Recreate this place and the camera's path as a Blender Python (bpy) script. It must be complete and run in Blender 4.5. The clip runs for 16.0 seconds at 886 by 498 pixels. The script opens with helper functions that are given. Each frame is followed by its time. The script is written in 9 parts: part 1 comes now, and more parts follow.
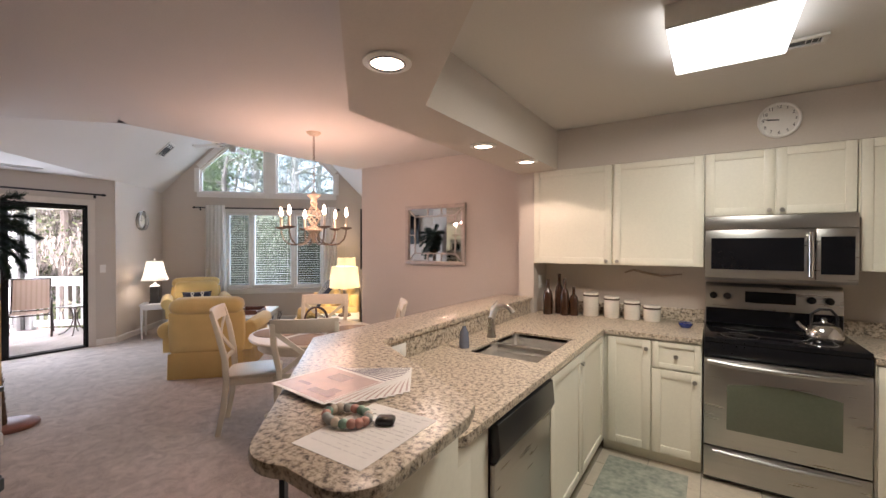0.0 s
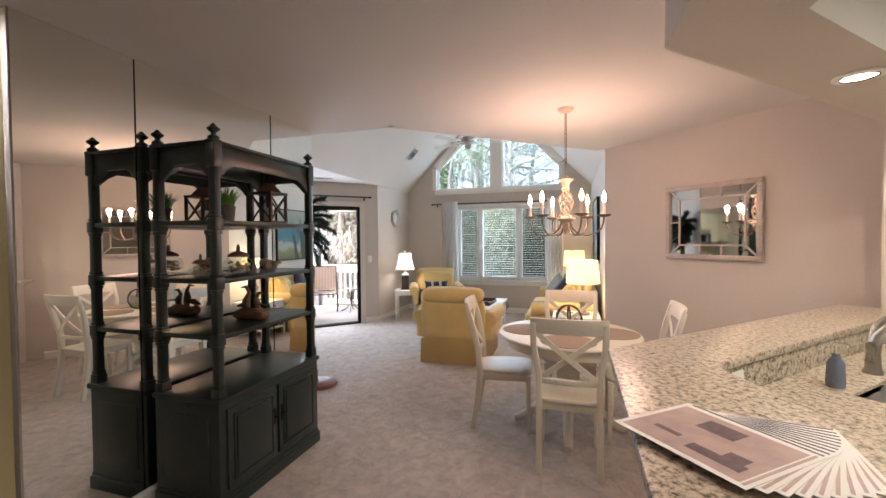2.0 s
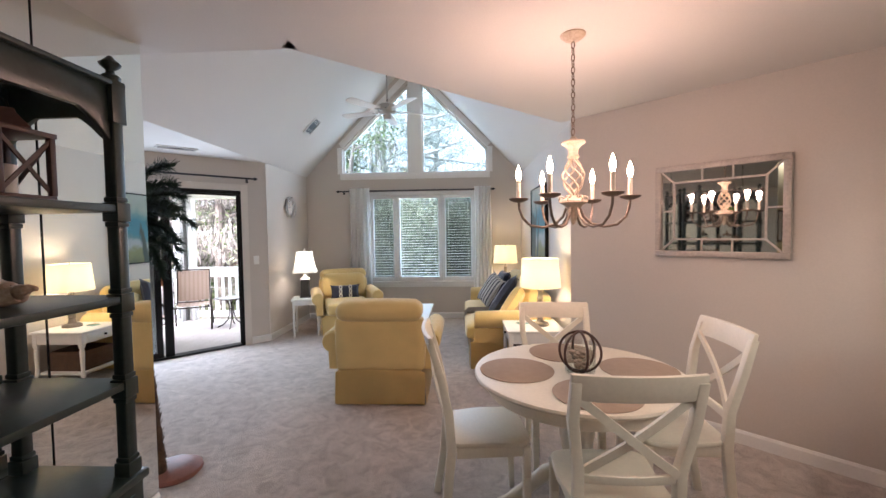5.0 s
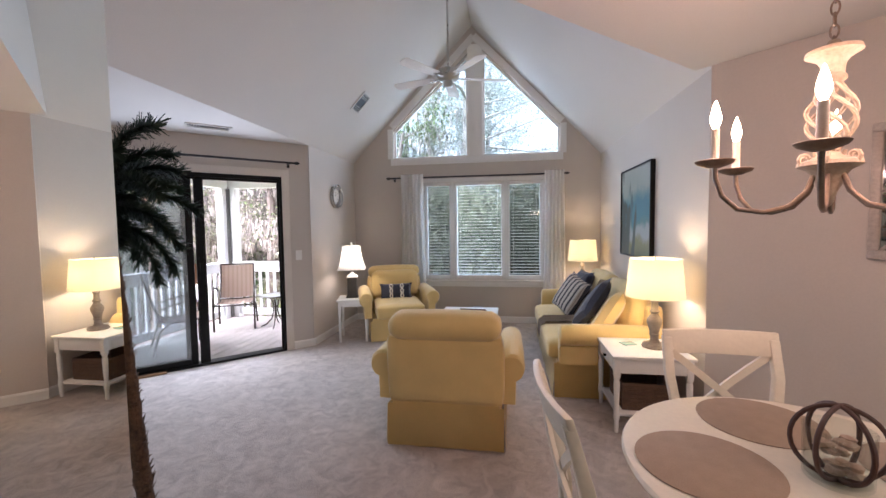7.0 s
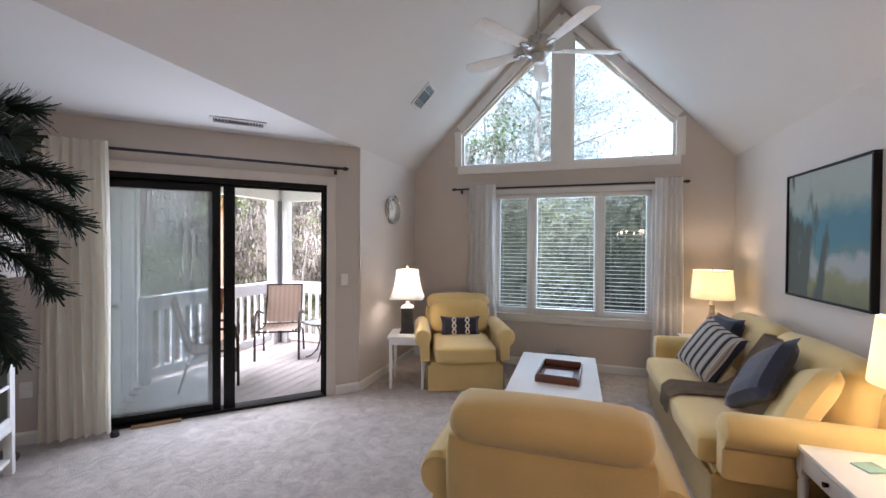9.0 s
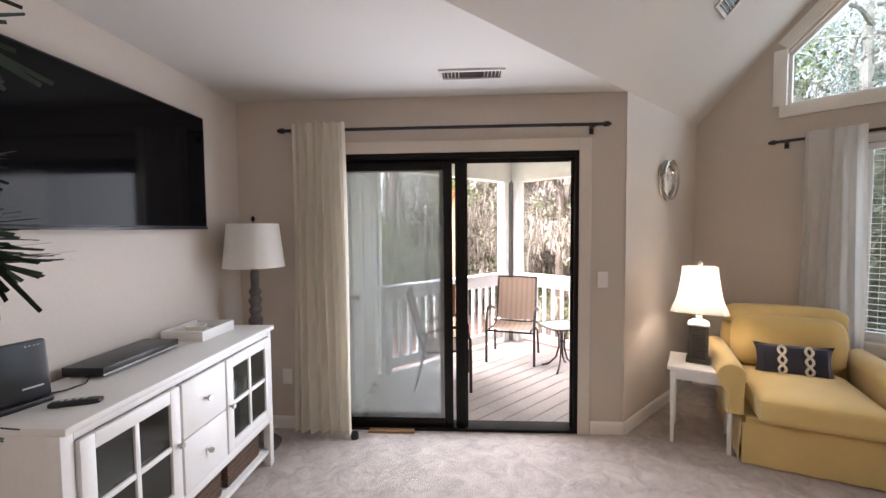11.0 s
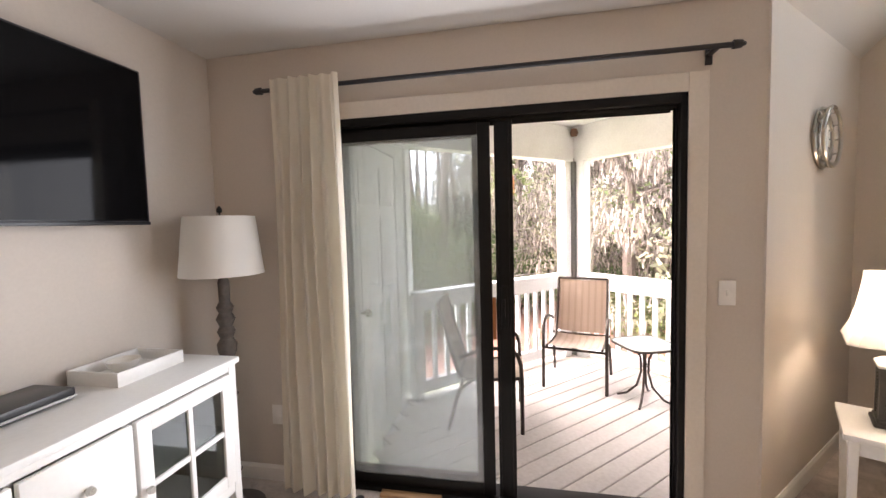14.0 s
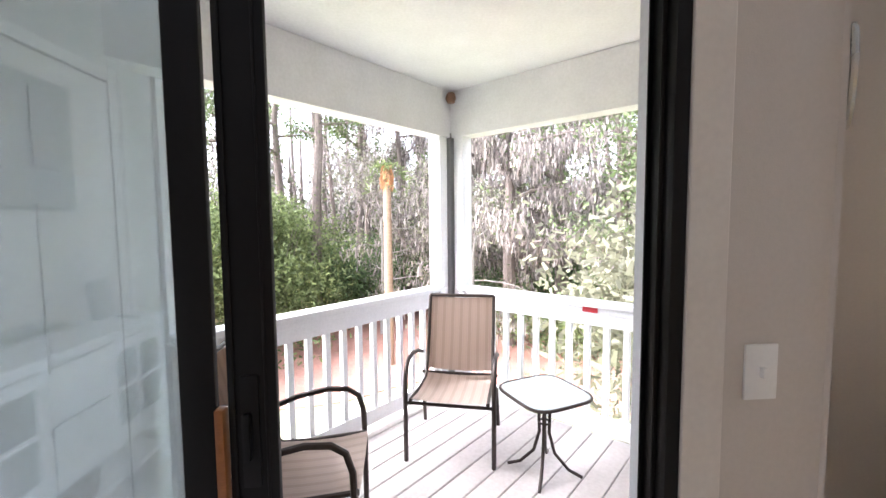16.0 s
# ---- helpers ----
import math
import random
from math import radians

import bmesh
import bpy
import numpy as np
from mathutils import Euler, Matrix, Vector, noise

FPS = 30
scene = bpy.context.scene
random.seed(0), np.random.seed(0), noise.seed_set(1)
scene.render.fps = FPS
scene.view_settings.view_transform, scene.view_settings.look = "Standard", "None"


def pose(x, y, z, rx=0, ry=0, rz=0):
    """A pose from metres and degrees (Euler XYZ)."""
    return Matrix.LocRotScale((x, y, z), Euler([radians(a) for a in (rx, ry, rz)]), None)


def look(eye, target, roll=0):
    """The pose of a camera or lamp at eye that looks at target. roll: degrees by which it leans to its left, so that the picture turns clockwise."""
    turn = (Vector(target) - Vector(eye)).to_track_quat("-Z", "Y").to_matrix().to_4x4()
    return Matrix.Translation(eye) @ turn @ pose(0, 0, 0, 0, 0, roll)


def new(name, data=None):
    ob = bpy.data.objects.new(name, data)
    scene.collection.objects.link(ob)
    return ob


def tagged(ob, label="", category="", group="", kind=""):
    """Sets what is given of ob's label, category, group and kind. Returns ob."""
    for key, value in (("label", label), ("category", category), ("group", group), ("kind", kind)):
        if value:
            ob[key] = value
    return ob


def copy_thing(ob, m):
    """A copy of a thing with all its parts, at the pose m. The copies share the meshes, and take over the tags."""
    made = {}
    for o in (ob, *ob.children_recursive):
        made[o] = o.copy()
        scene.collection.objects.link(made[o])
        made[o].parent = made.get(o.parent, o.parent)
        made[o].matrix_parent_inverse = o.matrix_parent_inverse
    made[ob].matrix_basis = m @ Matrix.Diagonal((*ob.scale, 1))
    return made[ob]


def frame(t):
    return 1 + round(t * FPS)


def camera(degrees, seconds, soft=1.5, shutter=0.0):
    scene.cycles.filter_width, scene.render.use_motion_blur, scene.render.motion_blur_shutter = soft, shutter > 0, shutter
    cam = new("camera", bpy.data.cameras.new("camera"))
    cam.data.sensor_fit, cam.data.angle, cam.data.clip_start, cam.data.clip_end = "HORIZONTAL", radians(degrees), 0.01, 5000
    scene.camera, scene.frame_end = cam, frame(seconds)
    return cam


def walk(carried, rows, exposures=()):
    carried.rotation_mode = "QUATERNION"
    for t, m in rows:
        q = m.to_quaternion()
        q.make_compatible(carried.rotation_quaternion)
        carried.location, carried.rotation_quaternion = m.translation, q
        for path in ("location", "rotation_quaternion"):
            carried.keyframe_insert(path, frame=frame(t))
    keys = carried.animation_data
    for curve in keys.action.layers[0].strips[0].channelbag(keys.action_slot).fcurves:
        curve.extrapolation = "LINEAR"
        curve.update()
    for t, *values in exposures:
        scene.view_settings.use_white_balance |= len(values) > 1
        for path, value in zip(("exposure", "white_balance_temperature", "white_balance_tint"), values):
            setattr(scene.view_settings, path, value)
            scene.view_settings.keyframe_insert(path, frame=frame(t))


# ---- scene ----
cam = camera(95.0, 16.0)
METRES, EYE, TILT, LEAN, TURN = 7.31, 1.49, 0.0, 0.0, 33.6
ROWS = [
    (0.0, 0.0, 0.0, 0.0, 0.0, -0.54, -0.07),
    (0.5, -0.0117, -0.0013, -0.0003, 9.87, -0.75, -0.01),
    (1.0, -0.0281, -0.0026, -0.001, 18.92, -1.07, 0.12),
    (1.5, -0.0424, 0.0097, -0.004, 26.61, -1.48, 0.5),
    (2.0, -0.0616, 0.0411, -0.0033, 28.55, -1.31, 0.51),
    (2.5, -0.0822, 0.0617, -0.006, 26.13, -1.71, 0.34),
    (3.0, -0.1134, 0.0792, -0.0045, 21.37, -1.74, 0.82),
    (3.5, -0.1319, 0.0964, -0.0065, 17.52, -1.92, 0.92),
    (4.0, -0.1465, 0.1279, -0.0051, 13.97, -2.2, 0.81),
    (6.5, -0.215, 0.2512, -0.002, 16.03, -3.29, 0.79),
    (7.0, -0.2348, 0.2843, -0.0037, 20.55, -3.24, 0.76),
    (7.5, -0.2549, 0.3154, -0.0005, 22.34, -2.67, 1.16),
    (8.0, -0.2683, 0.3512, 0.0014, 24.88, -1.61, 0.72),
    (10.5, -0.3908, 0.4826, 0.0013, 46.58, -2.0, -0.36),
    (11.0, -0.4296, 0.4909, 0.0025, 59.64, -2.81, 0.47),
    (11.5, -0.4486, 0.4979, 0.0032, 76.17, -2.97, 0.46),
    (12.0, -0.4588, 0.5118, 0.0053, 88.95, -2.5, 0.26),
    (12.5, -0.463, 0.522, 0.0047, 93.43, -2.5, 0.61),
    (13.0, -0.468, 0.5326, 0.0037, 90.53, -2.87, 0.95),
    (13.5, -0.4905, 0.5463, -0.0006, 80.28, -3.38, 1.11),
    (14.0, -0.5263, 0.5649, -0.0001, 67.51, -3.58, 1.49),
    (14.5, -0.5595, 0.5986, -0.0035, 59.95, -3.51, 1.12),
    (15.0, -0.5909, 0.6295, -0.0029, 56.44, -3.76, 0.04),
    (15.5, -0.6308, 0.6569, -0.0012, 52.1, -3.72, 0.07),
    (16.0, -0.6607, 0.6888, -0.0057, 51.74, -3.92, 0.52),
]
EXPOSURES = [(0.0, 3.35, 6200, 22), (1.0, 3.56, 6400, 23), (2.0, 3.58, 6100, 16), (3.0, 3.66, 5900, 12), (4.0, 3.6, 5700, 12), (6.5, 3.32, 5900, 22), (8.0, 3.2, 5900, 20), (10.5, 3.15, 6400, 21), (11.5, 3.57, 7000, 22), (12.5, 3.65, 7300, 22), (13.5, 3.58, 7200, 22), (14.5, 3.6, 6800, 21), (15.5, 3.37, 6000, 17), (16.0, 3.28, 6000, 17)]
walk(cam, [(t, pose(0, 0, EYE, TILT, LEAN, TURN) @ pose(METRES * x, METRES * y, METRES * z, 90 + pitch, roll, yaw)) for t, x, y, z, yaw, pitch, roll in ROWS], EXPOSURES)

# ---- world and sun ----
world = bpy.data.worlds.new("overcast_sky")
scene.world = world
world.use_nodes = True
_nt = world.node_tree
_sky = _nt.nodes.new("ShaderNodeTexSky")
_sky.sky_type = "NISHITA"
_sky.sun_disc = False
_sky.sun_elevation, _sky.sun_rotation = radians(44), radians(178)
_sky.dust_density, _sky.air_density = 4.0, 1.0
_hsv = _nt.nodes.new("ShaderNodeHueSaturation")
_hsv.inputs["Saturation"].default_value = 0.25
_nt.links.new(_sky.outputs[0], _hsv.inputs["Color"])
_nt.links.new(_hsv.outputs[0], _nt.nodes["Background"].inputs["Color"])
_nt.nodes["Background"].inputs["Strength"].default_value = 0.125
_sun = bpy.data.lights.new("sun", "SUN")
_sun.energy, _sun.angle, _sun.color = 1.6, radians(60), (1.0, 0.97, 0.92)
sun = new("sun", _sun)
sun.matrix_world = look((1.0, -28.8, 27.8), (0, 0, 0))


GAIN = 0.078  # all indoor light, against daylight


def lamp(name, kind, energy, color, m, size=0.1, size_y=None):
    data = bpy.data.lights.new(name, kind)
    data.energy, data.color = energy * GAIN, color
    if kind == "AREA":
        data.size = size
        if size_y:
            data.shape, data.size_y = "RECTANGLE", size_y
    elif kind in ("POINT", "SPOT"):
        data.shadow_soft_size = size
    ob = new(name, data)
    ob.matrix_world = m
    return ob


# daylight through the openings of the living room
R2 = math.sqrt(0.5)


def ud(u, d, z=0.0):
    """A place from the living room's own axes: u across, d towards its window wall."""
    return Vector((R2 * (u - d), R2 * (u + d), z))


def at(u, d, z=0.0, turn=0.0):
    p = ud(u, d)
    return pose(p.x, p.y, z, 0, 0, 45 + turn)


DAY = (0.79, 0.90, 1.0)
WARM = (1.0, 0.72, 0.45)
lamp("window_daylight", "AREA", 75, DAY, look(ud(-1.66, 8.75, 1.4), ud(-1.66, 5.0, 1.0)), 1.7, 1.4)
lamp("gable_daylight", "AREA", 60, DAY, look(ud(-1.77, 8.75, 3.1), ud(-1.77, 5.0, 1.2)), 2.2, 1.2)
lamp("door_daylight", "AREA", 55, DAY, look((-7.552, 1.22, 1.05), (-5.0, 1.22, 1.05)), 1.4, 1.8)

# ---- tools for meshes ----
CEIL = 2.46


def box(bm, x0, x1, y0, y1, z0, z1, m=None):
    vs = [bm.verts.new((x, y, z)) for z in (z0, z1) for y in (y0, y1) for x in (x0, x1)]
    for f in ((0, 2, 3, 1), (4, 5, 7, 6), (0, 1, 5, 4), (1, 3, 7, 5), (3, 2, 6, 7), (2, 0, 4, 6)):
        bm.faces.new([vs[i] for i in f])
    if m is not None:
        for v in vs:
            v.co = m @ v.co
    return vs


def prism(bm, pts, lift, m=None):
    """A polygon of 3D points, pushed along lift into a solid."""
    lift = Vector(lift)
    a = [bm.verts.new(p) for p in pts]
    b = [bm.verts.new(Vector(p) + lift) for p in pts]
    n = len(pts)
    bm.faces.new(a[::-1])
    bm.faces.new(b)
    for i in range(n):
        bm.faces.new((a[i], a[(i + 1) % n], b[(i + 1) % n], b[i]))
    if m is not None:
        for v in a + b:
            v.co = m @ v.co
    return a + b


def ring_frame(w):
    up = Vector((0, 0, 1)) if abs(w.z) < 0.9 else Vector((1, 0, 0))
    a = w.cross(up).normalized()
    return a, w.cross(a).normalized()


def cyl(bm, p0, p1, r0, r1=None, n=12):
    p0, p1 = Vector(p0), Vector(p1)
    r1 = r0 if r1 is None else r1
    a, b = ring_frame((p1 - p0).normalized())
    rings = []
    for p, r in ((p0, r0), (p1, r1)):
        rings.append([bm.verts.new(p + (a * math.cos(2 * math.pi * i / n) + b * math.sin(2 * math.pi * i / n)) * r) for i in range(n)])
    for i in range(n):
        j = (i + 1) % n
        bm.faces.new((rings[0][i], rings[0][j], rings[1][j], rings[1][i]))
    bm.faces.new(rings[0][::-1])
    bm.faces.new(rings[1])


def tube(bm, pts, r, n=8, closed=False):
    """A round bar along points; r may be one number or one a point."""
    pts = [Vector(p) for p in pts]
    k = len(pts)
    rs = r if isinstance(r, (list, tuple)) else [r] * k
    rings = []
    a = None
    for i, p in enumerate(pts):
        if closed:
            w = pts[(i + 1) % k] - pts[i - 1]
        else:
            w = pts[min(i + 1, k - 1)] - pts[max(i - 1, 0)]
        w = w.normalized()
        if a is None:
            a, b = ring_frame(w)
        else:
            a = (a - w * a.dot(w)).normalized()
            b = w.cross(a)
        rings.append([bm.verts.new(p + (a * math.cos(2 * math.pi * j / n) + b * math.sin(2 * math.pi * j / n)) * rs[i]) for j in range(n)])
    for i in range(k if closed else k - 1):
        q, s = rings[i], rings[(i + 1) % k]
        for j in range(n):
            bm.faces.new((q[j], q[(j + 1) % n], s[(j + 1) % n], s[j]))
    if not closed:
        bm.faces.new(rings[0][::-1])
        bm.faces.new(rings[-1])


def lathe(bm, prof, x=0.0, y=0.0, n=20, sx=1.0, sy=1.0, caps=True):
    """Turns a profile of (radius, height) about an upright axis."""
    rings = []
    for r, z in prof:
        if r < 1e-5:
            rings.append([bm.verts.new((x, y, z))])
        else:
            rings.append([bm.verts.new((x + sx * r * math.cos(2 * math.pi * i / n), y + sy * r * math.sin(2 * math.pi * i / n), z)) for i in range(n)])
    for q, s in zip(rings, rings[1:]):
        for i in range(n):
            j = (i + 1) % n
            if len(q) == 1 and len(s) == 1:
                continue
            if len(q) == 1:
                bm.faces.new((q[0], s[j], s[i]))
            elif len(s) == 1:
                bm.faces.new((q[i], q[j], s[0]))
            else:
                bm.faces.new((q[i], q[j], s[j], s[i]))
    if not caps:
        return
    if len(rings[0]) > 1:
        bm.faces.new(rings[0][::-1])
    if len(rings[-1]) > 1:
        bm.faces.new(rings[-1])


def cushion(bm, x0, x1, y0, y1, z0, z1, r=0.04, puff=0.0, side=0.0, n=8, m=None, sag=0.0):
    """A stuffed block with round edges; puff swells top and bottom, side the four sides."""
    c = Vector(((x0 + x1) / 2, (y0 + y1) / 2, (z0 + z1) / 2))
    h = Vector(((x1 - x0) / 2, (y1 - y0) / 2, (z1 - z0) / 2))
    r = min(r, h.x, h.y, h.z)
    t = bmesh.new()
    bmesh.ops.create_cube(t, size=2.0)
    bmesh.ops.subdivide_edges(t, edges=t.edges[:], cuts=n - 1, use_grid_fill=True)
    for v in t.verts:
        q = v.co.copy()
        q = Vector([math.copysign(min(1.0, abs(k)) ** 0.8, k) for k in q])
        p = Vector((q.x * h.x, q.y * h.y, q.z * h.z))
        core = Vector([max(-(h[i] - r), min(h[i] - r, p[i])) for i in range(3)])
        off = p - core
        if off.length > 1e-6:
            p = core + off.normalized() * min(r, max(abs(off.x), abs(off.y), abs(off.z)))
        fx, fy, fz = 1 - q.x * q.x, 1 - q.y * q.y, 1 - q.z * q.z
        p.z += q.z * puff * fx * fy - sag * fx * fy * (1 if q.z > 0 else 0)
        p.x += q.x * side * fy * fz
        p.y += q.y * side * fx * fz
        v.co = p + c
    if m is not None:
        bmesh.ops.transform(t, matrix=m, verts=t.verts[:])
    tmp = bpy.data.meshes.new("tmp")
    t.to_mesh(tmp)
    t.free()
    bm.from_mesh(tmp)
    bpy.data.meshes.remove(tmp)


def soften(bm, w, seg=2):
    """Rounds all the sharp edges."""
    bmesh.ops.recalc_face_normals(bm, faces=bm.faces[:])
    es = [e for e in bm.edges if len(e.link_faces) == 2 and e.calc_face_angle(0) > 0.5]
    if es:
        bmesh.ops.bevel(bm, geom=es, offset=w, offset_type="OFFSET", segments=seg, profile=0.5, affect="EDGES", clamp_overlap=True)


def mesh_of(name, bm, material, smooth=True, angle=38):
    bmesh.ops.recalc_face_normals(bm, faces=bm.faces[:])
    me = bpy.data.meshes.new(name)
    bm.to_mesh(me)
    bm.free()
    if material:
        me.materials.append(material)
    if smooth:
        me.shade_smooth()
        me.set_sharp_from_angle(angle=radians(angle))
    return me


def thing(name, m, label, category, group="", kind=""):
    ob = new(name)
    ob.empty_display_size = 0.1
    ob.matrix_world = m
    return tagged(ob, label, category, group, kind)


def part(name, bm, material, parent, label="", smooth=True, soft=0.0, angle=38):
    if soft:
        soften(bm, soft)
    ob = new(name, mesh_of(name, bm, material, smooth, angle))
    ob.parent = parent
    return tagged(ob, label)


def solo(name, bm, material, m, label, category, group="", kind="", soft=0.0, smooth=True):
    """A thing that is one mesh."""
    if soft:
        soften(bm, soft)
    ob = new(name, mesh_of(name, bm, material, smooth))
    ob.matrix_world = m
    return tagged(ob, label, category, group, kind)


def structure(name, bm, material, label, category="structure", smooth=False, soft=0.0):
    if soft:
        soften(bm, soft)
    ob = new(name, mesh_of(name, bm, material, smooth))
    return tagged(ob, label, category, kind="structure")


def boxed(*dims, m=None):
    bm = bmesh.new()
    box(bm, *dims, m=m)
    return bm

# ---- materials ----
def material(name, color, rough=0.6, metal=0.0, var=0.08, scale=3.0, fine=60.0, bump=0.05, bump_scale=None, sheen=0.0, coat=0.0, spec=0.5, stretch=(1, 1, 1), color2=None):
    """Principled paint with variation at a wide and a fine scale, and a fine relief."""
    mt = bpy.data.materials.new(name)
    mt.use_nodes = True
    nt = mt.node_tree
    p = nt.nodes["Principled BSDF"]
    tc = nt.nodes.new("ShaderNodeTexCoord")
    mp = nt.nodes.new("ShaderNodeMapping")
    mp.inputs["Scale"].default_value = stretch
    nt.links.new(tc.outputs["Object"], mp.inputs[0])
    n1 = nt.nodes.new("ShaderNodeTexNoise")
    n1.inputs["Scale"].default_value, n1.inputs["Detail"].default_value = scale, 4
    n2 = nt.nodes.new("ShaderNodeTexNoise")
    n2.inputs["Scale"].default_value, n2.inputs["Detail"].default_value = fine, 3
    nt.links.new(mp.outputs[0], n1.inputs["Vector"])
    nt.links.new(mp.outputs[0], n2.inputs["Vector"])
    add = nt.nodes.new("ShaderNodeMath")
    add.operation = "MULTIPLY_ADD"
    add.inputs[1].default_value = 0.5
    nt.links.new(n2.outputs["Fac"], add.inputs[0])
    half = nt.nodes.new("ShaderNodeMath")
    half.operation = "MULTIPLY"
    half.inputs[1].default_value = 0.5
    nt.links.new(n1.outputs["Fac"], half.inputs[0])
    nt.links.new(half.outputs[0], add.inputs[2])
    ramp = nt.nodes.new("ShaderNodeValToRGB")
    lo = color2 if color2 else tuple(c * (1 - 2 * var) for c in color)
    hi = color if color2 else tuple(min(1, c * (1 + 2 * var)) for c in color)
    ramp.color_ramp.elements[0].color, ramp.color_ramp.elements[0].position = (*lo, 1), 0.3
    ramp.color_ramp.elements[1].color, ramp.color_ramp.elements[1].position = (*hi, 1), 0.7
    nt.links.new(add.outputs[0], ramp.inputs[0])
    nt.links.new(ramp.outputs[0], p.inputs["Base Color"])
    p.inputs["Metallic"].default_value = metal
    rr = nt.nodes.new("ShaderNodeMapRange")
    rr.inputs["To Min"].default_value, rr.inputs["To Max"].default_value = max(0.0, rough - min(0.08, rough * 0.3)), min(1, rough + min(0.08, rough * 0.3))
    nt.links.new(n1.outputs["Fac"], rr.inputs["Value"])
    nt.links.new(rr.outputs[0], p.inputs["Roughness"])
    p.inputs["Specular IOR Level"].default_value = spec
    p.inputs["Sheen Weight"].default_value = sheen
    p.inputs["Coat Weight"].default_value = coat
    if bump:
        bp = nt.nodes.new("ShaderNodeBump")
        bp.inputs["Strength"].default_value, bp.inputs["Distance"].default_value = bump, 0.01
        if bump_scale:
            n3 = nt.nodes.new("ShaderNodeTexNoise")
            n3.inputs["Scale"].default_value, n3.inputs["Detail"].default_value = bump_scale, 3
            nt.links.new(mp.outputs[0], n3.inputs["Vector"])
            nt.links.new(n3.outputs["Fac"], bp.inputs["Height"])
        else:
            nt.links.new(add.outputs[0], bp.inputs["Height"])
        nt.links.new(bp.outputs[0], p.inputs["Normal"])
    return mt


def glow(name, color, strength):
    mt = bpy.data.materials.new(name)
    mt.use_nodes = True
    p = mt.node_tree.nodes["Principled BSDF"]
    p.inputs["Base Color"].default_value = (*color, 1)
    p.inputs["Emission Color"].default_value = (*color, 1)
    p.inputs["Emission Strength"].default_value = strength * GAIN
    p.inputs["Roughness"].default_value = 0.6
    return mt


def clear(name, tint=(0.95, 0.98, 0.97), gloss=0.02, film=0.0, most=0.55, base=0.03):
    """Pane glass: clear, with a mirror gloss that grows towards grazing, and a pale film for dirt and painted-in haze.
    """
    mt = bpy.data.materials.new(name)
    mt.use_nodes = True
    nt = mt.node_tree
    nt.nodes.remove(nt.nodes["Principled BSDF"])
    tr = nt.nodes.new("ShaderNodeBsdfTransparent")
    tr.inputs[0].default_value = (*tint, 1)
    gl = nt.nodes.new("ShaderNodeBsdfGlossy")
    gl.inputs["Roughness"].default_value = gloss
    lw = nt.nodes.new("ShaderNodeLayerWeight")
    lw.inputs["Blend"].default_value = 0.5
    pw = nt.nodes.new("ShaderNodeMath")
    pw.operation = "POWER"
    pw.inputs[1].default_value = 4.0
    sc = nt.nodes.new("ShaderNodeMath")
    sc.operation = "MULTIPLY_ADD"
    sc.inputs[1].default_value, sc.inputs[2].default_value = most, base
    nt.links.new(lw.outputs["Facing"], pw.inputs[0])
    nt.links.new(pw.outputs[0], sc.inputs[0])
    mx = nt.nodes.new("ShaderNodeMixShader")
    nt.links.new(sc.outputs[0], mx.inputs[0])
    nt.links.new(tr.outputs[0], mx.inputs[1])
    nt.links.new(gl.outputs[0], mx.inputs[2])
    out = mx
    if film:
        df = nt.nodes.new("ShaderNodeBsdfDiffuse")
        df.inputs[0].default_value = (0.85, 0.90, 0.90, 1)
        tl = nt.nodes.new("ShaderNodeBsdfTranslucent")
        tl.inputs[0].default_value = (0.85, 0.90, 0.90, 1)
        m1 = nt.nodes.new("ShaderNodeMixShader")
        nt.links.new(df.outputs[0], m1.inputs[1])
        nt.links.new(tl.outputs[0], m1.inputs[2])
        nz = nt.nodes.new("ShaderNodeTexNoise")
        nz.inputs["Scale"].default_value, nz.inputs["Detail"].default_value = 2.5, 6
        mr = nt.nodes.new("ShaderNodeMapRange")
        mr.inputs["To Min"].default_value, mr.inputs["To Max"].default_value = film * 0.6, film * 1.4
        nt.links.new(nz.outputs["Fac"], mr.inputs["Value"])
        m2 = nt.nodes.new("ShaderNodeMixShader")
        nt.links.new(mr.outputs[0], m2.inputs[0])
        nt.links.new(mx.outputs[0], m2.inputs[1])
        nt.links.new(m1.outputs[0], m2.inputs[2])
        out = m2
    nt.links.new(out.outputs[0], nt.nodes["Material Output"].inputs[0])
    return mt


def thin_cloth(name, color, trans):
    """Thin woven cloth that lets part of the light through."""
    mt = material(name, color, rough=0.95, var=0.02, fine=300, bump=0.15, bump_scale=320)
    nt = mt.node_tree
    tl = nt.nodes.new("ShaderNodeBsdfTranslucent")
    tl.inputs["Color"].default_value = (*color, 1)
    mx = nt.nodes.new("ShaderNodeMixShader")
    mx.inputs[0].default_value = trans
    nt.links.new(nt.nodes["Principled BSDF"].outputs[0], mx.inputs[1])
    nt.links.new(tl.outputs[0], mx.inputs[2])
    nt.links.new(mx.outputs[0], nt.nodes["Material Output"].inputs[0])
    return mt


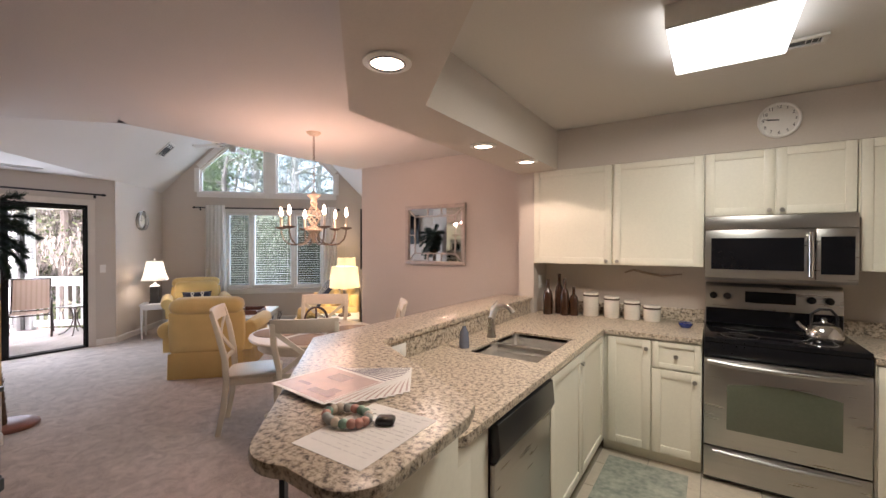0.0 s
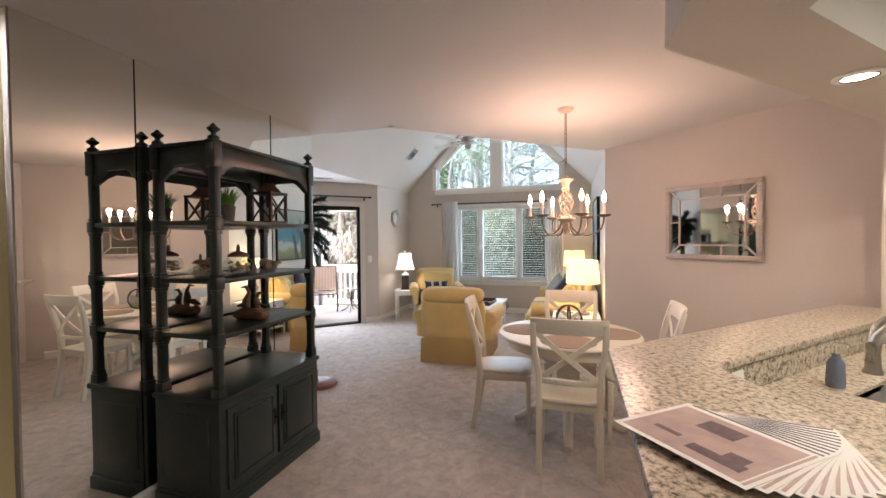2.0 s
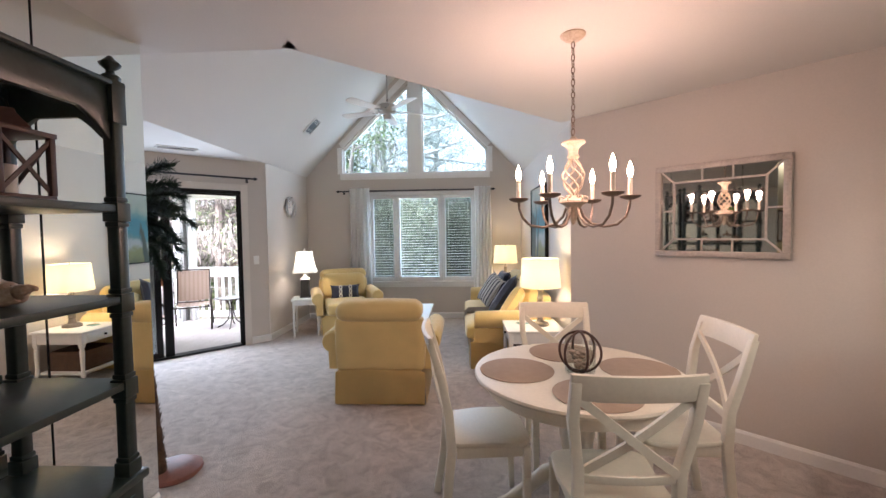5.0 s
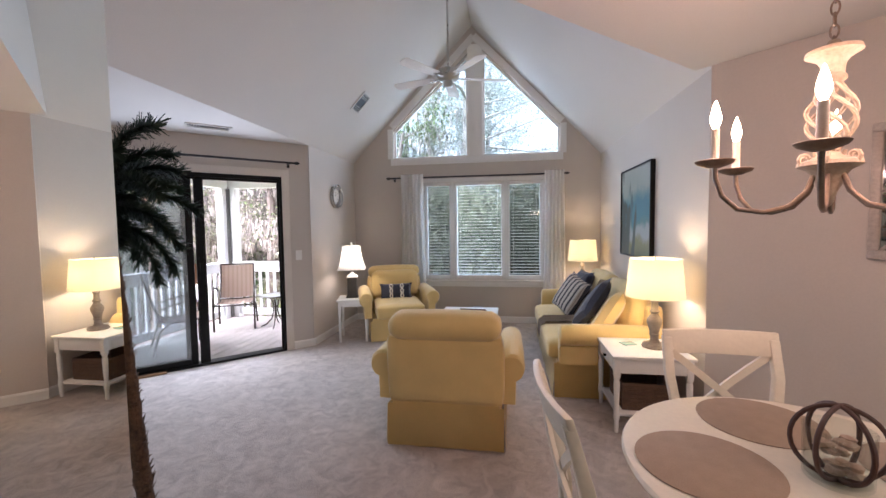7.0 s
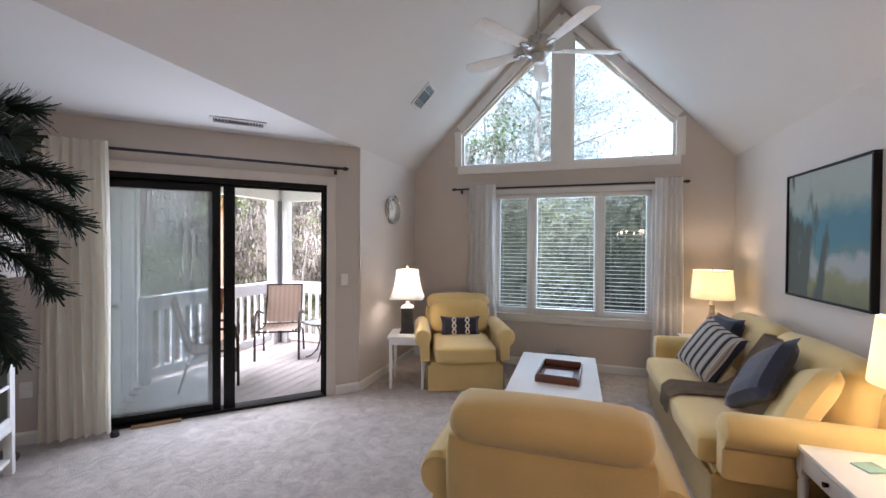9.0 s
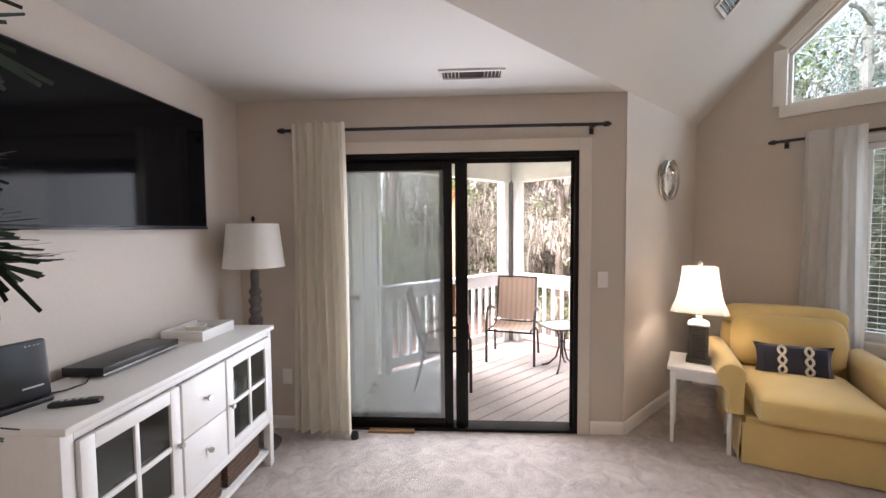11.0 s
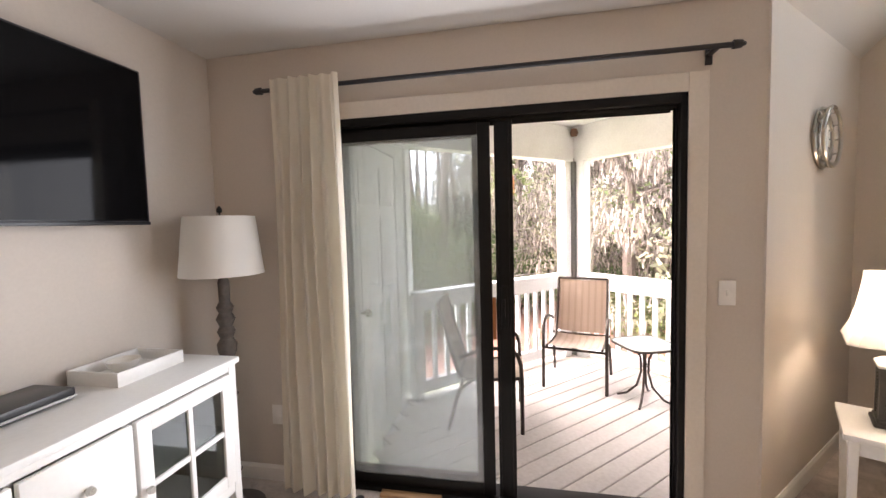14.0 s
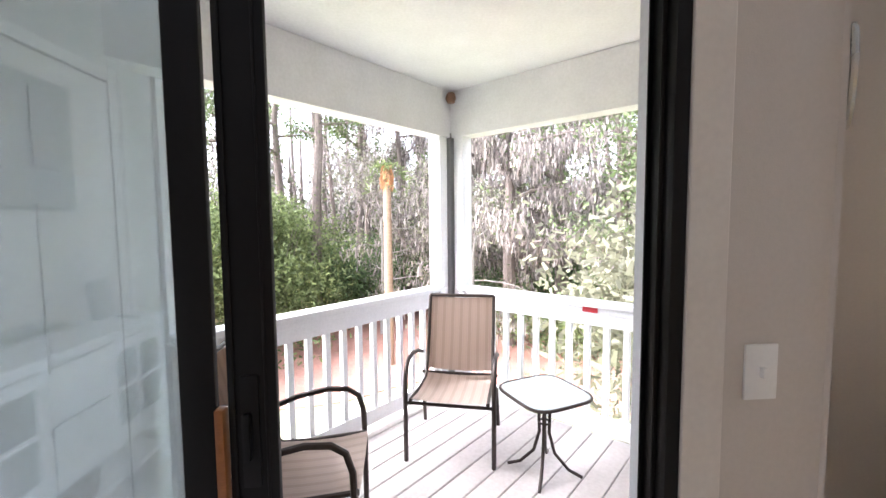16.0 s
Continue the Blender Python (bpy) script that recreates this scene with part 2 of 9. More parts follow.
def granite_material():
    mt = material("granite", (0.62, 0.55, 0.46), rough=0.30, var=0.05, scale=30, fine=120, bump=0.0)
    nt = mt.node_tree
    p = nt.nodes["Principled BSDF"]
    tc = nt.nodes.new("ShaderNodeTexCoord")
    n = nt.nodes.new("ShaderNodeTexNoise")
    n.inputs["Scale"].default_value, n.inputs["Detail"].default_value, n.inputs["Roughness"].default_value = 58, 5, 0.70
    r = nt.nodes.new("ShaderNodeValToRGB")
    cr = r.color_ramp
    cr.elements[0].position, cr.elements[0].color = 0.36, (0.06, 0.05, 0.045, 1)
    cr.elements[1].position, cr.elements[1].color = 0.70, (0.68, 0.60, 0.50, 1)
    for pos, col in ((0.43, (0.25, 0.20, 0.155, 1)), (0.49, (0.46, 0.385, 0.29, 1)), (0.56, (0.60, 0.52, 0.41, 1))):
        e = cr.elements.new(pos)
        e.color = col
    v = nt.nodes.new("ShaderNodeTexVoronoi")
    v.inputs["Scale"].default_value = 130
    mul = nt.nodes.new("ShaderNodeMixRGB")
    mul.blend_type = "MULTIPLY"
    r2 = nt.nodes.new("ShaderNodeValToRGB")
    r2.color_ramp.elements[0].position, r2.color_ramp.elements[0].color = 0.12, (0.35, 0.33, 0.32, 1)
    r2.color_ramp.elements[1].position, r2.color_ramp.elements[1].color = 0.30, (1, 1, 1, 1)
    mul.inputs[0].default_value = 0.7
    nt.links.new(tc.outputs["Object"], n.inputs["Vector"])
    nt.links.new(tc.outputs["Object"], v.inputs["Vector"])
    nt.links.new(n.outputs["Fac"], r.inputs[0])
    nt.links.new(v.outputs["Distance"], r2.inputs[0])
    nt.links.new(r.outputs[0], mul.inputs[1])
    nt.links.new(r2.outputs[0], mul.inputs[2])
    nt.links.new(mul.outputs[0], p.inputs["Base Color"])
    return mt


M_WALL = material("wall_paint", (0.58, 0.52, 0.46), rough=0.75, var=0.02, scale=1.2, fine=90, bump=0.06, bump_scale=260, spec=0.3)
M_CEIL = material("ceiling_paint", (0.62, 0.59, 0.555), rough=0.85, var=0.02, scale=1.0, fine=120, bump=0.10, bump_scale=220, spec=0.2)
M_TRIM = material("trim_white", (0.80, 0.78, 0.74), rough=0.45, var=0.02, scale=4, bump=0.02)
M_CARPET = material("carpet", (0.66, 0.575, 0.515), rough=0.97, scale=6.0, fine=210, bump=1.0, bump_scale=150, sheen=0.3, spec=0.1, color2=(0.33, 0.275, 0.24))
_n = M_CARPET.node_tree
# brushed pile: tufts lean in streaky patches a hand wide, over broader trodden ones
_cn = [q for q in _n.nodes if q.type == "TEX_NOISE"]
_cn[0].inputs["Scale"].default_value, _cn[0].inputs["Detail"].default_value, _cn[0].inputs["Roughness"].default_value = 9.0, 7, 0.72
_cn[0].inputs["Distortion"].default_value = 0.9
_cr = [q for q in _n.nodes if q.type == "VALTORGB"][0].color_ramp.elements
_cr[0].position, _cr[1].position = 0.40, 0.60
M_CABINET = material("cabinet_cream", (0.78, 0.74, 0.62), rough=0.38, var=0.02, scale=3, bump=0.02)
M_GRANITE = granite_material()
M_STEEL = material("brushed_steel", (0.46, 0.45, 0.43), rough=0.30, metal=1.0, var=0.03, scale=4, fine=200, bump=0.006, stretch=(1, 1, 14))
M_CHROME = material("chrome", (0.75, 0.74, 0.72), rough=0.12, metal=1.0, var=0.02, bump=0)
M_NICKEL = material("brushed_nickel", (0.48, 0.46, 0.42), rough=0.28, metal=1.0, var=0.03, bump=0.01)
M_BLACK = material("black_plastic", (0.012, 0.012, 0.014), rough=0.32, var=0.1, bump=0.02)
M_BLACKGLASS = material("black_glass", (0.008, 0.008, 0.01), rough=0.06, var=0.05, bump=0, spec=0.30)
M_BRONZE = material("dark_bronze_frame", (0.0054, 0.0045, 0.0040), rough=0.5, metal=0.0, var=0.1, bump=0.02, spec=0.2)
M_MIRROR = material("mirror_silver", (0.90, 0.92, 0.88), rough=0.006, metal=1.0, var=0.005, bump=0)
M_GLASS = clear("window_glass", (0.70, 0.77, 0.80))
# the film paints in the leaf's milky haze along with some dirt
M_GLASSDOOR = clear("door_glass", (0.91, 0.95, 0.97), film=0.14, base=0.10)
M_SCREENGLASS = clear("screened_glass", (0.46, 0.51, 0.53), base=0.05)
M_HUTCH = material("dark_green_black_paint", (0.022, 0.033, 0.029), rough=0.32, var=0.15, scale=5, bump=0.05)
M_CREAMWOOD = material("cream_painted_wood", (0.74, 0.68, 0.56), rough=0.42, var=0.03, scale=6, bump=0.03)
M_WHITEWOOD = material("white_painted_wood", (0.80, 0.79, 0.76), rough=0.40, var=0.02, scale=6, bump=0.03)
M_YELLOW = material("yellow_cotton", (0.72, 0.53, 0.22), rough=0.92, var=0.05, scale=5, fine=300, bump=0.25, bump_scale=420, sheen=0.4, spec=0.2)
M_NAVY = material("navy_cotton", (0.022, 0.026, 0.05), rough=0.95, var=0.1, fine=300, bump=0.25, bump_scale=380, sheen=0.3)
M_WHITECLOTH = material("white_linen", (0.78, 0.74, 0.67), rough=0.95, var=0.04, fine=300, bump=0.2, bump_scale=350, sheen=0.2)
M_DECK = material("weathered_deck_wood", (0.60, 0.565, 0.55), rough=0.8, scale=3, fine=40, bump=0.25, stretch=(1, 1, 1), color2=(0.46, 0.425, 0.41))
M_EXTWHITE = material("outdoor_white_paint", (0.80, 0.81, 0.83), rough=0.55, var=0.04, scale=5, bump=0.05)

# ---- the shell of the place ----
UL, UR, DW = -3.66, 0.03, 8.50          # living room: clock wall, painting wall, window wall
PEAK_U, PEAK_Z = -1.80, 4.39
DM = 3.60                                # end of the mirror wall
UM = -2.63                               # mirror wall
XD = -7.57                               # sliding door wall
YT = -0.45                               # television wall
YK = 3.73                                # dining and kitchen wall
P_CLOCK = ud(UL, 7.035)                  # corner of door wall and clock wall
P_CV = ud(-1.84, DM)
P_DC = Vector((-3.715, YK, 0))


def wall_pieces(name, p0, p1, pieces, thick, label, mat=None):
    """A wall along p0-p1 made of flat pieces [(s, z), ...]; it grows to the right of that way by thick."""
    p0, p1 = Vector((p0[0], p0[1], 0)), Vector((p1[0], p1[1], 0))
    w = (p1 - p0).normalized()
    out = Vector((w.y, -w.x, 0)) * thick
    bm = bmesh.new()
    for pc in pieces:
        prism(bm, [p0 + w * s + Vector((0, 0, z)) for s, z in pc], out)
    return structure(name, bm, mat or M_WALL, label, "wall")


def rect(s0, s1, z0, z1):
    return [(s0, z0), (s1, z0), (s1, z1), (s0, z1)]


def slab(name, pts, z, thick, mat, label, category):
    bm = bmesh.new()
    prism(bm, [(p[0], p[1], z) for p in pts], (0, 0, thick))
    return structure(name, bm, mat, label, category)


KX1, KY0 = 1.75, -3.0                    # kitchen's far side and the back of the entry
XY = -2.94                               # short wall beside the mirror
YYE = ud(UM, 1.49)
slab("floor", [(2.0, -3.2), (2.0, 4.0), (-3.6, 4.0), ud(0.2, 8.6), ud(-3.75, 8.6), ud(-3.75, 7.05), (-7.66, 2.36), (-7.66, -0.6), (-4.5, -0.6), (-3.1, -3.2)], -0.12, 0.12, M_CARPET, "beige cut pile carpet", "carpet floor")

# dining and kitchen wall, with the living room at its end
wall_pieces("wall_dining", P_DC, (2.0, YK), [rect(0, 5.8, 0, CEIL + 0.1)], -0.12, "greige painted dining room wall")
wall_pieces("wall_kitchen_side", (KX1, YK), (KX1, KY0), [rect(0, 6.8, 0, CEIL + 0.1)], -0.12, "greige painted kitchen wall")
wall_pieces("wall_entry", (KX1, KY0), (XY, KY0), [rect(0, 4.7, 0, CEIL + 0.1)], -0.12, "cream painted entry wall")
# warm light falling on this wall is put into its yellow paint
wall_pieces("wall_hall", (XY, KY0), (XY, YYE.y), [rect(0, YYE.y - KY0, 0, CEIL + 0.1)], -0.12, "short wall beside the mirrors, warm light put into its yellow paint", material("warm_lit_wall_paint", (0.78, 0.66, 0.38), rough=0.75, var=0.02, scale=1.2, fine=90, bump=0.06, bump_scale=260, spec=0.3))
wall_pieces("wall_mirror", ud(UM, 1.49), ud(UM, DM), [rect(0, DM - 1.49, 0, CEIL + 0.1)], -0.10, "wall behind the floor to ceiling mirrors")
wall_pieces("wall_return", ud(UM, DM), ud(-4.13, DM), [rect(0, 1.50, 0, CEIL + 0.1)], -0.12, "pale greige return wall")
PT = ud(-4.13, DM)
wall_pieces("wall_television", (PT.x + 0.3, YT), (XD, YT), [rect(0, PT.x + 0.3 - XD, 0, CEIL + 0.1)], -0.12, "greige painted wall behind the television")
DY0, DY1, DZ = 0.22, 2.057, 2.06
wall_pieces("wall_door", (XD, YT), (XD, P_CLOCK.y), [rect(-0.12, DY0 - YT, 0, CEIL + 0.1), rect(DY1 - YT, P_CLOCK.y - YT, 0, CEIL + 0.1), rect(DY0 - YT, DY1 - YT, DZ, CEIL + 0.1)], -0.16, "greige painted wall with a sliding patio door")
LC = DW - 7.035
wall_pieces("wall_clock", P_CLOCK, ud(UL, DW), [rect(0, LC, 0, CEIL + 0.02)], -0.14, "greige painted side wall with a round clock")
wall_pieces("wall_painting", ud(UR, DW), ud(UR, 5.27), [rect(0, DW - 5.27, 0, CEIL + 0.02)], -0.14, "greige painted wall behind the sofa")


def roof_z(u):
    k = (PEAK_Z - CEIL) / (PEAK_U - UL)
    k2 = (PEAK_Z - CEIL) / (UR - PEAK_U)
    return CEIL + (u - UL) * k if u < PEAK_U else CEIL + (UR - u) * k2


# window wall: a low window of three lights and a split gable window
WU0, WU1, WZ0, WZ1 = -2.55, -0.77, 0.64, 2.12
GZ0, GL0, GL1, GR0, GR1 = 2.50, -3.01, -1.865, -1.64, -0.535
GSIDE, GTOP = 2.92, 4.00


def gs(u):
    return u - UL


wall_pieces("wall_window", ud(UL, DW), ud(UR, DW), [
    rect(-0.14, gs(UR) + 0.14, 0, WZ0),
    rect(-0.14, gs(WU0), WZ0, WZ1), rect(gs(WU1), gs(UR) + 0.14, WZ0, WZ1),
    rect(-0.14, gs(UR) + 0.14, WZ1, GZ0),
    [(0, GZ0), (gs(GL0), GZ0), (gs(GL0), roof_z(GL0) + 0.05), (0, CEIL + 0.1)],
    [(gs(GL0), GSIDE), (gs(GL1), GTOP), (gs(GL1), roof_z(GL1) + 0.05), (gs(GL0), roof_z(GL0) + 0.05)],
    [(gs(GL1), GZ0), (gs(GR0), GZ0), (gs(GR0), roof_z(GR0) + 0.05), (gs(PEAK_U), PEAK_Z + 0.05), (gs(GL1), roof_z(GL1) + 0.05)],
    [(gs(GR0), GTOP + 0.04), (gs(GR1), GSIDE - 0.03), (gs(GR1), roof_z(GR1) + 0.05), (gs(GR0), roof_z(GR0) + 0.05)],
    [(gs(GR1), GZ0), (gs(UR), GZ0), (gs(UR), CEIL + 0.1), (gs(GR1), roof_z(GR1) + 0.05)],
], -0.16, "greige painted gable wall with windows")

# ceilings
slab("ceiling_dining", [(2.0, -3.2), (2.0, 4.0), (-3.715, 4.0), P_DC, P_CV, ud(UM, DM), ud(UM - 0.1, DM), ud(UM - 0.1, 1.2), (-3.1, -3.2)], CEIL, 0.12, M_CEIL, "flat off-white textured ceiling", "ceiling")
slab("ceiling_nook", [ud(UL, DM), P_CLOCK, (XD, YT - 0.1), ud(-4.25, DM)], CEIL, 0.12, M_CEIL, "flat off-white ceiling over the patio door", "ceiling")


def slope(name, u0, z0, u1, z1, label):
    bm = bmesh.new()
    prism(bm, [ud(u0, DM - 0.1, z0), ud(u1, DM - 0.1, z1), ud(u1, DW + 0.16, z1), ud(u0, DW + 0.16, z0)], (0, 0, 0.14))
    return structure(name, bm, M_CEIL, label, "ceiling")


slope("ceiling_slope_clock", UL, CEIL, PEAK_U, PEAK_Z, "sloping off-white cathedral ceiling")
slope("ceiling_slope_painting", UR, CEIL, PEAK_U, PEAK_Z, "sloping off-white cathedral ceiling")
# upright faces above the edge of the flat ceiling
wall_pieces("wall_above_mirror", ud(-1.84, DM), ud(UL, DM), [[(0, CEIL), (-1.84 - UL, CEIL), (-1.84 - UL, CEIL + 0.05), (0, roof_z(-1.84))]], 0.1, "upper wall over the edge of the flat ceiling", M_CEIL)
_l = (P_DC - P_CV).length
wall_pieces("wall_above_dining", P_DC, P_CV, [[(0, CEIL), (_l, CEIL), (_l, roof_z(-1.84)), (0, CEIL + 0.05)]], 0.1, "upper wall over the edge of the flat ceiling", M_CEIL)


# kitchen soffit over the raised bar, turning at its end
bm = bmesh.new()
SOF = 2.13
prism(bm, [(-1.45, 3.728, SOF), (-1.45, 1.37, SOF), (-0.35, 0.27, SOF), (-0.10, 0.51, SOF), (-1.10, 1.51, SOF), (-1.10, 3.41, SOF), (1.745, 3.41, SOF), (1.745, 3.728, SOF)], (0, 0, CEIL - SOF - 0.002))
structure("kitchen_soffit", bm, M_WALL, "painted soffit over the bar and the wall cabinets", "soffit")

# ---- baseboards, casings, windows, sliding door, curtains ----
def run(p0, p1):
    """The pose at p0 whose x runs towards p1 and whose y points into the room's wall."""
    w = Vector((p1[0] - p0[0], p1[1] - p0[1], 0))
    return pose(p0[0], p0[1], 0, 0, 0, math.degrees(math.atan2(w.y, w.x))), Vector((w.x, w.y, 0)).length


def baseboard(p0, p1):
    m, n = run(p0, p1)
    bm = bmesh.new()
    prism(bm, [(0, 0.001, 0), (0, -0.014, 0), (0, -0.014, 0.075), (0, -0.006, 0.092), (0, 0.001, 0.092)], (n, 0, 0))
    ob = structure("baseboard", bm, M_TRIM, "white painted wooden baseboard", "baseboard")
    ob.matrix_world = m


# each runs so that the room lies on its right
baseboard(P_DC, (-1.62, YK))
baseboard(ud(UR, DW), ud(UR, 5.27))
baseboard(ud(UL, DW), ud(UR, DW))
baseboard(P_CLOCK, ud(UL, DW))
baseboard((XD, DY1 + 0.09), (XD, P_CLOCK.y))
baseboard((XD, YT), (XD, DY0 - 0.09))
baseboard((PT.x, YT), (XD, YT))
baseboard(ud(UM, DM), ud(-4.13, DM))
baseboard(ud(UM, 1.49), ud(UM, DM))
baseboard((XY, KY0), (XY, YYE.y))

# mirrors from floor to ceiling, in three sheets
mirror_m = at(UM, 0, 0)
for d0, d1 in ((1.495, 2.005), (2.012, 3.055), (3.062, 3.598)):
    bm = boxed(0.002, 0.008, d0, d1, 0.10, CEIL - 0.004)
    ob = structure("wall_mirror_panel", bm, M_MIRROR, "frameless floor to ceiling wall mirror", "mirror")
    ob.matrix_world = mirror_m

for d0, d1 in ((2.0055, 2.0115), (3.0555, 3.0615)):
    ob = structure("mirror_seam", boxed(0.002, 0.0105, d0, d1, 0.10, CEIL - 0.005), M_BLACKGLASS, "thin dark seam between two wall mirrors", "trim")
    ob.matrix_world = mirror_m


def bar(bm, a, b, w, t, y0):
    """A flat bar in an x-z plane from a to b, w wide, from y0 back by t."""
    a, b = Vector((a[0], 0, a[1])), Vector((b[0], 0, b[1]))
    k = (b - a).normalized()
    n = Vector((-k.z, 0, k.x)) * (w / 2)
    prism(bm, [a - n + Vector((0, y0, 0)), b - n + Vector((0, y0, 0)), b + n + Vector((0, y0, 0)), a + n + Vector((0, y0, 0))], (0, t, 0))


# gable window: two panes with broad casings, in the wall's plane (x = u, y = d)
win_m = at(0, DW, 0)
gable = thing("window_1", win_m, "split gable window with broad white casing", "window", kind="structure")
outline_l = [(GL0, GZ0), (GL1, GZ0), (GL1, GTOP), (GL0, GSIDE)]
outline_r = [(GR0, GZ0), (GR1, GZ0), (GR1, GSIDE - 0.03), (GR0, GTOP + 0.04)]
for o in (outline_l, outline_r):
    bm = bmesh.new()
    prism(bm, [(u, 0.075, z) for u, z in o], (0, 0.006, 0))
    ob = part("pane", bm, M_GLASS, gable)
    ob.visible_shadow = False
    bm = bmesh.new()
    for a, b in zip(o, o[1:] + o[:1]):
        bar(bm, a, b, 0.05, 0.05, 0.05)
    part("sash", bm, M_TRIM, gable, soft=0.003)
bm = bmesh.new()
bar(bm, (GL0 - 0.045, GZ0 - 0.05), (GR1 + 0.045, GZ0 - 0.05), 0.10, 0.02, -0.02)
bar(bm, (GL0 - 0.045, GZ0), (GL0 - 0.045, GSIDE + 0.03), 0.09, 0.019, -0.019)
bar(bm, (GR1 + 0.045, GZ0), (GR1 + 0.045, GSIDE), 0.09, 0.019, -0.019)
bar(bm, (GL0 - 0.03, GSIDE + 0.06), (PEAK_U + 0.03, GTOP + 0.24), 0.10, 0.018, -0.018)
bar(bm, (GR1 + 0.03, GSIDE + 0.03), (PEAK_U + 0.03, GTOP + 0.24), 0.10, 0.0185, -0.0185)
bar(bm, ((GL1 + GR0) / 2, GZ0), ((GL1 + GR0) / 2, GTOP + 0.12), GR0 - GL1, 0.017, -0.017)
part("casing", bm, M_TRIM, gable, soft=0.003)

# low window of three lights with blinds
low = thing("window_2", win_m, "white three-part window with open slatted blinds", "window", kind="structure")
UNITS = ((WU0, -2.12), (-2.09, -1.33), (-1.30, WU1))
bm = bmesh.new()
box(bm, WU0 - 0.07, WU1 + 0.07, -0.02, 0.0, WZ1, WZ1 + 0.06)
box(bm, WU0 - 0.07, WU0, -0.02, 0.0, WZ0, WZ1)
box(bm, WU1, WU1 + 0.07, -0.02, 0.0, WZ0, WZ1)
part("casing", bm, M_TRIM, low, soft=0.003)
bm = bmesh.new()
box(bm, WU0 - 0.10, WU1 + 0.10, -0.05, 0.10, WZ0 - 0.03, WZ0 - 0.001)
box(bm, WU0 - 0.07, WU1 + 0.07, -0.018, -0.001, WZ0 - 0.10, WZ0 - 0.031)
part("sill", bm, M_TRIM, low, soft=0.003)
for k, (a, b) in enumerate(UNITS):
    bm = bmesh.new()
    f = 0.05 if k == 1 else 0.045
    y0 = 0.03 if k == 1 else 0.06
    box(bm, a, a + f, y0, y0 + 0.06, WZ0, WZ1)
    box(bm, b - f, b, y0, y0 + 0.06, WZ0, WZ1)
    box(bm, a + f, b - f, y0, y0 + 0.06, WZ0, WZ0 + f + 0.02)
    box(bm, a + f, b - f, y0, y0 + 0.06, WZ1 - f, WZ1)
    part("frame", bm, M_TRIM, low, soft=0.003)
    ob = part("pane", boxed(a + f, b - f, y0 + 0.03, y0 + 0.036, WZ0 + f, WZ1 - f), M_GLASS if k == 1 else M_SCREENGLASS, low)
    ob.visible_shadow = False
    part("headrail", boxed(a + 0.01, b - 0.01, -0.005, 0.03, WZ1 - 0.055, WZ1 - 0.005), M_TRIM, low, soft=0.004)
    wbm = bmesh.new()
    w = b - a - 0.05
    box(wbm, -w / 2, w / 2, -0.0125, 0.0125, -0.001, 0.001, m=Matrix.Rotation(radians(4), 4, "X"))
    me = mesh_of("slat", wbm, M_TRIM, False)
    z = WZ0 + 0.10
    while z < WZ1 - 0.08:
        s = new("slat", me)
        s.parent = low
        s.location = ((a + b) / 2, 0.012, z)
        z += 0.046
    part("bottom_rail", boxed(a + 0.025, b - 0.025, -0.005, 0.03, WZ0 + 0.055, WZ0 + 0.075), M_TRIM, low, soft=0.004)
    for cx in (a + 0.10, b - 0.10):
        bm = bmesh.new()
        cyl(bm, (cx, -0.008, WZ0 + 0.07), (cx, -0.008, WZ1 - 0.05), 0.0012, n=5)
        part("cord", bm, M_TRIM, low)
bm = bmesh.new()
box(bm, -2.12, -2.09, 0.005, 0.12, WZ0, WZ1)
box(bm, -1.33, -1.30, 0.005, 0.12, WZ0, WZ1)
part("mullion", bm, M_TRIM, low, soft=0.003)


def drape(w, h, folds, deep, seed):
    """A gathered curtain w wide and h high, hanging down from z = 0 along x."""
    rnd = random.Random(seed)
    bm = bmesh.new()
    nx, nz = folds * 8, 24
    ph = [rnd.uniform(-0.5, 0.5) for _ in range(folds + 1)]
    rows = []
    for j in range(nz + 1):
        t = j / nz
        row = []
        for i in range(nx + 1):
            s = i / nx
            k = s * folds
            p = ph[int(min(k, folds - 1))] * t
            amp = deep * (0.45 + 0.55 * min(1, t * 3)) * (0.8 + 0.3 * math.sin(3.1 * k + seed))
            x = (s - 0.5) * w * (1 + 0.10 * t * t) + 0.008 * math.sin(5 * t + k)
            row.append(bm.verts.new((x, amp * math.sin(2 * math.pi * k + p), -h * t)))
        rows.append(row)
    for j in range(nz):
        for i in range(nx):
            bm.faces.new((rows[j][i], rows[j][i + 1], rows[j + 1][i + 1], rows[j + 1][i]))
    bmesh.ops.solidify(bm, geom=bm.faces[:], thickness=0.003)
    return bm


M_SHEER = thin_cloth("white_curtain_cloth", (0.93, 0.92, 0.90), 0.5)
M_CREAMCLOTH = thin_cloth("cream_curtain_cloth", (0.95, 0.90, 0.80), 0.15)


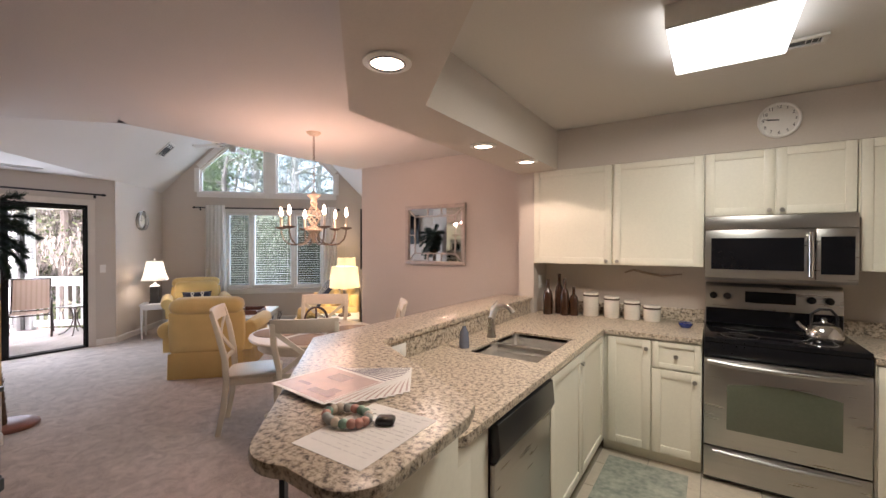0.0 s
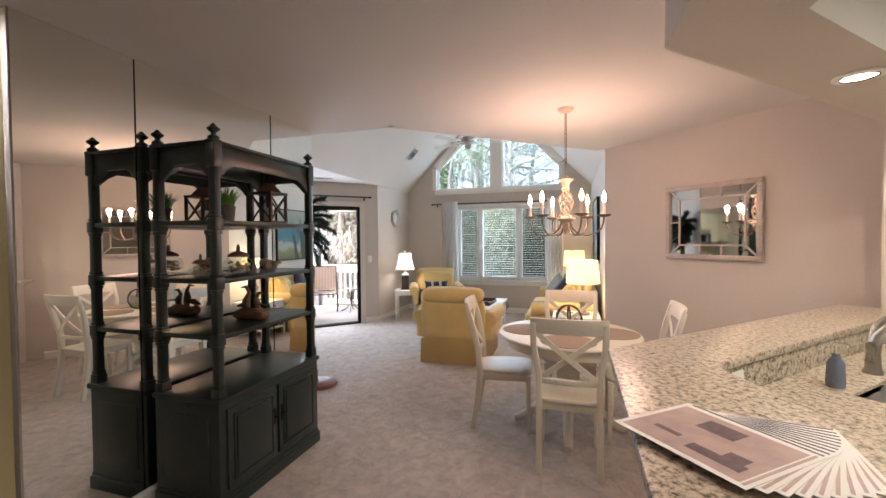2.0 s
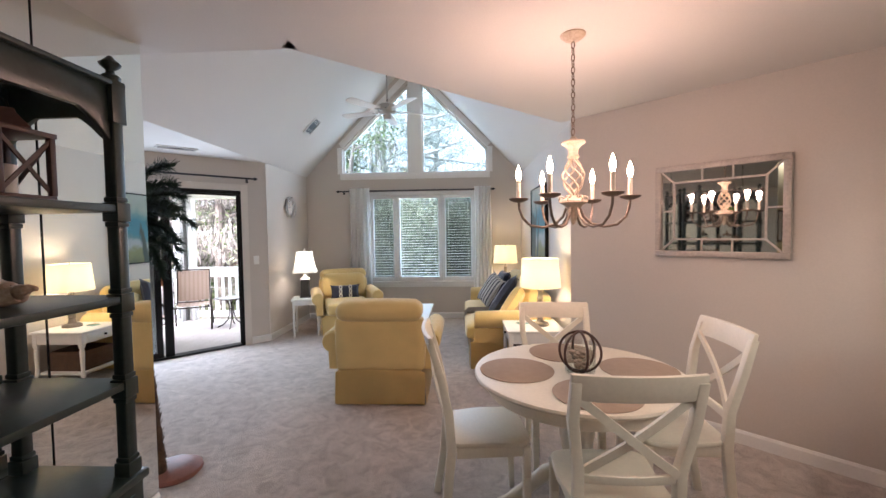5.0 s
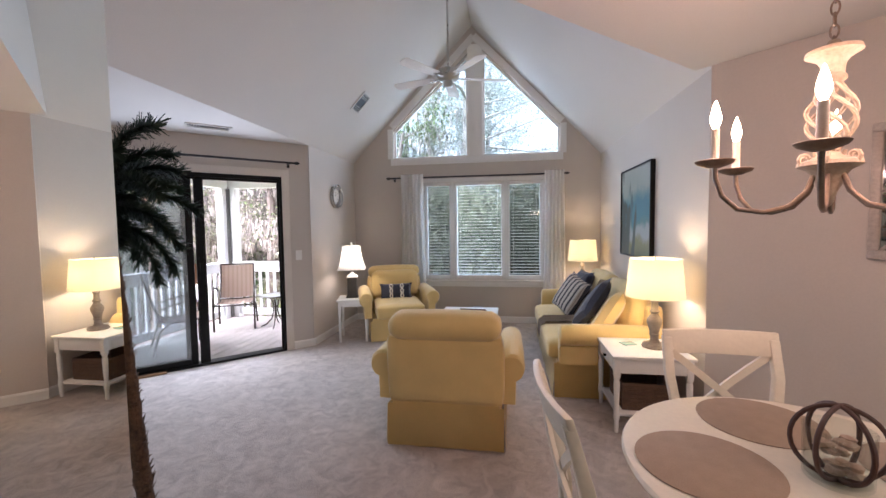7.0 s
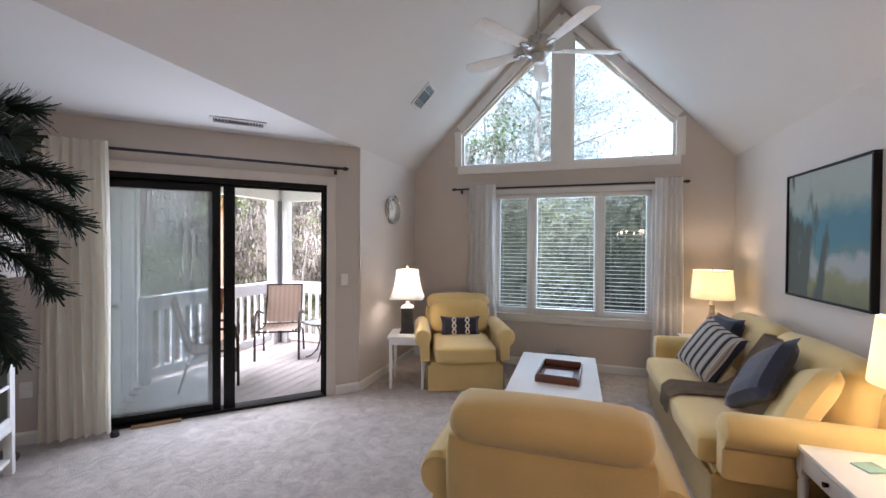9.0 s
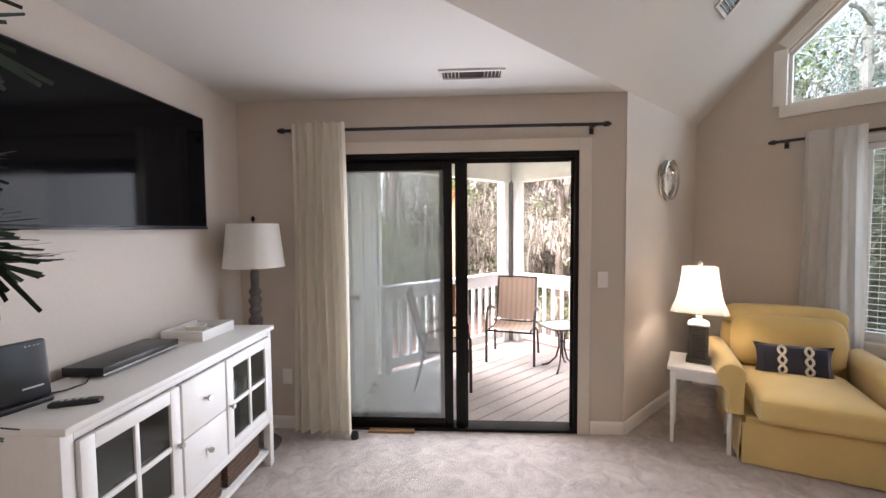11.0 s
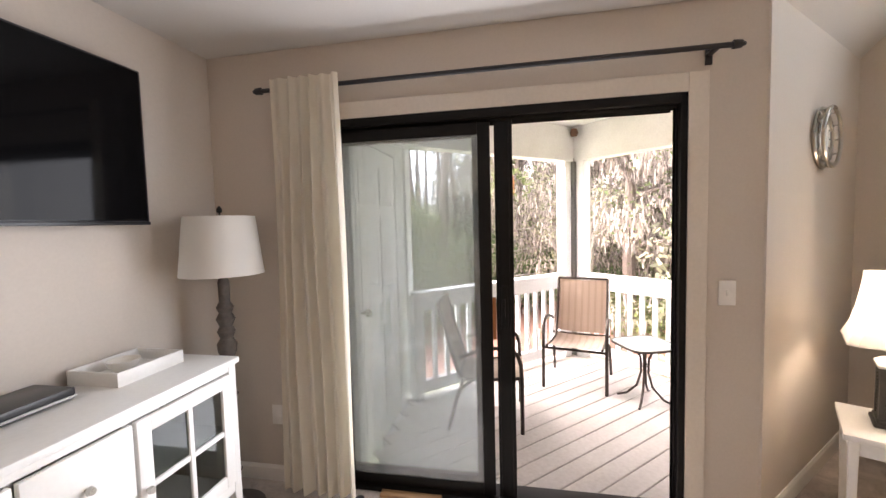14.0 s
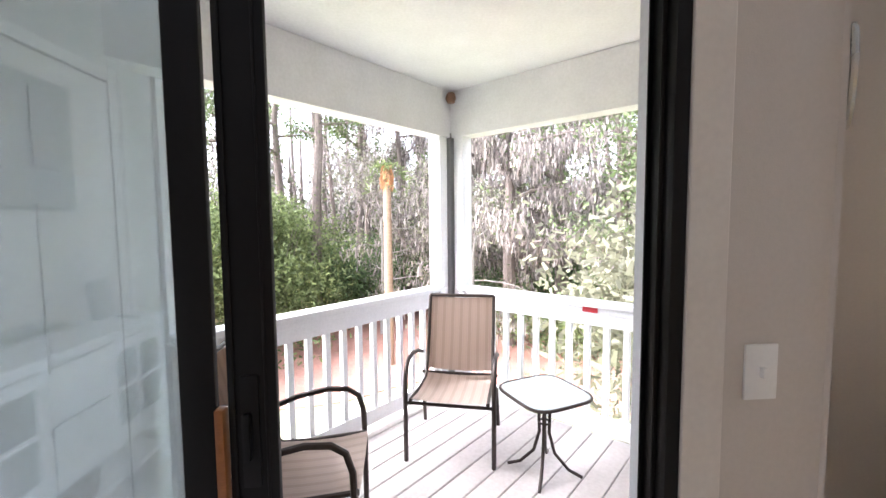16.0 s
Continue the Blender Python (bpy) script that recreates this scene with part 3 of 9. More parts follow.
def curtain_rod(m, n, brackets):
    rod = thing("curtain_rod", m, "black metal curtain rod fixed above the opening", "curtain rod", "curtain rods")
    bm = bmesh.new()
    cyl(bm, (0, 0, 0), (n, 0, 0), 0.012)
    part("rod", bm, M_BLACK, rod)
    for x, k in ((0, -1), (n, 1)):
        bm = bmesh.new()
        cyl(bm, (x, 0, 0), (x + k * 0.035, 0, 0), 0.020, 0.018)
        cyl(bm, (x + k * 0.035, 0, 0), (x + k * 0.05, 0, 0), 0.012, 0.008)
        part("finial", bm, M_BLACK, rod, soft=0.002)
    for x in brackets:
        bm = bmesh.new()
        box(bm, x - 0.012, x + 0.012, 0.0, 0.085, -0.012, 0.0)
        box(bm, x - 0.015, x + 0.015, 0.078, 0.086, -0.05, 0.02)
        part("bracket", bm, M_BLACK, rod, soft=0.002)
    return rod


curtain_rod(at(-3.06, DW - 0.086, 2.195), 2.60, (0.06, 2.54))
curtain_rod(pose(XD + 0.088, -0.05, 2.22, 0, 0, 90), 2.25, (0.06, 2.19))
for u, w, sd in ((-2.70, 0.35, 1), (-0.62, 0.28, 2)):
    solo("curtain", drape(w, 2.20, 5, 0.030, sd), M_SHEER, at(u, DW - 0.116, 2.243), "white gathered curtain panel hanging beside the window", "curtain", "window curtains")
solo("curtain", drape(0.385, 2.235, 6, 0.036, 3), M_CREAMCLOTH, pose(XD + 0.120, 0.212, 2.265, 0, 0, 90), "cream gathered curtain panel beside the patio door", "curtain", "door curtain")

# sliding patio door: dark frame, one fixed and one slid leaf
bm = bmesh.new()
cw = 0.085
box(bm, XD + 0.0, XD + 0.018, DY0 - cw, DY0, 0, DZ + cw)
box(bm, XD + 0.0, XD + 0.018, DY1, DY1 + cw, 0, DZ + cw)
box(bm, XD + 0.0, XD + 0.018, DY0, DY1, DZ, DZ + cw)
structure("door_trim", bm, material("greige_casing", (0.66, 0.60, 0.53), rough=0.5, var=0.03, scale=4, bump=0.03), "pale greige painted casing round the patio door", "trim", soft=0.003)
door = thing("door_1", pose(XD, 0, 0), "dark bronze sliding patio door standing half open", "sliding door", kind="structure")
bm = bmesh.new()
box(bm, -0.13, 0.012, DY0, DY0 + 0.035, 0, DZ)
box(bm, -0.085, 0.012, DY1 - 0.030, DY1, 0, DZ)
box(bm, -0.13, 0.012, DY0 + 0.035, DY1 - 0.030, DZ - 0.045, DZ)
box(bm, -0.13, 0.012, DY0 + 0.035, DY1 - 0.030, -0.02, 0.022)
for k in range(3):
    box(bm, -0.112 + 0.045 * k, -0.108 + 0.045 * k, DY0 + 0.035, DY1 - 0.035, DZ - 0.062, DZ - 0.045)
    if k:
        box(bm, -0.112 + 0.045 * k, -0.108 + 0.045 * k, DY1 - 0.040, DY1 - 0.030, 0.022, DZ - 0.045)
part("frame", bm, M_BRONZE, door, soft=0.002)
part("outer_jamb", boxed(-0.158, -0.087, DY1 - 0.006, DY1 - 0.001, 0.0, DZ - 0.001), M_EXTWHITE, door)


def leaf(x0, x1, y0, y1, name, w=0.05):
    bm = bmesh.new()
    box(bm, x0, x1, y0, y0 + 0.05, 0.025, DZ - 0.05)
    box(bm, x0, x1, y1 - w, y1, 0.025, DZ - 0.05)
    box(bm, x0, x1, y0 + 0.05, y1 - w, 0.025, 0.085)
    box(bm, x0, x1, y0 + 0.05, y1 - w, DZ - 0.12, DZ - 0.05)
    lf = part(name, bm, M_BRONZE, door, soft=0.002)
    g = part("pane", boxed((x0 + x1) / 2 - 0.003, (x0 + x1) / 2 + 0.003, y0 + 0.05, y1 - w, 0.085, DZ - 0.12), M_GLASSDOOR, lf)
    g.visible_shadow = False
    return lf


leaf(-0.115, -0.08, DY0 + 0.035, 1.095, "fixed_leaf", 0.045)
slid = leaf(-0.034, -0.018, DY0 + 0.075, 1.150, "sliding_leaf", 0.064)
bm = bmesh.new()
box(bm, -0.036, -0.020, 1.171, 1.262, 0.023, DZ - 0.046)
box(bm, -0.020, -0.016, 1.180, 1.186, 0.023, DZ - 0.046)
box(bm, -0.020, -0.016, 1.240, 1.246, 0.023, DZ - 0.046)
part("meeting_post", bm, M_BRONZE, door, soft=0.002)
bm = bmesh.new()
box(bm, -0.020, -0.014, 1.196, 1.230, 0.94, 1.16)
box(bm, -0.015, 0.000, 1.204, 1.216, 1.00, 1.09)
part("handle", bm, M_BRONZE, slid, "dark latch handle", soft=0.002)
bm = bmesh.new()
box(bm, -0.030, -0.004, 1.1508, 1.1685, 0.88, 1.10)
part("pull", bm, material("amber_wood_grip", (0.28, 0.10, 0.025), rough=0.4, var=0.1, scale=8, stretch=(1, 1, 6)), slid, "amber wooden pull", soft=0.004)
bm = bmesh.new()
box(bm, XD + 0.012, XD + 0.06, 0.52, 0.86, 0.0, 0.02)
solo("door_stop_bar", bm, material("wood_bar", (0.30, 0.17, 0.08), rough=0.6, var=0.1, scale=6, stretch=(8, 1, 8)), pose(0, 0, 0), "small brown wooden bar lying at the door track", "wooden bar", soft=0.003)
bm = bmesh.new()
lathe(bm, [(0.0, 0.0), (0.028, 0.0), (0.030, 0.02), (0.024, 0.045), (0.0, 0.05)], XD + 0.14, 0.44, 14)
solo("door_stop", bm, M_BLACK, pose(0, 0, 0), "small black rubber door stop on the carpet", "door stop")


def wall_plate(m, label, category, toggle):
    """A small cover plate; its back lies on the wall, y points out of the wall."""
    pl = thing("light_switch" if toggle else "wall_outlet", m, label, category)
    bm = boxed(-0.036, 0.036, 0.0, 0.007, -0.058, 0.058)
    part("plate", bm, M_TRIM, pl, soft=0.003)
    if toggle:
        part("toggle", boxed(-0.005, 0.005, 0.0065, 0.018, -0.010, 0.012), M_TRIM, pl, soft=0.002)
    else:
        for z in (-0.022, 0.022):
            bm = bmesh.new()
            cyl(bm, (0, 0.006, z), (0, 0.010, z), 0.016, n=16)
            part("socket", bm, M_TRIM, pl, soft=0.001)


wall_plate(pose(XD, 2.232, 1.135, 0, 0, -90), "white toggle light switch beside the patio door", "light switch", True)
wall_plate(pose(XD, -0.11, 0.40, 0, 0, -90), "white wall outlet low beside the curtain", "outlet", False)
wall_plate(pose(-5.60, YT, 0.33, 0, 0, 0), "white wall outlet low beside the media cabinet", "outlet", False)
wall_plate(pose(-3.1, YK, 0.33, 0, 0, 180), "white wall outlet low on the dining wall", "outlet", False)


M_VENT = material("vent_enamel", (0.62, 0.59, 0.55), rough=0.45, var=0.04, scale=6, bump=0.02)


def vent(name, m, w, h, label):
    """A louvred cover; its face looks along -z."""
    v = thing(name, m, label, "air vent", "air vents")
    bm = bmesh.new()
    t = 0.022
    box(bm, -w / 2, w / 2, -h / 2, -h / 2 + t, -0.012, 0.0)
    box(bm, -w / 2, w / 2, h / 2 - t, h / 2, -0.012, 0.0)
    box(bm, -w / 2, -w / 2 + t, -h / 2 + t, h / 2 - t, -0.012, 0.0)
    box(bm, w / 2 - t, w / 2, -h / 2 + t, h / 2 - t, -0.012, 0.0)
    part("frame", bm, M_VENT, v, soft=0.002)
    # shade inside the duct, painted as a black sheet; its middle stays bare
    part("duct_dark", boxed(-w / 2 + t, w / 2 - t, -h / 2 + t, h / 2 - t, -0.002, -0.0005), M_BLACK, v)
    n = int((w - 2 * t) / 0.022)
    for i in range(n):
        x = -w / 2 + t + (i + 0.5) * (w - 2 * t) / n
        if abs(x) < 0.19 * w:
            continue
        bm = bmesh.new()
        box(bm, -0.0011, 0.0011, -h / 2 + t, h / 2 - t, -0.0042, 0.0042, m=Matrix.Translation((x, 0, -0.007)) @ Matrix.Rotation(radians(32 if x > 0 else -32), 4, "Y"))
        part("slat", bm, M_VENT, v, smooth=False)


vent("ceiling_vent", pose(-7.15, 1.29, CEIL, 0, 0, 90), 0.40, 0.16, "white louvred ceiling vent above the patio door")
_k = math.degrees(math.atan2(PEAK_Z - CEIL, PEAK_U - UL))
vent("ceiling_vent", at(-3.11, 7.37, roof_z(-3.11)) @ pose(0, 0, 0, 0, -_k, 0), 0.28, 0.24, "white louvred vent in the sloping ceiling")

# ---- kitchen ----
CT, BT = 0.895, 1.035
M_TILE = material("cream_floor_tile", (0.56, 0.50, 0.40), rough=0.35, var=0.06, scale=3, fine=30, bump=0.05)
M_GROUT = material("grout", (0.30, 0.27, 0.22), rough=0.9, var=0.05)
structure("kitchen_floor", boxed(-1.25, KX1, 1.05, YK, 0.0, 0.004), M_GROUT, "grouted kitchen floor bed", "floor")
kf = bpy.data.objects["kitchen_floor"]
tile_mesh = None
for i in range(8):
    for j in range(9):
        x, y = -0.66 + 0.305 * i, 1.06 + 0.305 * j
        if x + 0.30 > KX1 or y + 0.30 > YK:
            continue
        if tile_mesh is None:
            bm = boxed(0, 0.30, 0, 0.30, 0.0, 0.005)
            soften(bm, 0.002, 1)
            tile_mesh = mesh_of("tile", bm, M_TILE, False)
        o = new("tile", tile_mesh)
        o.parent = kf
        o.location = (x, y, 0.004)
M_RUG = material("floral_kitchen_mat", (0.50, 0.50, 0.42), rough=0.9, scale=9, fine=30, bump=0.2, bump_scale=200, color2=(0.16, 0.20, 0.17))
solo("kitchen_mat", boxed(-0.60, -0.12, 2.10, 3.02, 0.0, 0.008), M_RUG, pose(0, 0, 0.009), "grey-green patterned mat on the kitchen floor", "kitchen mat", soft=0.003)


def shaker(name, parent, x0, x1, z0, z1, y, knob, fm=0.052, rev=1):
    """A frame-and-panel door in the plane y, facing -y; knob: (x, z)."""
    bm = bmesh.new()
    for a, b, c, d in ((x0, x0 + fm, z0, z1), (x1 - fm, x1, z0, z1), (x0 + fm, x1 - fm, z0, z0 + fm), (x0 + fm, x1 - fm, z1 - fm, z1)):
        box(bm, a, b, y - 0.020, y, c, d)
    dr = part(name, bm, M_CABINET, parent, soft=0.0025)
    part("panel", boxed(x0 + fm, x1 - fm, y - 0.012, y - 0.001, z0 + fm, z1 - fm), M_CABINET, dr)
    if knob:
        bm = bmesh.new()
        cyl(bm, (knob[0], y - 0.019, knob[1]), (knob[0], y - 0.032, knob[1]), 0.006, 0.006, 10)
        cyl(bm, (knob[0], y - 0.032, knob[1]), (knob[0], y - 0.043, knob[1]), 0.013, 0.014, 14)
        part("knob", bm, M_NICKEL, dr, "brushed nickel knob")
    return dr


def cabinet(name, m, x0, x1, z0, z1, depth, label, doors, toe=0.0, group="", open_top=False):
    """A cabinet box with its front in y = 0, facing -y, and doors [(x0, x1, z0, z1, knob)]."""
    c = thing(name, m, label, "cabinet", group)
    bm = boxed(x0, x1, 0.0, depth, z0 + toe, 0.62 if open_top else z1)
    if open_top:
        box(bm, x0, x1, 0.0, 0.02, 0.62, z1)
        box(bm, x0, x1, depth - 0.015, depth, 0.62, z1)
    part("body", bm, M_CABINET, c, smooth=False)
    if toe:
        part("toe_kick", boxed(x0, x1, 0.06, depth, 0.0, toe), M_CABINET, c, smooth=False)
    for a, b, c0, c1, k in doors:
        shaker("drawer" if c1 - c0 < 0.22 else "door", c, a, b, c0, c1, -0.001, k, 0.052 if c1 - c0 > 0.22 else 0.036)
    return c


UPG = "kitchen wall cabinets"
KW = pose(0, 3.41, 0)
U0, U1 = 1.335, 2.128
cabinet("wall_cabinet", KW, -1.305, -0.052, U0, U1, 0.316, "cream shaker wall cabinet with two doors", [(-1.30, -0.665, U0 + 0.004, U1 - 0.004, (-0.70, U0 + 0.03)), (-0.650, -0.062, U0 + 0.004, U1 - 0.004, (-0.62, U0 + 0.03))], group=UPG)
cabinet("wall_cabinet", KW, -0.048, 0.722, 1.69, U1, 0.316, "short cream shaker cabinet above the microwave", [(-0.044, 0.330, 1.694, U1 - 0.004, (0.305, 1.72)), (0.343, 0.718, 1.694, U1 - 0.004, (0.37, 1.72))], group=UPG)
cabinet("wall_cabinet", KW, 0.726, 1.745, U0, U1, 0.316, "cream shaker wall cabinet with two doors", [(0.735, 1.23, U0 + 0.004, U1 - 0.004, (1.20, U0 + 0.03)), (1.24, 1.74, U0 + 0.004, U1 - 0.004, (1.27, U0 + 0.03))], group=UPG)
bm = boxed(-1.45, -1.309, 3.412, 3.729, 0.0, SOF - 0.001)
structure("wall_stub", bm, M_WALL, "short painted wall end beside the wall cabinets", "wall")
wall_plate(pose(-1.309, 3.57, 1.16, 0, 0, -90), "white wall outlet on the wall end over the counter", "outlet", False)

LOWG = "kitchen base cabinets"
BZ = CT - 0.032
cabinet("base_cabinet", pose(0, 3.07, 0), -0.66, -0.052, 0.0, BZ, 0.655, "cream shaker base cabinet with a drawer beside the range", [(-0.615, -0.345, 0.105, BZ - 0.012, (-0.37, BZ - 0.07)), (-0.335, -0.058, 0.105, BZ - 0.20, (-0.09, BZ - 0.25)), (-0.335, -0.058, BZ - 0.19, BZ - 0.012, (-0.195, BZ - 0.10))], 0.10, LOWG)
cabinet("base_cabinet", pose(0, 3.07, 0), 0.726, 1.745, 0.0, BZ, 0.655, "cream shaker base cabinet on the other side of the range", [(0.735, 1.23, 0.105, BZ - 0.012, (1.2, BZ - 0.07)), (1.24, 1.74, 0.105, BZ - 0.012, (1.27, BZ - 0.07))], 0.10, LOWG)
# peninsula: fronts look along +x; local x runs along y
PEN = pose(-0.665, 0, 0, 0, 0, 90)
cabinet("base_cabinet", PEN, 1.905, 3.06, 0.0, BZ, 0.61, "cream shaker sink cabinet with two doors in the peninsula", [(1.915, 2.47, 0.105, BZ - 0.012, (2.44, BZ - 0.07)), (2.48, 3.04, 0.105, BZ - 0.012, None)], 0.10, LOWG, True)
dw = thing("dishwasher", PEN, "stainless steel dishwasher with a black control strip", "dishwasher")
part("body", boxed(1.30, 1.90, 0.0, 0.58, 0.10, BZ - 0.002), M_BLACK, dw, smooth=False)
part("front_panel", boxed(1.303, 1.897, -0.022, -0.001, 0.11, 0.70), M_STEEL, dw, soft=0.004)
bm = bmesh.new()
prism(bm, [(1.303, -0.001, 0.705), (1.303, -0.026, 0.705), (1.303, -0.045, 0.74), (1.303, -0.035, BZ - 0.012), (1.303, -0.001, BZ - 0.012)], (0.594, 0, 0))
part("control_strip", bm, M_BLACK, dw, "black control strip", soft=0.004)
part("toe_kick", boxed(1.30, 1.90, 0.05, 0.58, 0.0, 0.10), M_BLACK, dw, smooth=False)
# angled end under the raised top
bm = bmesh.new()
prism(bm, [(-0.648, 1.06, 0.0), (-0.615, 0.70, 0.0), (-0.80, 0.66, 0.0), (-1.47, 1.33, 0.0), (-1.47, 1.468, 0.0), (-1.36, 1.468, 0.0)], (0, 0, BT - 0.036))
prism(bm, [(-0.665, 1.297, 0.0), (-0.650, 1.062, 0.0), (-1.353, 1.472, 0.0)], (0, 0, CT - 0.034))
end_c = thing("peninsula_end", pose(0, 0, 0), "cream panelled angled end of the peninsula", "cabinet")
part("body", bm, M_CABINET, end_c, soft=0.003)
bm = boxed(-0.28, 0.28, -0.008, 0.0, 0.12, 0.80)
ob = part("panel", bm, M_CABINET, end_c, soft=0.003)
ob.matrix_local = pose(-0.651, 0.99, 0, 0, 0, 94.5) @ Matrix.Scale(0.85, 4, (1, 0, 0))
bm = boxed(-1.47, -1.359, 1.47, 3.411, 0.0, BT - 0.036)
structure("bar_wall", bm, M_WALL, "painted knee wall under the raised bar", "wall")

# worktops
SX0, SX1, SY0, SY1 = -1.135, -0.735, 1.97, 2.60
bm = bmesh.new()


def top_piece(bm, pts, z1=CT, t=0.032):
    prism(bm, [(x, y, z1 - t) for x, y in pts], (0, 0, t))


top_piece(bm, [(-1.357, 1.49), (-0.66, 1.03), (-0.638, 1.10), (-0.638, SY0), (-1.357, SY0)])
top_piece(bm, [(-1.357, SY0), (SX0, SY0), (SX0, SY1), (-1.357, SY1)])
top_piece(bm, [(SX1, SY0), (-0.638, SY0), (-0.638, SY1), (SX1, SY1)])
top_piece(bm, [(-1.357, SY1), (-0.638, SY1), (-0.638, 3.04), (-0.050, 3.04), (-0.050, 3.728), (-1.357, 3.728)])
bmesh.ops.remove_doubles(bm, verts=bm.verts[:], dist=0.0005)
wt = thing("worktop", pose(0, 0, 0), "speckled beige granite worktop with a sink cut-out", "worktop")
part("slab", bm, M_GRANITE, wt, smooth=False)
part("slab", boxed(0.724, 1.745, 3.04, 3.728, CT - 0.032, CT), M_GRANITE, wt, soft=0.004)
part("backsplash", boxed(-1.355, -0.05, 3.70, 3.7285, CT, CT + 0.10), M_GRANITE, wt, soft=0.003)
part("backsplash", boxed(0.724, 1.745, 3.70, 3.7285, CT, CT + 0.10), M_GRANITE, wt, soft=0.003)
part("backsplash", boxed(-1.357, -1.338, 1.45, 3.42, CT, BT - 0.033), M_GRANITE, wt, soft=0.002)
bar_top = thing("raised_bar_top", pose(0, 0, 0), "speckled beige granite raised bar top with a rounded angled end", "worktop")
bm = bmesh.new()
pts = [(-1.64, 3.43), (-1.64, 1.31)]
for cx, cy, r, a0, a1 in ((-0.80, 0.62, 0.125, 225, 300), (-0.625, 0.605, 0.105, 285, 375)):
    for i in range(7):
        t = radians(a0 + (a1 - a0) * i / 6)
        pts.append((cx + r * math.cos(t), cy + r * math.sin(t)))
pts += [(-0.535, 0.93), (-0.565, 1.02), (-1.322, 1.455), (-1.322, 3.43)]
prism(bm, [(x, y, BT - 0.034) for x, y in pts], (0, 0, 0.034))
part("slab", bm, M_GRANITE, bar_top, soft=0.007)
for p in ((-1.52, 1.42, 0, 0, 0, 45), (-0.86, 0.60, 0, 0, 0, 45)):
    bm = bmesh.new()
    box(bm, -0.006, 0.006, -0.025, 0.025, BT - 0.26, BT - 0.036)
    solo("counter_bracket", bm, M_BLACK, pose(*p), "flat black steel bracket under the bar top", "bracket", "bar brackets")
wall_plate(pose(-1.338, 1.60, 0.945, 0, 90, -90), "white outlet in the granite splash under the bar", "outlet", False)

# sink
M_SINK = material("satin_steel", (0.70, 0.68, 0.65), rough=0.38, metal=1.0, var=0.03, scale=6, bump=0.01)
sk = thing("kitchen_sink", pose(0, 0, 0), "double-bowl stainless steel undermount sink", "sink")
for y0, y1 in ((SY0, 2.275), (2.295, SY1)):
    bm = bmesh.new()
    box(bm, SX0, SX1, y0, y1, CT - 0.20, CT - 0.012)
    bmesh.ops.delete(bm, geom=[f for f in bm.faces if all(v.co.z > CT - 0.05 for v in f.verts)], context="FACES")
    es = [e for e in bm.edges if len(e.link_faces) == 2]
    bmesh.ops.bevel(bm, geom=es, offset=0.035, segments=4, profile=0.5, affect="EDGES")
    for f in bm.faces:
        f.normal_flip()
    bmesh.ops.solidify(bm, geom=bm.faces[:], thickness=0.002)
    b = part("bowl", bm, M_SINK, sk)
    bm = bmesh.new()
    cyl(bm, ((SX0 + SX1) / 2, (y0 + y1) / 2, CT - 0.199), ((SX0 + SX1) / 2, (y0 + y1) / 2, CT - 0.195), 0.04, n=20)
    part("drain", bm, M_CHROME, b, soft=0.001)
part("divider", boxed(SX0, SX1, 2.274, 2.296, CT - 0.06, CT - 0.012), M_STEEL, sk, soft=0.004)
fc = thing("faucet", pose(-1.19, 2.36, CT), "brushed nickel gooseneck kitchen faucet", "faucet")
bm = bmesh.new()
lathe(bm, [(0, 0), (0.032, 0), (0.032, 0.012), (0.026, 0.02), (0.022, 0.09), (0.024, 0.12), (0.018, 0.135), (0, 0.136)], n=20)
part("body", bm, M_NICKEL, fc)
bm = bmesh.new()
tube(bm, [(0, 0, 0.10), (0.015, 0, 0.16), (0.05, -0.01, 0.205), (0.10, -0.02, 0.215), (0.145, -0.03, 0.20), (0.165, -0.034, 0.175)], [0.019, 0.018, 0.016, 0.015, 0.015, 0.018], 12)
part("spout", bm, M_NICKEL, fc)
bm = bmesh.new()
tube(bm, [(0, 0, 0.13), (-0.005, 0.02, 0.19), (0.02, 0.05, 0.235)], [0.014, 0.010, 0.006], 10)
part("lever", bm, M_NICKEL, fc)
sd = thing("soap_bottle", pose(-1.20, 2.03, CT), "small clear soap pump bottle beside the sink", "soap bottle")
bm = bmesh.new()
lathe(bm, [(0, 0), (0.028, 0), (0.03, 0.02), (0.026, 0.09), (0.012, 0.115), (0.012, 0.125), (0, 0.125)], n=16)
part("bottle", bm, material("blue_grey_soap", (0.16, 0.18, 0.24), rough=0.15, var=0.05, bump=0), sd)
bm = bmesh.new()
cyl(bm, (0, 0, 0.125), (0, 0, 0.16), 0.006, n=8)
box(bm, -0.008, 0.035, -0.007, 0.007, 0.155, 0.168)
part("pump", bm, M_CHROME, sd)

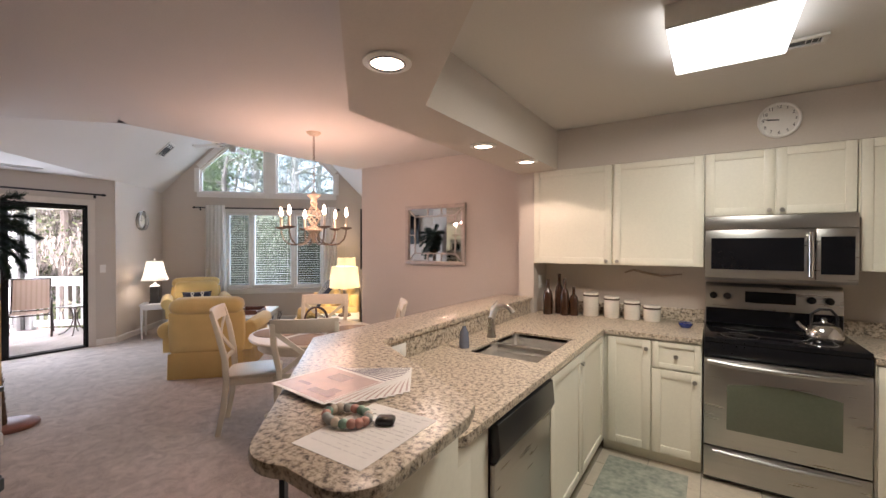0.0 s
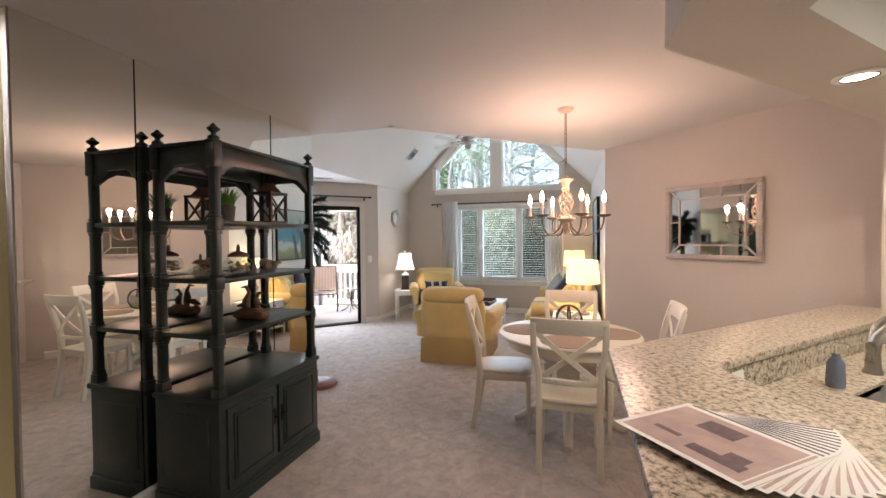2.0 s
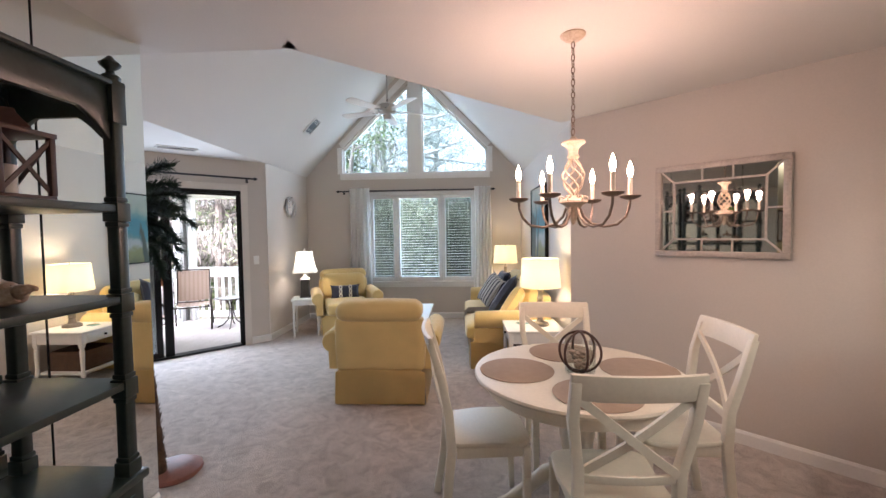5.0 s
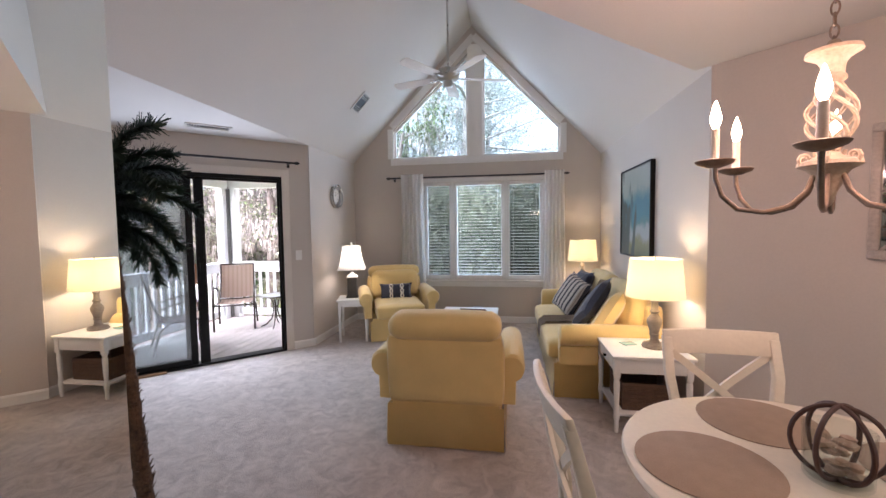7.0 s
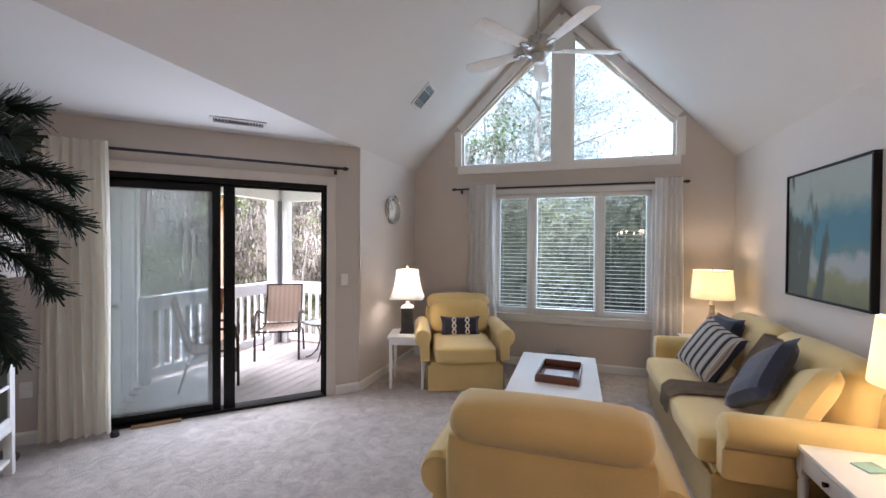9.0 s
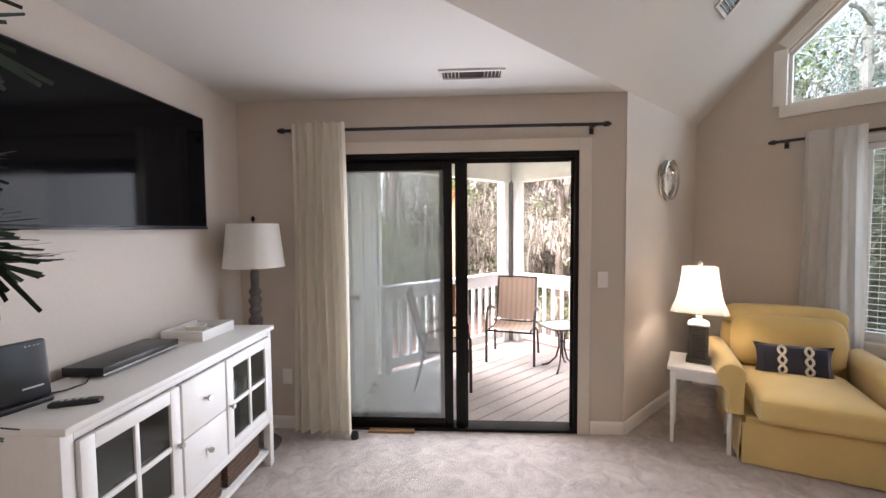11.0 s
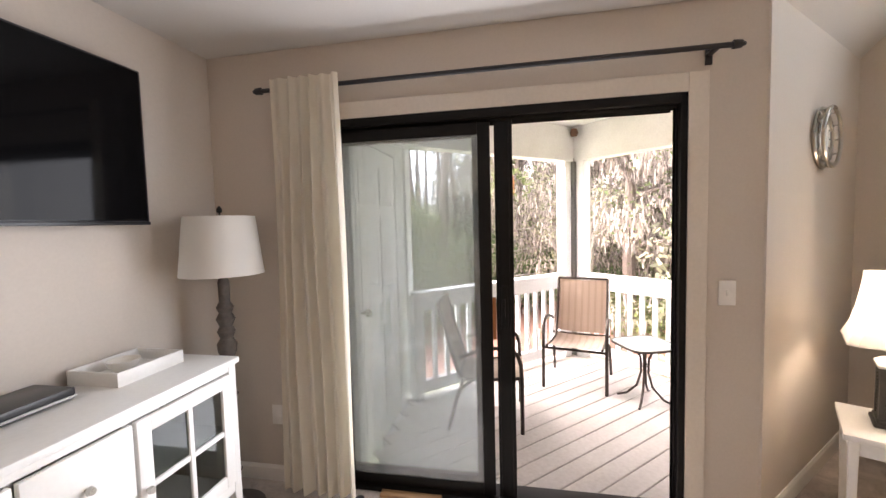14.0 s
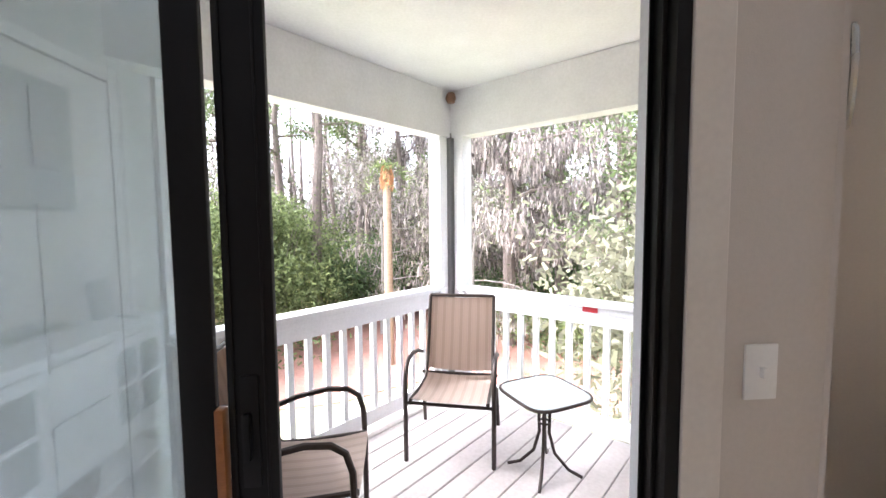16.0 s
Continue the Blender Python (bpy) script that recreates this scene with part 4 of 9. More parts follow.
# canisters and bottles
M_CERAMIC = material("white_ceramic", (0.78, 0.74, 0.66), rough=0.2, var=0.03, coat=0.3)
M_CORKLID = material("dark_wood_lid", (0.07, 0.045, 0.03), rough=0.5, var=0.1)
for x, r, h in ((-0.86, 0.062, 0.185), (-0.695, 0.060, 0.165), (-0.54, 0.060, 0.140), (-0.395, 0.062, 0.115)):
    c = thing("canister", pose(x, 3.57, CT), "white ceramic kitchen canister with a dark banded lid", "canister", "canisters in a row")
    bm = bmesh.new()
    lathe(bm, [(0, 0), (r - 0.004, 0), (r, 0.006), (r, h - 0.02), (0, h - 0.02)], n=28)
    part("jar", bm, M_CERAMIC, c)
    bm = bmesh.new()
    lathe(bm, [(r * 0.99, h - 0.02), (r * 1.03, h - 0.02), (r * 1.03, h - 0.006), (0, h - 0.006)], n=28)
    part("band", bm, M_CORKLID, c)
    bm = bmesh.new()
    lathe(bm, [(0, h - 0.006), (r * 1.0, h - 0.006), (r * 0.95, h + 0.008), (0, h + 0.012)], n=28)
    part("lid", bm, M_CERAMIC, c, "pale lid")
M_AMBER = material("amber_bottle", (0.045, 0.018, 0.008), rough=0.12, var=0.1, bump=0, coat=0.4)
for x, y, r, h, col in ((-1.19, 3.44, 0.040, 0.30, M_AMBER), (-1.12, 3.53, 0.036, 0.345, M_AMBER), (-1.05, 3.46, 0.036, 0.31, M_AMBER), (-0.985, 3.50, 0.040, 0.24, M_AMBER)):
    b = thing("bottle", pose(x, y, CT), "dark amber glass bottle with a cork on the worktop", "bottle", "bottles in the corner")
    bm = bmesh.new()
    lathe(bm, [(0, 0), (r, 0), (r, h * 0.55), (r * 0.8, h * 0.66), (0.014, h * 0.74), (0.013, h * 0.92), (0, h * 0.92)], n=18)
    part("glass", bm, col, b)
    bm = bmesh.new()
    cyl(bm, (0, 0, h * 0.915), (0, 0, h), 0.013, 0.015, 12)
    part("stopper", bm, M_CORKLID, b)
bl = thing("glass_float", pose(-0.16, 3.42, CT), "small blue glass dish on the worktop", "dish")
bm = bmesh.new()
lathe(bm, [(0, 0), (0.03, 0), (0.045, 0.02), (0.047, 0.035), (0.04, 0.035), (0.0, 0.01)], n=18)
part("dish", bm, material("cobalt_glass", (0.02, 0.04, 0.22), rough=0.1, var=0.05, coat=0.5), bl)
bm = bmesh.new()
tube(bm, [(-0.62, 3.722, 1.26), (-0.55, 3.72, 1.285), (-0.45, 3.718, 1.262), (-0.33, 3.72, 1.24), (-0.20, 3.72, 1.262)], [0.006, 0.009, 0.010, 0.009, 0.005], 8)
solo("driftwood_branch", bm, material("pale_driftwood", (0.36, 0.29, 0.23), rough=0.9, var=0.15, scale=20), pose(0, 0, 0), "thin driftwood branch hung on the kitchen wall", "wall ornament")

# microwave over the range
mw = thing("microwave", pose(0.337, 3.34, 1.255), "stainless over-range microwave with a dark window", "microwave")
part("body", boxed(-0.38, 0.38, 0.012, 0.385, 0.0, 0.432), M_STEEL, mw, smooth=False)
part("vent_strip", boxed(-0.38, 0.38, -0.002, 0.012, 0.345, 0.43), M_STEEL, mw, soft=0.003)
bm = boxed(-0.38, 0.185, -0.012, 0.011, 0.02, 0.338)
md = part("door", bm, M_STEEL, mw, soft=0.005)
part("window", boxed(-0.345, 0.135, -0.0145, -0.0115, 0.075, 0.285), M_BLACKGLASS, md)
bm = bmesh.new()
cyl(bm, (0.163, -0.045, 0.045), (0.163, -0.045, 0.315), 0.014, n=14)
for z in (0.06, 0.30):
    cyl(bm, (0.163, -0.045, z), (0.163, -0.01, z), 0.009, n=8)
part("handle", bm, M_CHROME, md, "polished upright handle")
part("control_panel", boxed(0.19, 0.38, -0.010, 0.011, 0.02, 0.338), M_STEEL, mw, soft=0.004)
part("keypad", boxed(0.212, 0.362, -0.0125, -0.0095, 0.06, 0.29), M_BLACKGLASS, mw)

# range
rg = thing("range", pose(0.337, 3.06, 0), "stainless steel electric range with a black glass cooktop", "range")
part("body", boxed(-0.378, 0.378, 0.012, 0.655, 0.02, 0.885), M_BLACK, rg, smooth=False)
part("cooktop", boxed(-0.38, 0.38, -0.012, 0.60, 0.886, 0.915), M_BLACKGLASS, rg, soft=0.006)
part("front_band", boxed(-0.379, 0.379, -0.014, 0.011, 0.795, 0.884), M_BLACKGLASS, rg, soft=0.004)
bm = boxed(-0.378, 0.378, -0.026, 0.011, 0.245, 0.79)
od = part("oven_door", bm, M_STEEL, rg, soft=0.006)
bm = bmesh.new()
n = 12
pts = [(-0.26, -0.029, 0.36)]
for i in range(n + 1):
    s = i / n
    pts.append((-0.26 + 0.52 * s, -0.029, 0.635 + 0.03 * math.sin(math.pi * s)))
pts.append((0.26, -0.029, 0.36))
prism(bm, pts[::-1], (0, 0.004, 0))
part("window", bm, material("oven_glass", (0.10, 0.11, 0.075), rough=0.12, var=0.05, bump=0, coat=0.3), od, soft=0.001)
bm = bmesh.new()
tube(bm, [(-0.36, -0.055, 0.775), (-0.2, -0.068, 0.765), (0.0, -0.072, 0.762), (0.2, -0.068, 0.765), (0.36, -0.055, 0.775)], 0.016, 12)
for x in (-0.345, 0.345):
    cyl(bm, (x, -0.056, 0.774), (x, -0.02, 0.774), 0.011, n=8)
part("handle", bm, M_STEEL, od, "bowed steel handle")
dr = part("drawer", boxed(-0.378, 0.378, -0.024, 0.011, 0.045, 0.235), M_STEEL, rg, soft=0.006)
bm = bmesh.new()
tube(bm, [(-0.33, -0.034, 0.215), (0.0, -0.042, 0.205), (0.33, -0.034, 0.215)], 0.012, 10)
part("grip", bm, M_STEEL, dr)
bm = bmesh.new()
prism(bm, [(-0.38, 0.585, 0.915), (-0.38, 0.66, 0.915), (-0.38, 0.66, 1.205), (-0.38, 0.625, 1.215), (-0.38, 0.60, 1.19)], (0.76, 0, 0))
bg = part("backguard", bm, M_STEEL, rg, soft=0.006)
part("display", boxed(-0.14, 0.14, 0.588, 0.60, 1.08, 1.16), M_BLACKGLASS, bg)
part("lower_band", boxed(-0.375, 0.375, 0.582, 0.59, 0.92, 1.03), M_BLACKGLASS, bg)
for x in (-0.33, -0.245, 0.22, 0.31):
    bm = bmesh.new()
    cyl(bm, (x, 0.592, 1.12), (x, 0.565, 1.12), 0.026, 0.022, 18)
    part("knob", bm, M_BLACK, rg, "black burner knob", soft=0.003)
for x, y, r in ((-0.19, 0.14, 0.10), (0.19, 0.14, 0.08), (-0.19, 0.42, 0.08), (0.19, 0.42, 0.10)):
    bm = bmesh.new()
    tube(bm, [(x + r * math.cos(2 * math.pi * i / 32), y + r * math.sin(2 * math.pi * i / 32), 0.9152) for i in range(32)], 0.0012, 4, closed=True)
    part("burner_ring", bm, M_STEEL, rg)
kt = thing("kettle", pose(0.56, 3.30, 0.916), "polished steel kettle with a black handle on the range", "kettle")
bm = bmesh.new()
lathe(bm, [(0, 0), (0.085, 0), (0.092, 0.012), (0.090, 0.05), (0.075, 0.085), (0.045, 0.105), (0.02, 0.112), (0.012, 0.125), (0.016, 0.135), (0, 0.142)], n=28)
part("body", bm, M_CHROME, kt)
bm = bmesh.new()
tube(bm, [(-0.075, 0, 0.05), (-0.11, 0, 0.08), (-0.125, 0, 0.105)], [0.02, 0.014, 0.010], 10)
part("spout", bm, M_CHROME, kt)
bm = bmesh.new()
tube(bm, [(-0.06, 0, 0.09), (-0.055, 0, 0.16), (-0.02, 0, 0.19), (0.03, 0, 0.19), (0.06, 0, 0.15), (0.06, 0, 0.09)], 0.008, 8)
part("handle", bm, M_BLACK, kt)

# ceiling fixture, recessed lights, clock and vent
M_DIFF = glow("lit_diffuser", (0.95, 1.0, 0.92), 5.0)
kl = thing("ceiling_light", pose(0.055, 2.15, CEIL), "boxy fluorescent ceiling light with a lit white diffuser", "ceiling light")
part("diffuser", boxed(-0.22, 0.22, -0.27, 0.27, -0.095, -0.012), M_DIFF, kl, soft=0.012)
part("backplate", boxed(-0.225, 0.225, -0.275, 0.275, -0.012, -0.0005), M_TRIM, kl, soft=0.003)
part("end_cap", boxed(-0.222, 0.222, -0.285, -0.272, -0.097, -0.001), M_TRIM, kl, soft=0.003)
lamp("kitchen_light", "AREA", 30, (0.97, 0.97, 0.78), look((0.055, 2.15, CEIL - 0.10), (0.055, 2.1501, 0)), 0.42, 0.52)
vent("ceiling_vent", pose(0.28, 2.56, CEIL, 0, 0, 0), 0.32, 0.11, "white louvred kitchen ceiling vent")
M_DOWN = glow("lit_downlight", (1.0, 0.80, 0.55), 9.0)
for x, y in ((-0.951, 1.078), (-1.233, 2.32), (-1.186, 2.937)):
    d = thing("recessed_light", pose(x, y, SOF), "recessed round ceiling light, lit warm", "recessed light", "recessed lights in the soffit")
    bm = bmesh.new()
    lathe(bm, [(0.062, -0.0005), (0.085, -0.0005), (0.086, -0.006), (0.066, -0.010), (0.062, -0.006), (0.062, -0.0005)], n=32, caps=False)
    part("trim_ring", bm, M_TRIM, d)
    bm = bmesh.new()
    lathe(bm, [(0.059, -0.0045), (0.062, -0.0045), (0.062, -0.011), (0.059, -0.011), (0.059, -0.0045)], n=32, caps=False)
    part("baffle", bm, M_BRONZE, d)
    bm = bmesh.new()
    cyl(bm, (0, 0, -0.001), (0, 0, -0.005), 0.060, n=32)
    part("lens", bm, M_DOWN, d)
    spot = lamp("recessed_lamp", "SPOT", 20, (1.0, 0.78, 0.58), look((x, y, SOF - 0.03), (x, y + 0.0001, 0)), 0.05)
    spot.data.spot_size = radians(130)
kc = thing("kitchen_clock", pose(0.352, 3.41, 2.30), "round white plastic wall clock on the kitchen soffit", "clock")
bm = bmesh.new()
cyl(bm, (0, 0, 0), (0, -0.025, 0), 0.112, n=40)
part("case", bm, M_TRIM, kc, soft=0.004)
bm = bmesh.new()
tube(bm, [(0.106 * math.cos(2 * math.pi * i / 40), -0.026, 0.106 * math.sin(2 * math.pi * i / 40)) for i in range(40)], 0.008, 8, closed=True)
part("rim", bm, M_TRIM, kc)


def digits(parent, text, x, z, size, mat, y):
    cu = bpy.data.curves.new("digit", "FONT")
    cu.body, cu.size, cu.align_x, cu.align_y = text, size, "CENTER", "CENTER"
    tmp = bpy.data.objects.new("digit_tmp", cu)
    scene.collection.objects.link(tmp)
    me = bpy.data.meshes.new_from_object(tmp.evaluated_get(bpy.context.evaluated_depsgraph_get()))
    bpy.data.objects.remove(tmp)
    me.materials.clear()
    me.materials.append(mat)
    o = new("numeral", me)
    o.parent = parent
    o.matrix_local = pose(x, y, z, 90, 0, 0)


for h in range(1, 13):
    t = radians(90 - 30 * h)
    digits(kc, str(h), 0.083 * math.cos(t), 0.083 * math.sin(t), 0.028, M_BLACK, -0.0265)
for a, n, w in ((175, 0.062, 0.007), (171, 0.085, 0.004)):
    bm = bmesh.new()
    t = radians(a)
    bar(bm, (0, 0), (n * math.cos(t), n * math.sin(t)), w, 0.002, -0.030)
    part("pointer", bm, M_BLACK, kc)

# papers, bracelet and key fob on the bar end
M_PAPER = material("white_paper", (0.80, 0.78, 0.75), rough=0.7, var=0.02, bump=0)
M_PHOTO = material("printed_photo", (0.55, 0.40, 0.36), rough=0.35, var=0.1, scale=9, fine=22, bump=0, color2=(0.34, 0.25, 0.24))
M_PHOTODARK = material("photo_dark", (0.13, 0.09, 0.10), rough=0.35, var=0.2, scale=20, bump=0)
M_INK = material("dark_ink", (0.05, 0.05, 0.08), rough=0.5, var=0.1, bump=0)
solo("paper_sheet", boxed(-0.108, 0.108, -0.14, 0.14, 0, 0.0008), M_PAPER, pose(-0.697, 0.722, BT + 0.0004, 0, 0, 1), "white printed paper sheet on the granite bar", "paper")
ps = bpy.data.objects["paper_sheet"]
rnd = random.Random(2)
bm = bmesh.new()
for k in range(14):
    y = 0.12 - 0.017 * k
    x = -0.09
    while x < 0.09:
        w = rnd.uniform(0.012, 0.035)
        if rnd.random() < 0.75:
            box(bm, x, min(0.095, x + w), y, y + 0.003, 0.0009, 0.0011)
        x += w + 0.006
part("text_lines", bm, material("faint_print", (0.66, 0.64, 0.63), rough=0.7, var=0.1, bump=0), ps)
for k in range(10):
    lf = thing("leaflet", pose(-1.15, 1.02, BT + 0.001 + 0.0014 * (9 - k), 0, 0, -5 + 4.6 * k) @ pose(0.14, -0.125, 0), "printed photo leaflet in a fanned stack on the bar", "leaflet", "fanned leaflets")
    part("sheet", boxed(-0.14, 0.14, -0.125, 0.125, 0, 0.0009), M_PAPER, lf)
    part("stripe", boxed(-0.125, 0.134, 0.116, 0.122, 0.0010, 0.0012), M_INK, lf)
    part("side_stripe", boxed(0.126, 0.132, -0.115, 0.107, 0.0010, 0.0012), M_PHOTO, lf)
    if k == 0:
        part("photo", boxed(-0.128, 0.122, -0.112, 0.100, 0.0010, 0.0012), M_PHOTO, lf, "pinkish interior photo")
        for x0, x1, y0, y1 in ((-0.05, 0.03, 0.02, 0.075), (0.0, 0.105, -0.085, -0.055), (0.055, 0.095, -0.055, -0.025), (-0.09, -0.03, -0.06, -0.045)):
            part("dark_shape", boxed(x0, x1, y0, y1, 0.0013, 0.0015), M_PHOTODARK, lf)
bc = thing("bead_bracelet", pose(-0.785, 0.735, BT + 0.0015), "chunky bead key bracelet in pink, green and white", "bracelet")
cols = [material("bead_pink", (0.60, 0.30, 0.24), 0.5, bump=0), material("bead_green", (0.25, 0.38, 0.30), 0.5, bump=0), material("bead_cream", (0.66, 0.56, 0.46), 0.5, bump=0), material("bead_grey", (0.36, 0.38, 0.36), 0.5, bump=0)]
for i in range(17):
    t = 2 * math.pi * i / 17
    bm = bmesh.new()
    bmesh.ops.create_uvsphere(bm, u_segments=12, v_segments=8, radius=0.0125)
    bmesh.ops.translate(bm, verts=bm.verts[:], vec=(0.062 * math.cos(t), 0.045 * math.sin(t), 0.0125))
    part("bead", bm, cols[(i * 3 + i // 4) % 4], bc)
kf2 = thing("key_fob", pose(-0.69, 0.775, BT + 0.0015, 0, 0, 30), "black car key fob beside the bracelet", "key fob")
bm = bmesh.new()
cushion(bm, -0.024, 0.024, -0.018, 0.018, 0, 0.018, 0.007, 0.002, n=5)
part("body", bm, M_BLACK, kf2)
bm = bmesh.new()
tube(bm, [(-0.03 + 0.012 * math.cos(t), 0.004, 0.012 + 0.010 * math.sin(t)) for t in [2 * math.pi * i / 14 for i in range(14)]], 0.0015, 5, closed=True)
part("ring", bm, M_CHROME, kf2)
# framed picture on the short wall beside the mirrors
fp = thing("framed_picture", pose(XY, -1.16, 1.50, 0, 0, -90), "dark framed picture on the short wall beside the mirrors", "picture")
bm = bmesh.new()
for a, b, c, d in ((-0.2, 0.2, -0.25, -0.22), (-0.2, 0.2, 0.22, 0.25), (-0.2, -0.17, -0.22, 0.22), (0.17, 0.2, -0.22, 0.22)):
    box(bm, a, b, 0.0, 0.022, c, d)
part("frame", bm, M_CORKLID, fp, soft=0.003)
part("print", boxed(-0.17, 0.17, 0.002, 0.008, -0.22, 0.22), M_WHITECLOTH, fp)

# ---- dining area ----
# hutch: local x along the wall mirror (d), y towards the room (u)
def hutch():
    h = thing("etagere_cabinet", at(-2.365, 2.49, 0, 0), "dark green-black open etagere with a two-door base, before the mirrors", "display cabinet")
    # local axes: x = u (front at +x), y = d
    D0, D1, F, B = -0.435, 0.435, 0.225, -0.225
    bm = bmesh.new()
    box(bm, B - 0.005, F + 0.012, D0 - 0.012, D1 + 0.012, 0, 0.075)
    box(bm, B, F + 0.005, D0 - 0.004, D1 + 0.004, 0.075, 0.095)
    part("plinth", bm, M_HUTCH, h, soft=0.005)
    part("base_cabinet", boxed(B, F, D0, D1, 0.095, 0.60), M_HUTCH, h, soft=0.004)
    bm = bmesh.new()
    box(bm, B - 0.004, F + 0.015, D0 - 0.015, D1 + 0.015, 0.60, 0.632)
    part("base_top", bm, M_HUTCH, h, soft=0.008)
    for y0, y1 in ((D0 + 0.045, -0.012), (0.012, D1 - 0.045)):
        bm = bmesh.new()
        box(bm, F, F + 0.014, y0, y1, 0.13, 0.565)
        dr = part("door", bm, M_HUTCH, h, soft=0.003)
        bm = bmesh.new()
        m = 0.055
        a, b, c, d = (y0 + m, 0.13 + m), (y1 - m, 0.13 + m), (y1 - m, 0.565 - m), (y0 + m, 0.565 - m)
        prism(bm, [(F + 0.013, *a), (F + 0.013, *b), (F + 0.013, *c), (F + 0.013, *d)], (0.014, 0, 0))
        part("panel", bm, M_HUTCH, dr, soft=0.012)
        for y2, y3, z2, z3 in ((y0 + 0.036, y1 - 0.036, 0.166, 0.176), (y0 + 0.036, y1 - 0.036, 0.519, 0.529), (y0 + 0.036, y0 + 0.046, 0.176, 0.519), (y1 - 0.046, y1 - 0.036, 0.176, 0.519)):
            part("moulding", boxed(F + 0.013, F + 0.023, y2, y3, z2, z3), M_HUTCH, dr, soft=0.003)
        yk = y1 - 0.022 if y1 < 0 else y0 + 0.022
        bm = bmesh.new()
        box(bm, F + 0.013, F + 0.019, yk - 0.008, yk + 0.008, 0.33, 0.43)
        cyl(bm, (F + 0.019, yk, 0.38), (F + 0.034, yk, 0.38), 0.007, 0.009, 10)
        part("handle", bm, M_BRONZE, dr, "dark bronze handle", soft=0.001)
    for sy in (D0, D1):
        k = 1 if sy > 0 else -1
        part("side_panel", boxed(B + 0.07, F - 0.07, sy - 0.006 if k < 0 else sy - 0.002, sy + 0.002 if k < 0 else sy + 0.006, 0.17, 0.53), M_HUTCH, h, soft=0.004)
    pr = 0.021
    for x in (B + 0.028, F - 0.028):
        for y in (D0 + 0.03, D1 - 0.03):
            bm = bmesh.new()
            box(bm, x - pr, x + pr, y - pr, y + pr, 0.632, 2.0)
            soften(bm, 0.004)
            for zc in (0.66, 0.955, 1.255, 1.57):
                box(bm, x - pr - 0.007, x + pr + 0.007, y - pr - 0.007, y + pr + 0.007, zc - 0.045, zc + 0.02)
                for q in (-0.055, 0.03):
                    box(bm, x - pr - 0.003, x + pr + 0.003, y - pr - 0.003, y + pr + 0.003, zc + q - 0.008, zc + q + 0.008)
            box(bm, x - pr - 0.007, x + pr + 0.007, y - pr - 0.007, y + pr + 0.007, 1.86, 2.005)
            part("post", bm, M_HUTCH, h, soft=0.0025)
            bm = bmesh.new()
            lathe(bm, [(0.024, 2.004), (0.030, 2.012), (0.030, 2.02), (0.013, 2.032), (0.012, 2.04), (0.030, 2.055), (0.033, 2.064), (0.018, 2.076), (0.008, 2.088), (0.0, 2.092)], x, y, 8)
            part("finial", bm, M_HUTCH, h)
    for z in (0.955, 1.255, 1.57):
        bm = boxed(B + 0.005, F - 0.005, D0 + 0.008, D1 - 0.008, z - 0.014, z + 0.012)
        part("shelf", bm, M_HUTCH, h, soft=0.004)

    def apron(y0, y1, x):
        n = 14
        top, low = 1.985, 1.885
        pts = [(x, y0, top), (x, y0, 1.80)]
        w = y1 - y0
        for i in range(n + 1):
            s = i / n
            e = min(s, 1 - s) * w
            z = 1.80 + (low - 1.80) * min(1, max(0, (e - 0.012) / 0.085)) ** 0.7 if e < 0.10 else low
            pts.append((x, y0 + s * w, z))
        pts += [(x, y1, 1.80), (x, y1, top)]
        return pts

    for x in (B + 0.018, F - 0.036):
        bm = bmesh.new()
        prism(bm, apron(D0 + 0.05, D1 - 0.05, x), (0.018, 0, 0))
        part("apron", bm, M_HUTCH, h, soft=0.002)
    for y in (D0 + 0.02, D1 - 0.038):
        bm = bmesh.new()
        pts = apron(B + 0.05, F - 0.05, 0)
        prism(bm, [(q, y, z) for _, q, z in pts], (0, 0.018, 0))
        part("apron", bm, M_HUTCH, h, soft=0.002)
    bm = bmesh.new()
    box(bm, B, F, D0, D0 + 0.055, 1.985, 2.0)
    box(bm, B, F, D1 - 0.055, D1, 1.985, 2.0)
    box(bm, B, B + 0.055, D0 + 0.055, D1 - 0.055, 1.985, 2.0)
    box(bm, F - 0.055, F, D0 + 0.055, D1 - 0.055, 1.985, 2.0)
    part("top_frame", bm, M_HUTCH, h, soft=0.003)
    return h


hutch()
HB = at(-2.365, 2.49, 0)


def on_hutch(x, y, z):
    p = HB @ Vector((x, y, z))
    return pose(p.x, p.y, p.z, 0, 0, 45)


M_LANTERN = material("dark_red_brown_wood", (0.075, 0.035, 0.026), rough=0.5, var=0.15, scale=9, bump=0.05)
M_GLASSJAR = clear("jar_glass", (0.93, 0.95, 0.94), most=0.5)
M_SHELL = material("sea_shell", (0.60, 0.47, 0.36), rough=0.5, scale=20, fine=80, bump=0.1, color2=(0.33, 0.21, 0.14))
M_DRIFT = material("driftwood", (0.26, 0.15, 0.085), rough=0.8, scale=9, fine=60, bump=0.3, stretch=(1, 4, 4), color2=(0.12, 0.065, 0.04))
M_GRASS = material("plastic_grass", (0.09, 0.22, 0.03), rough=0.6, var=0.2, scale=15, bump=0)


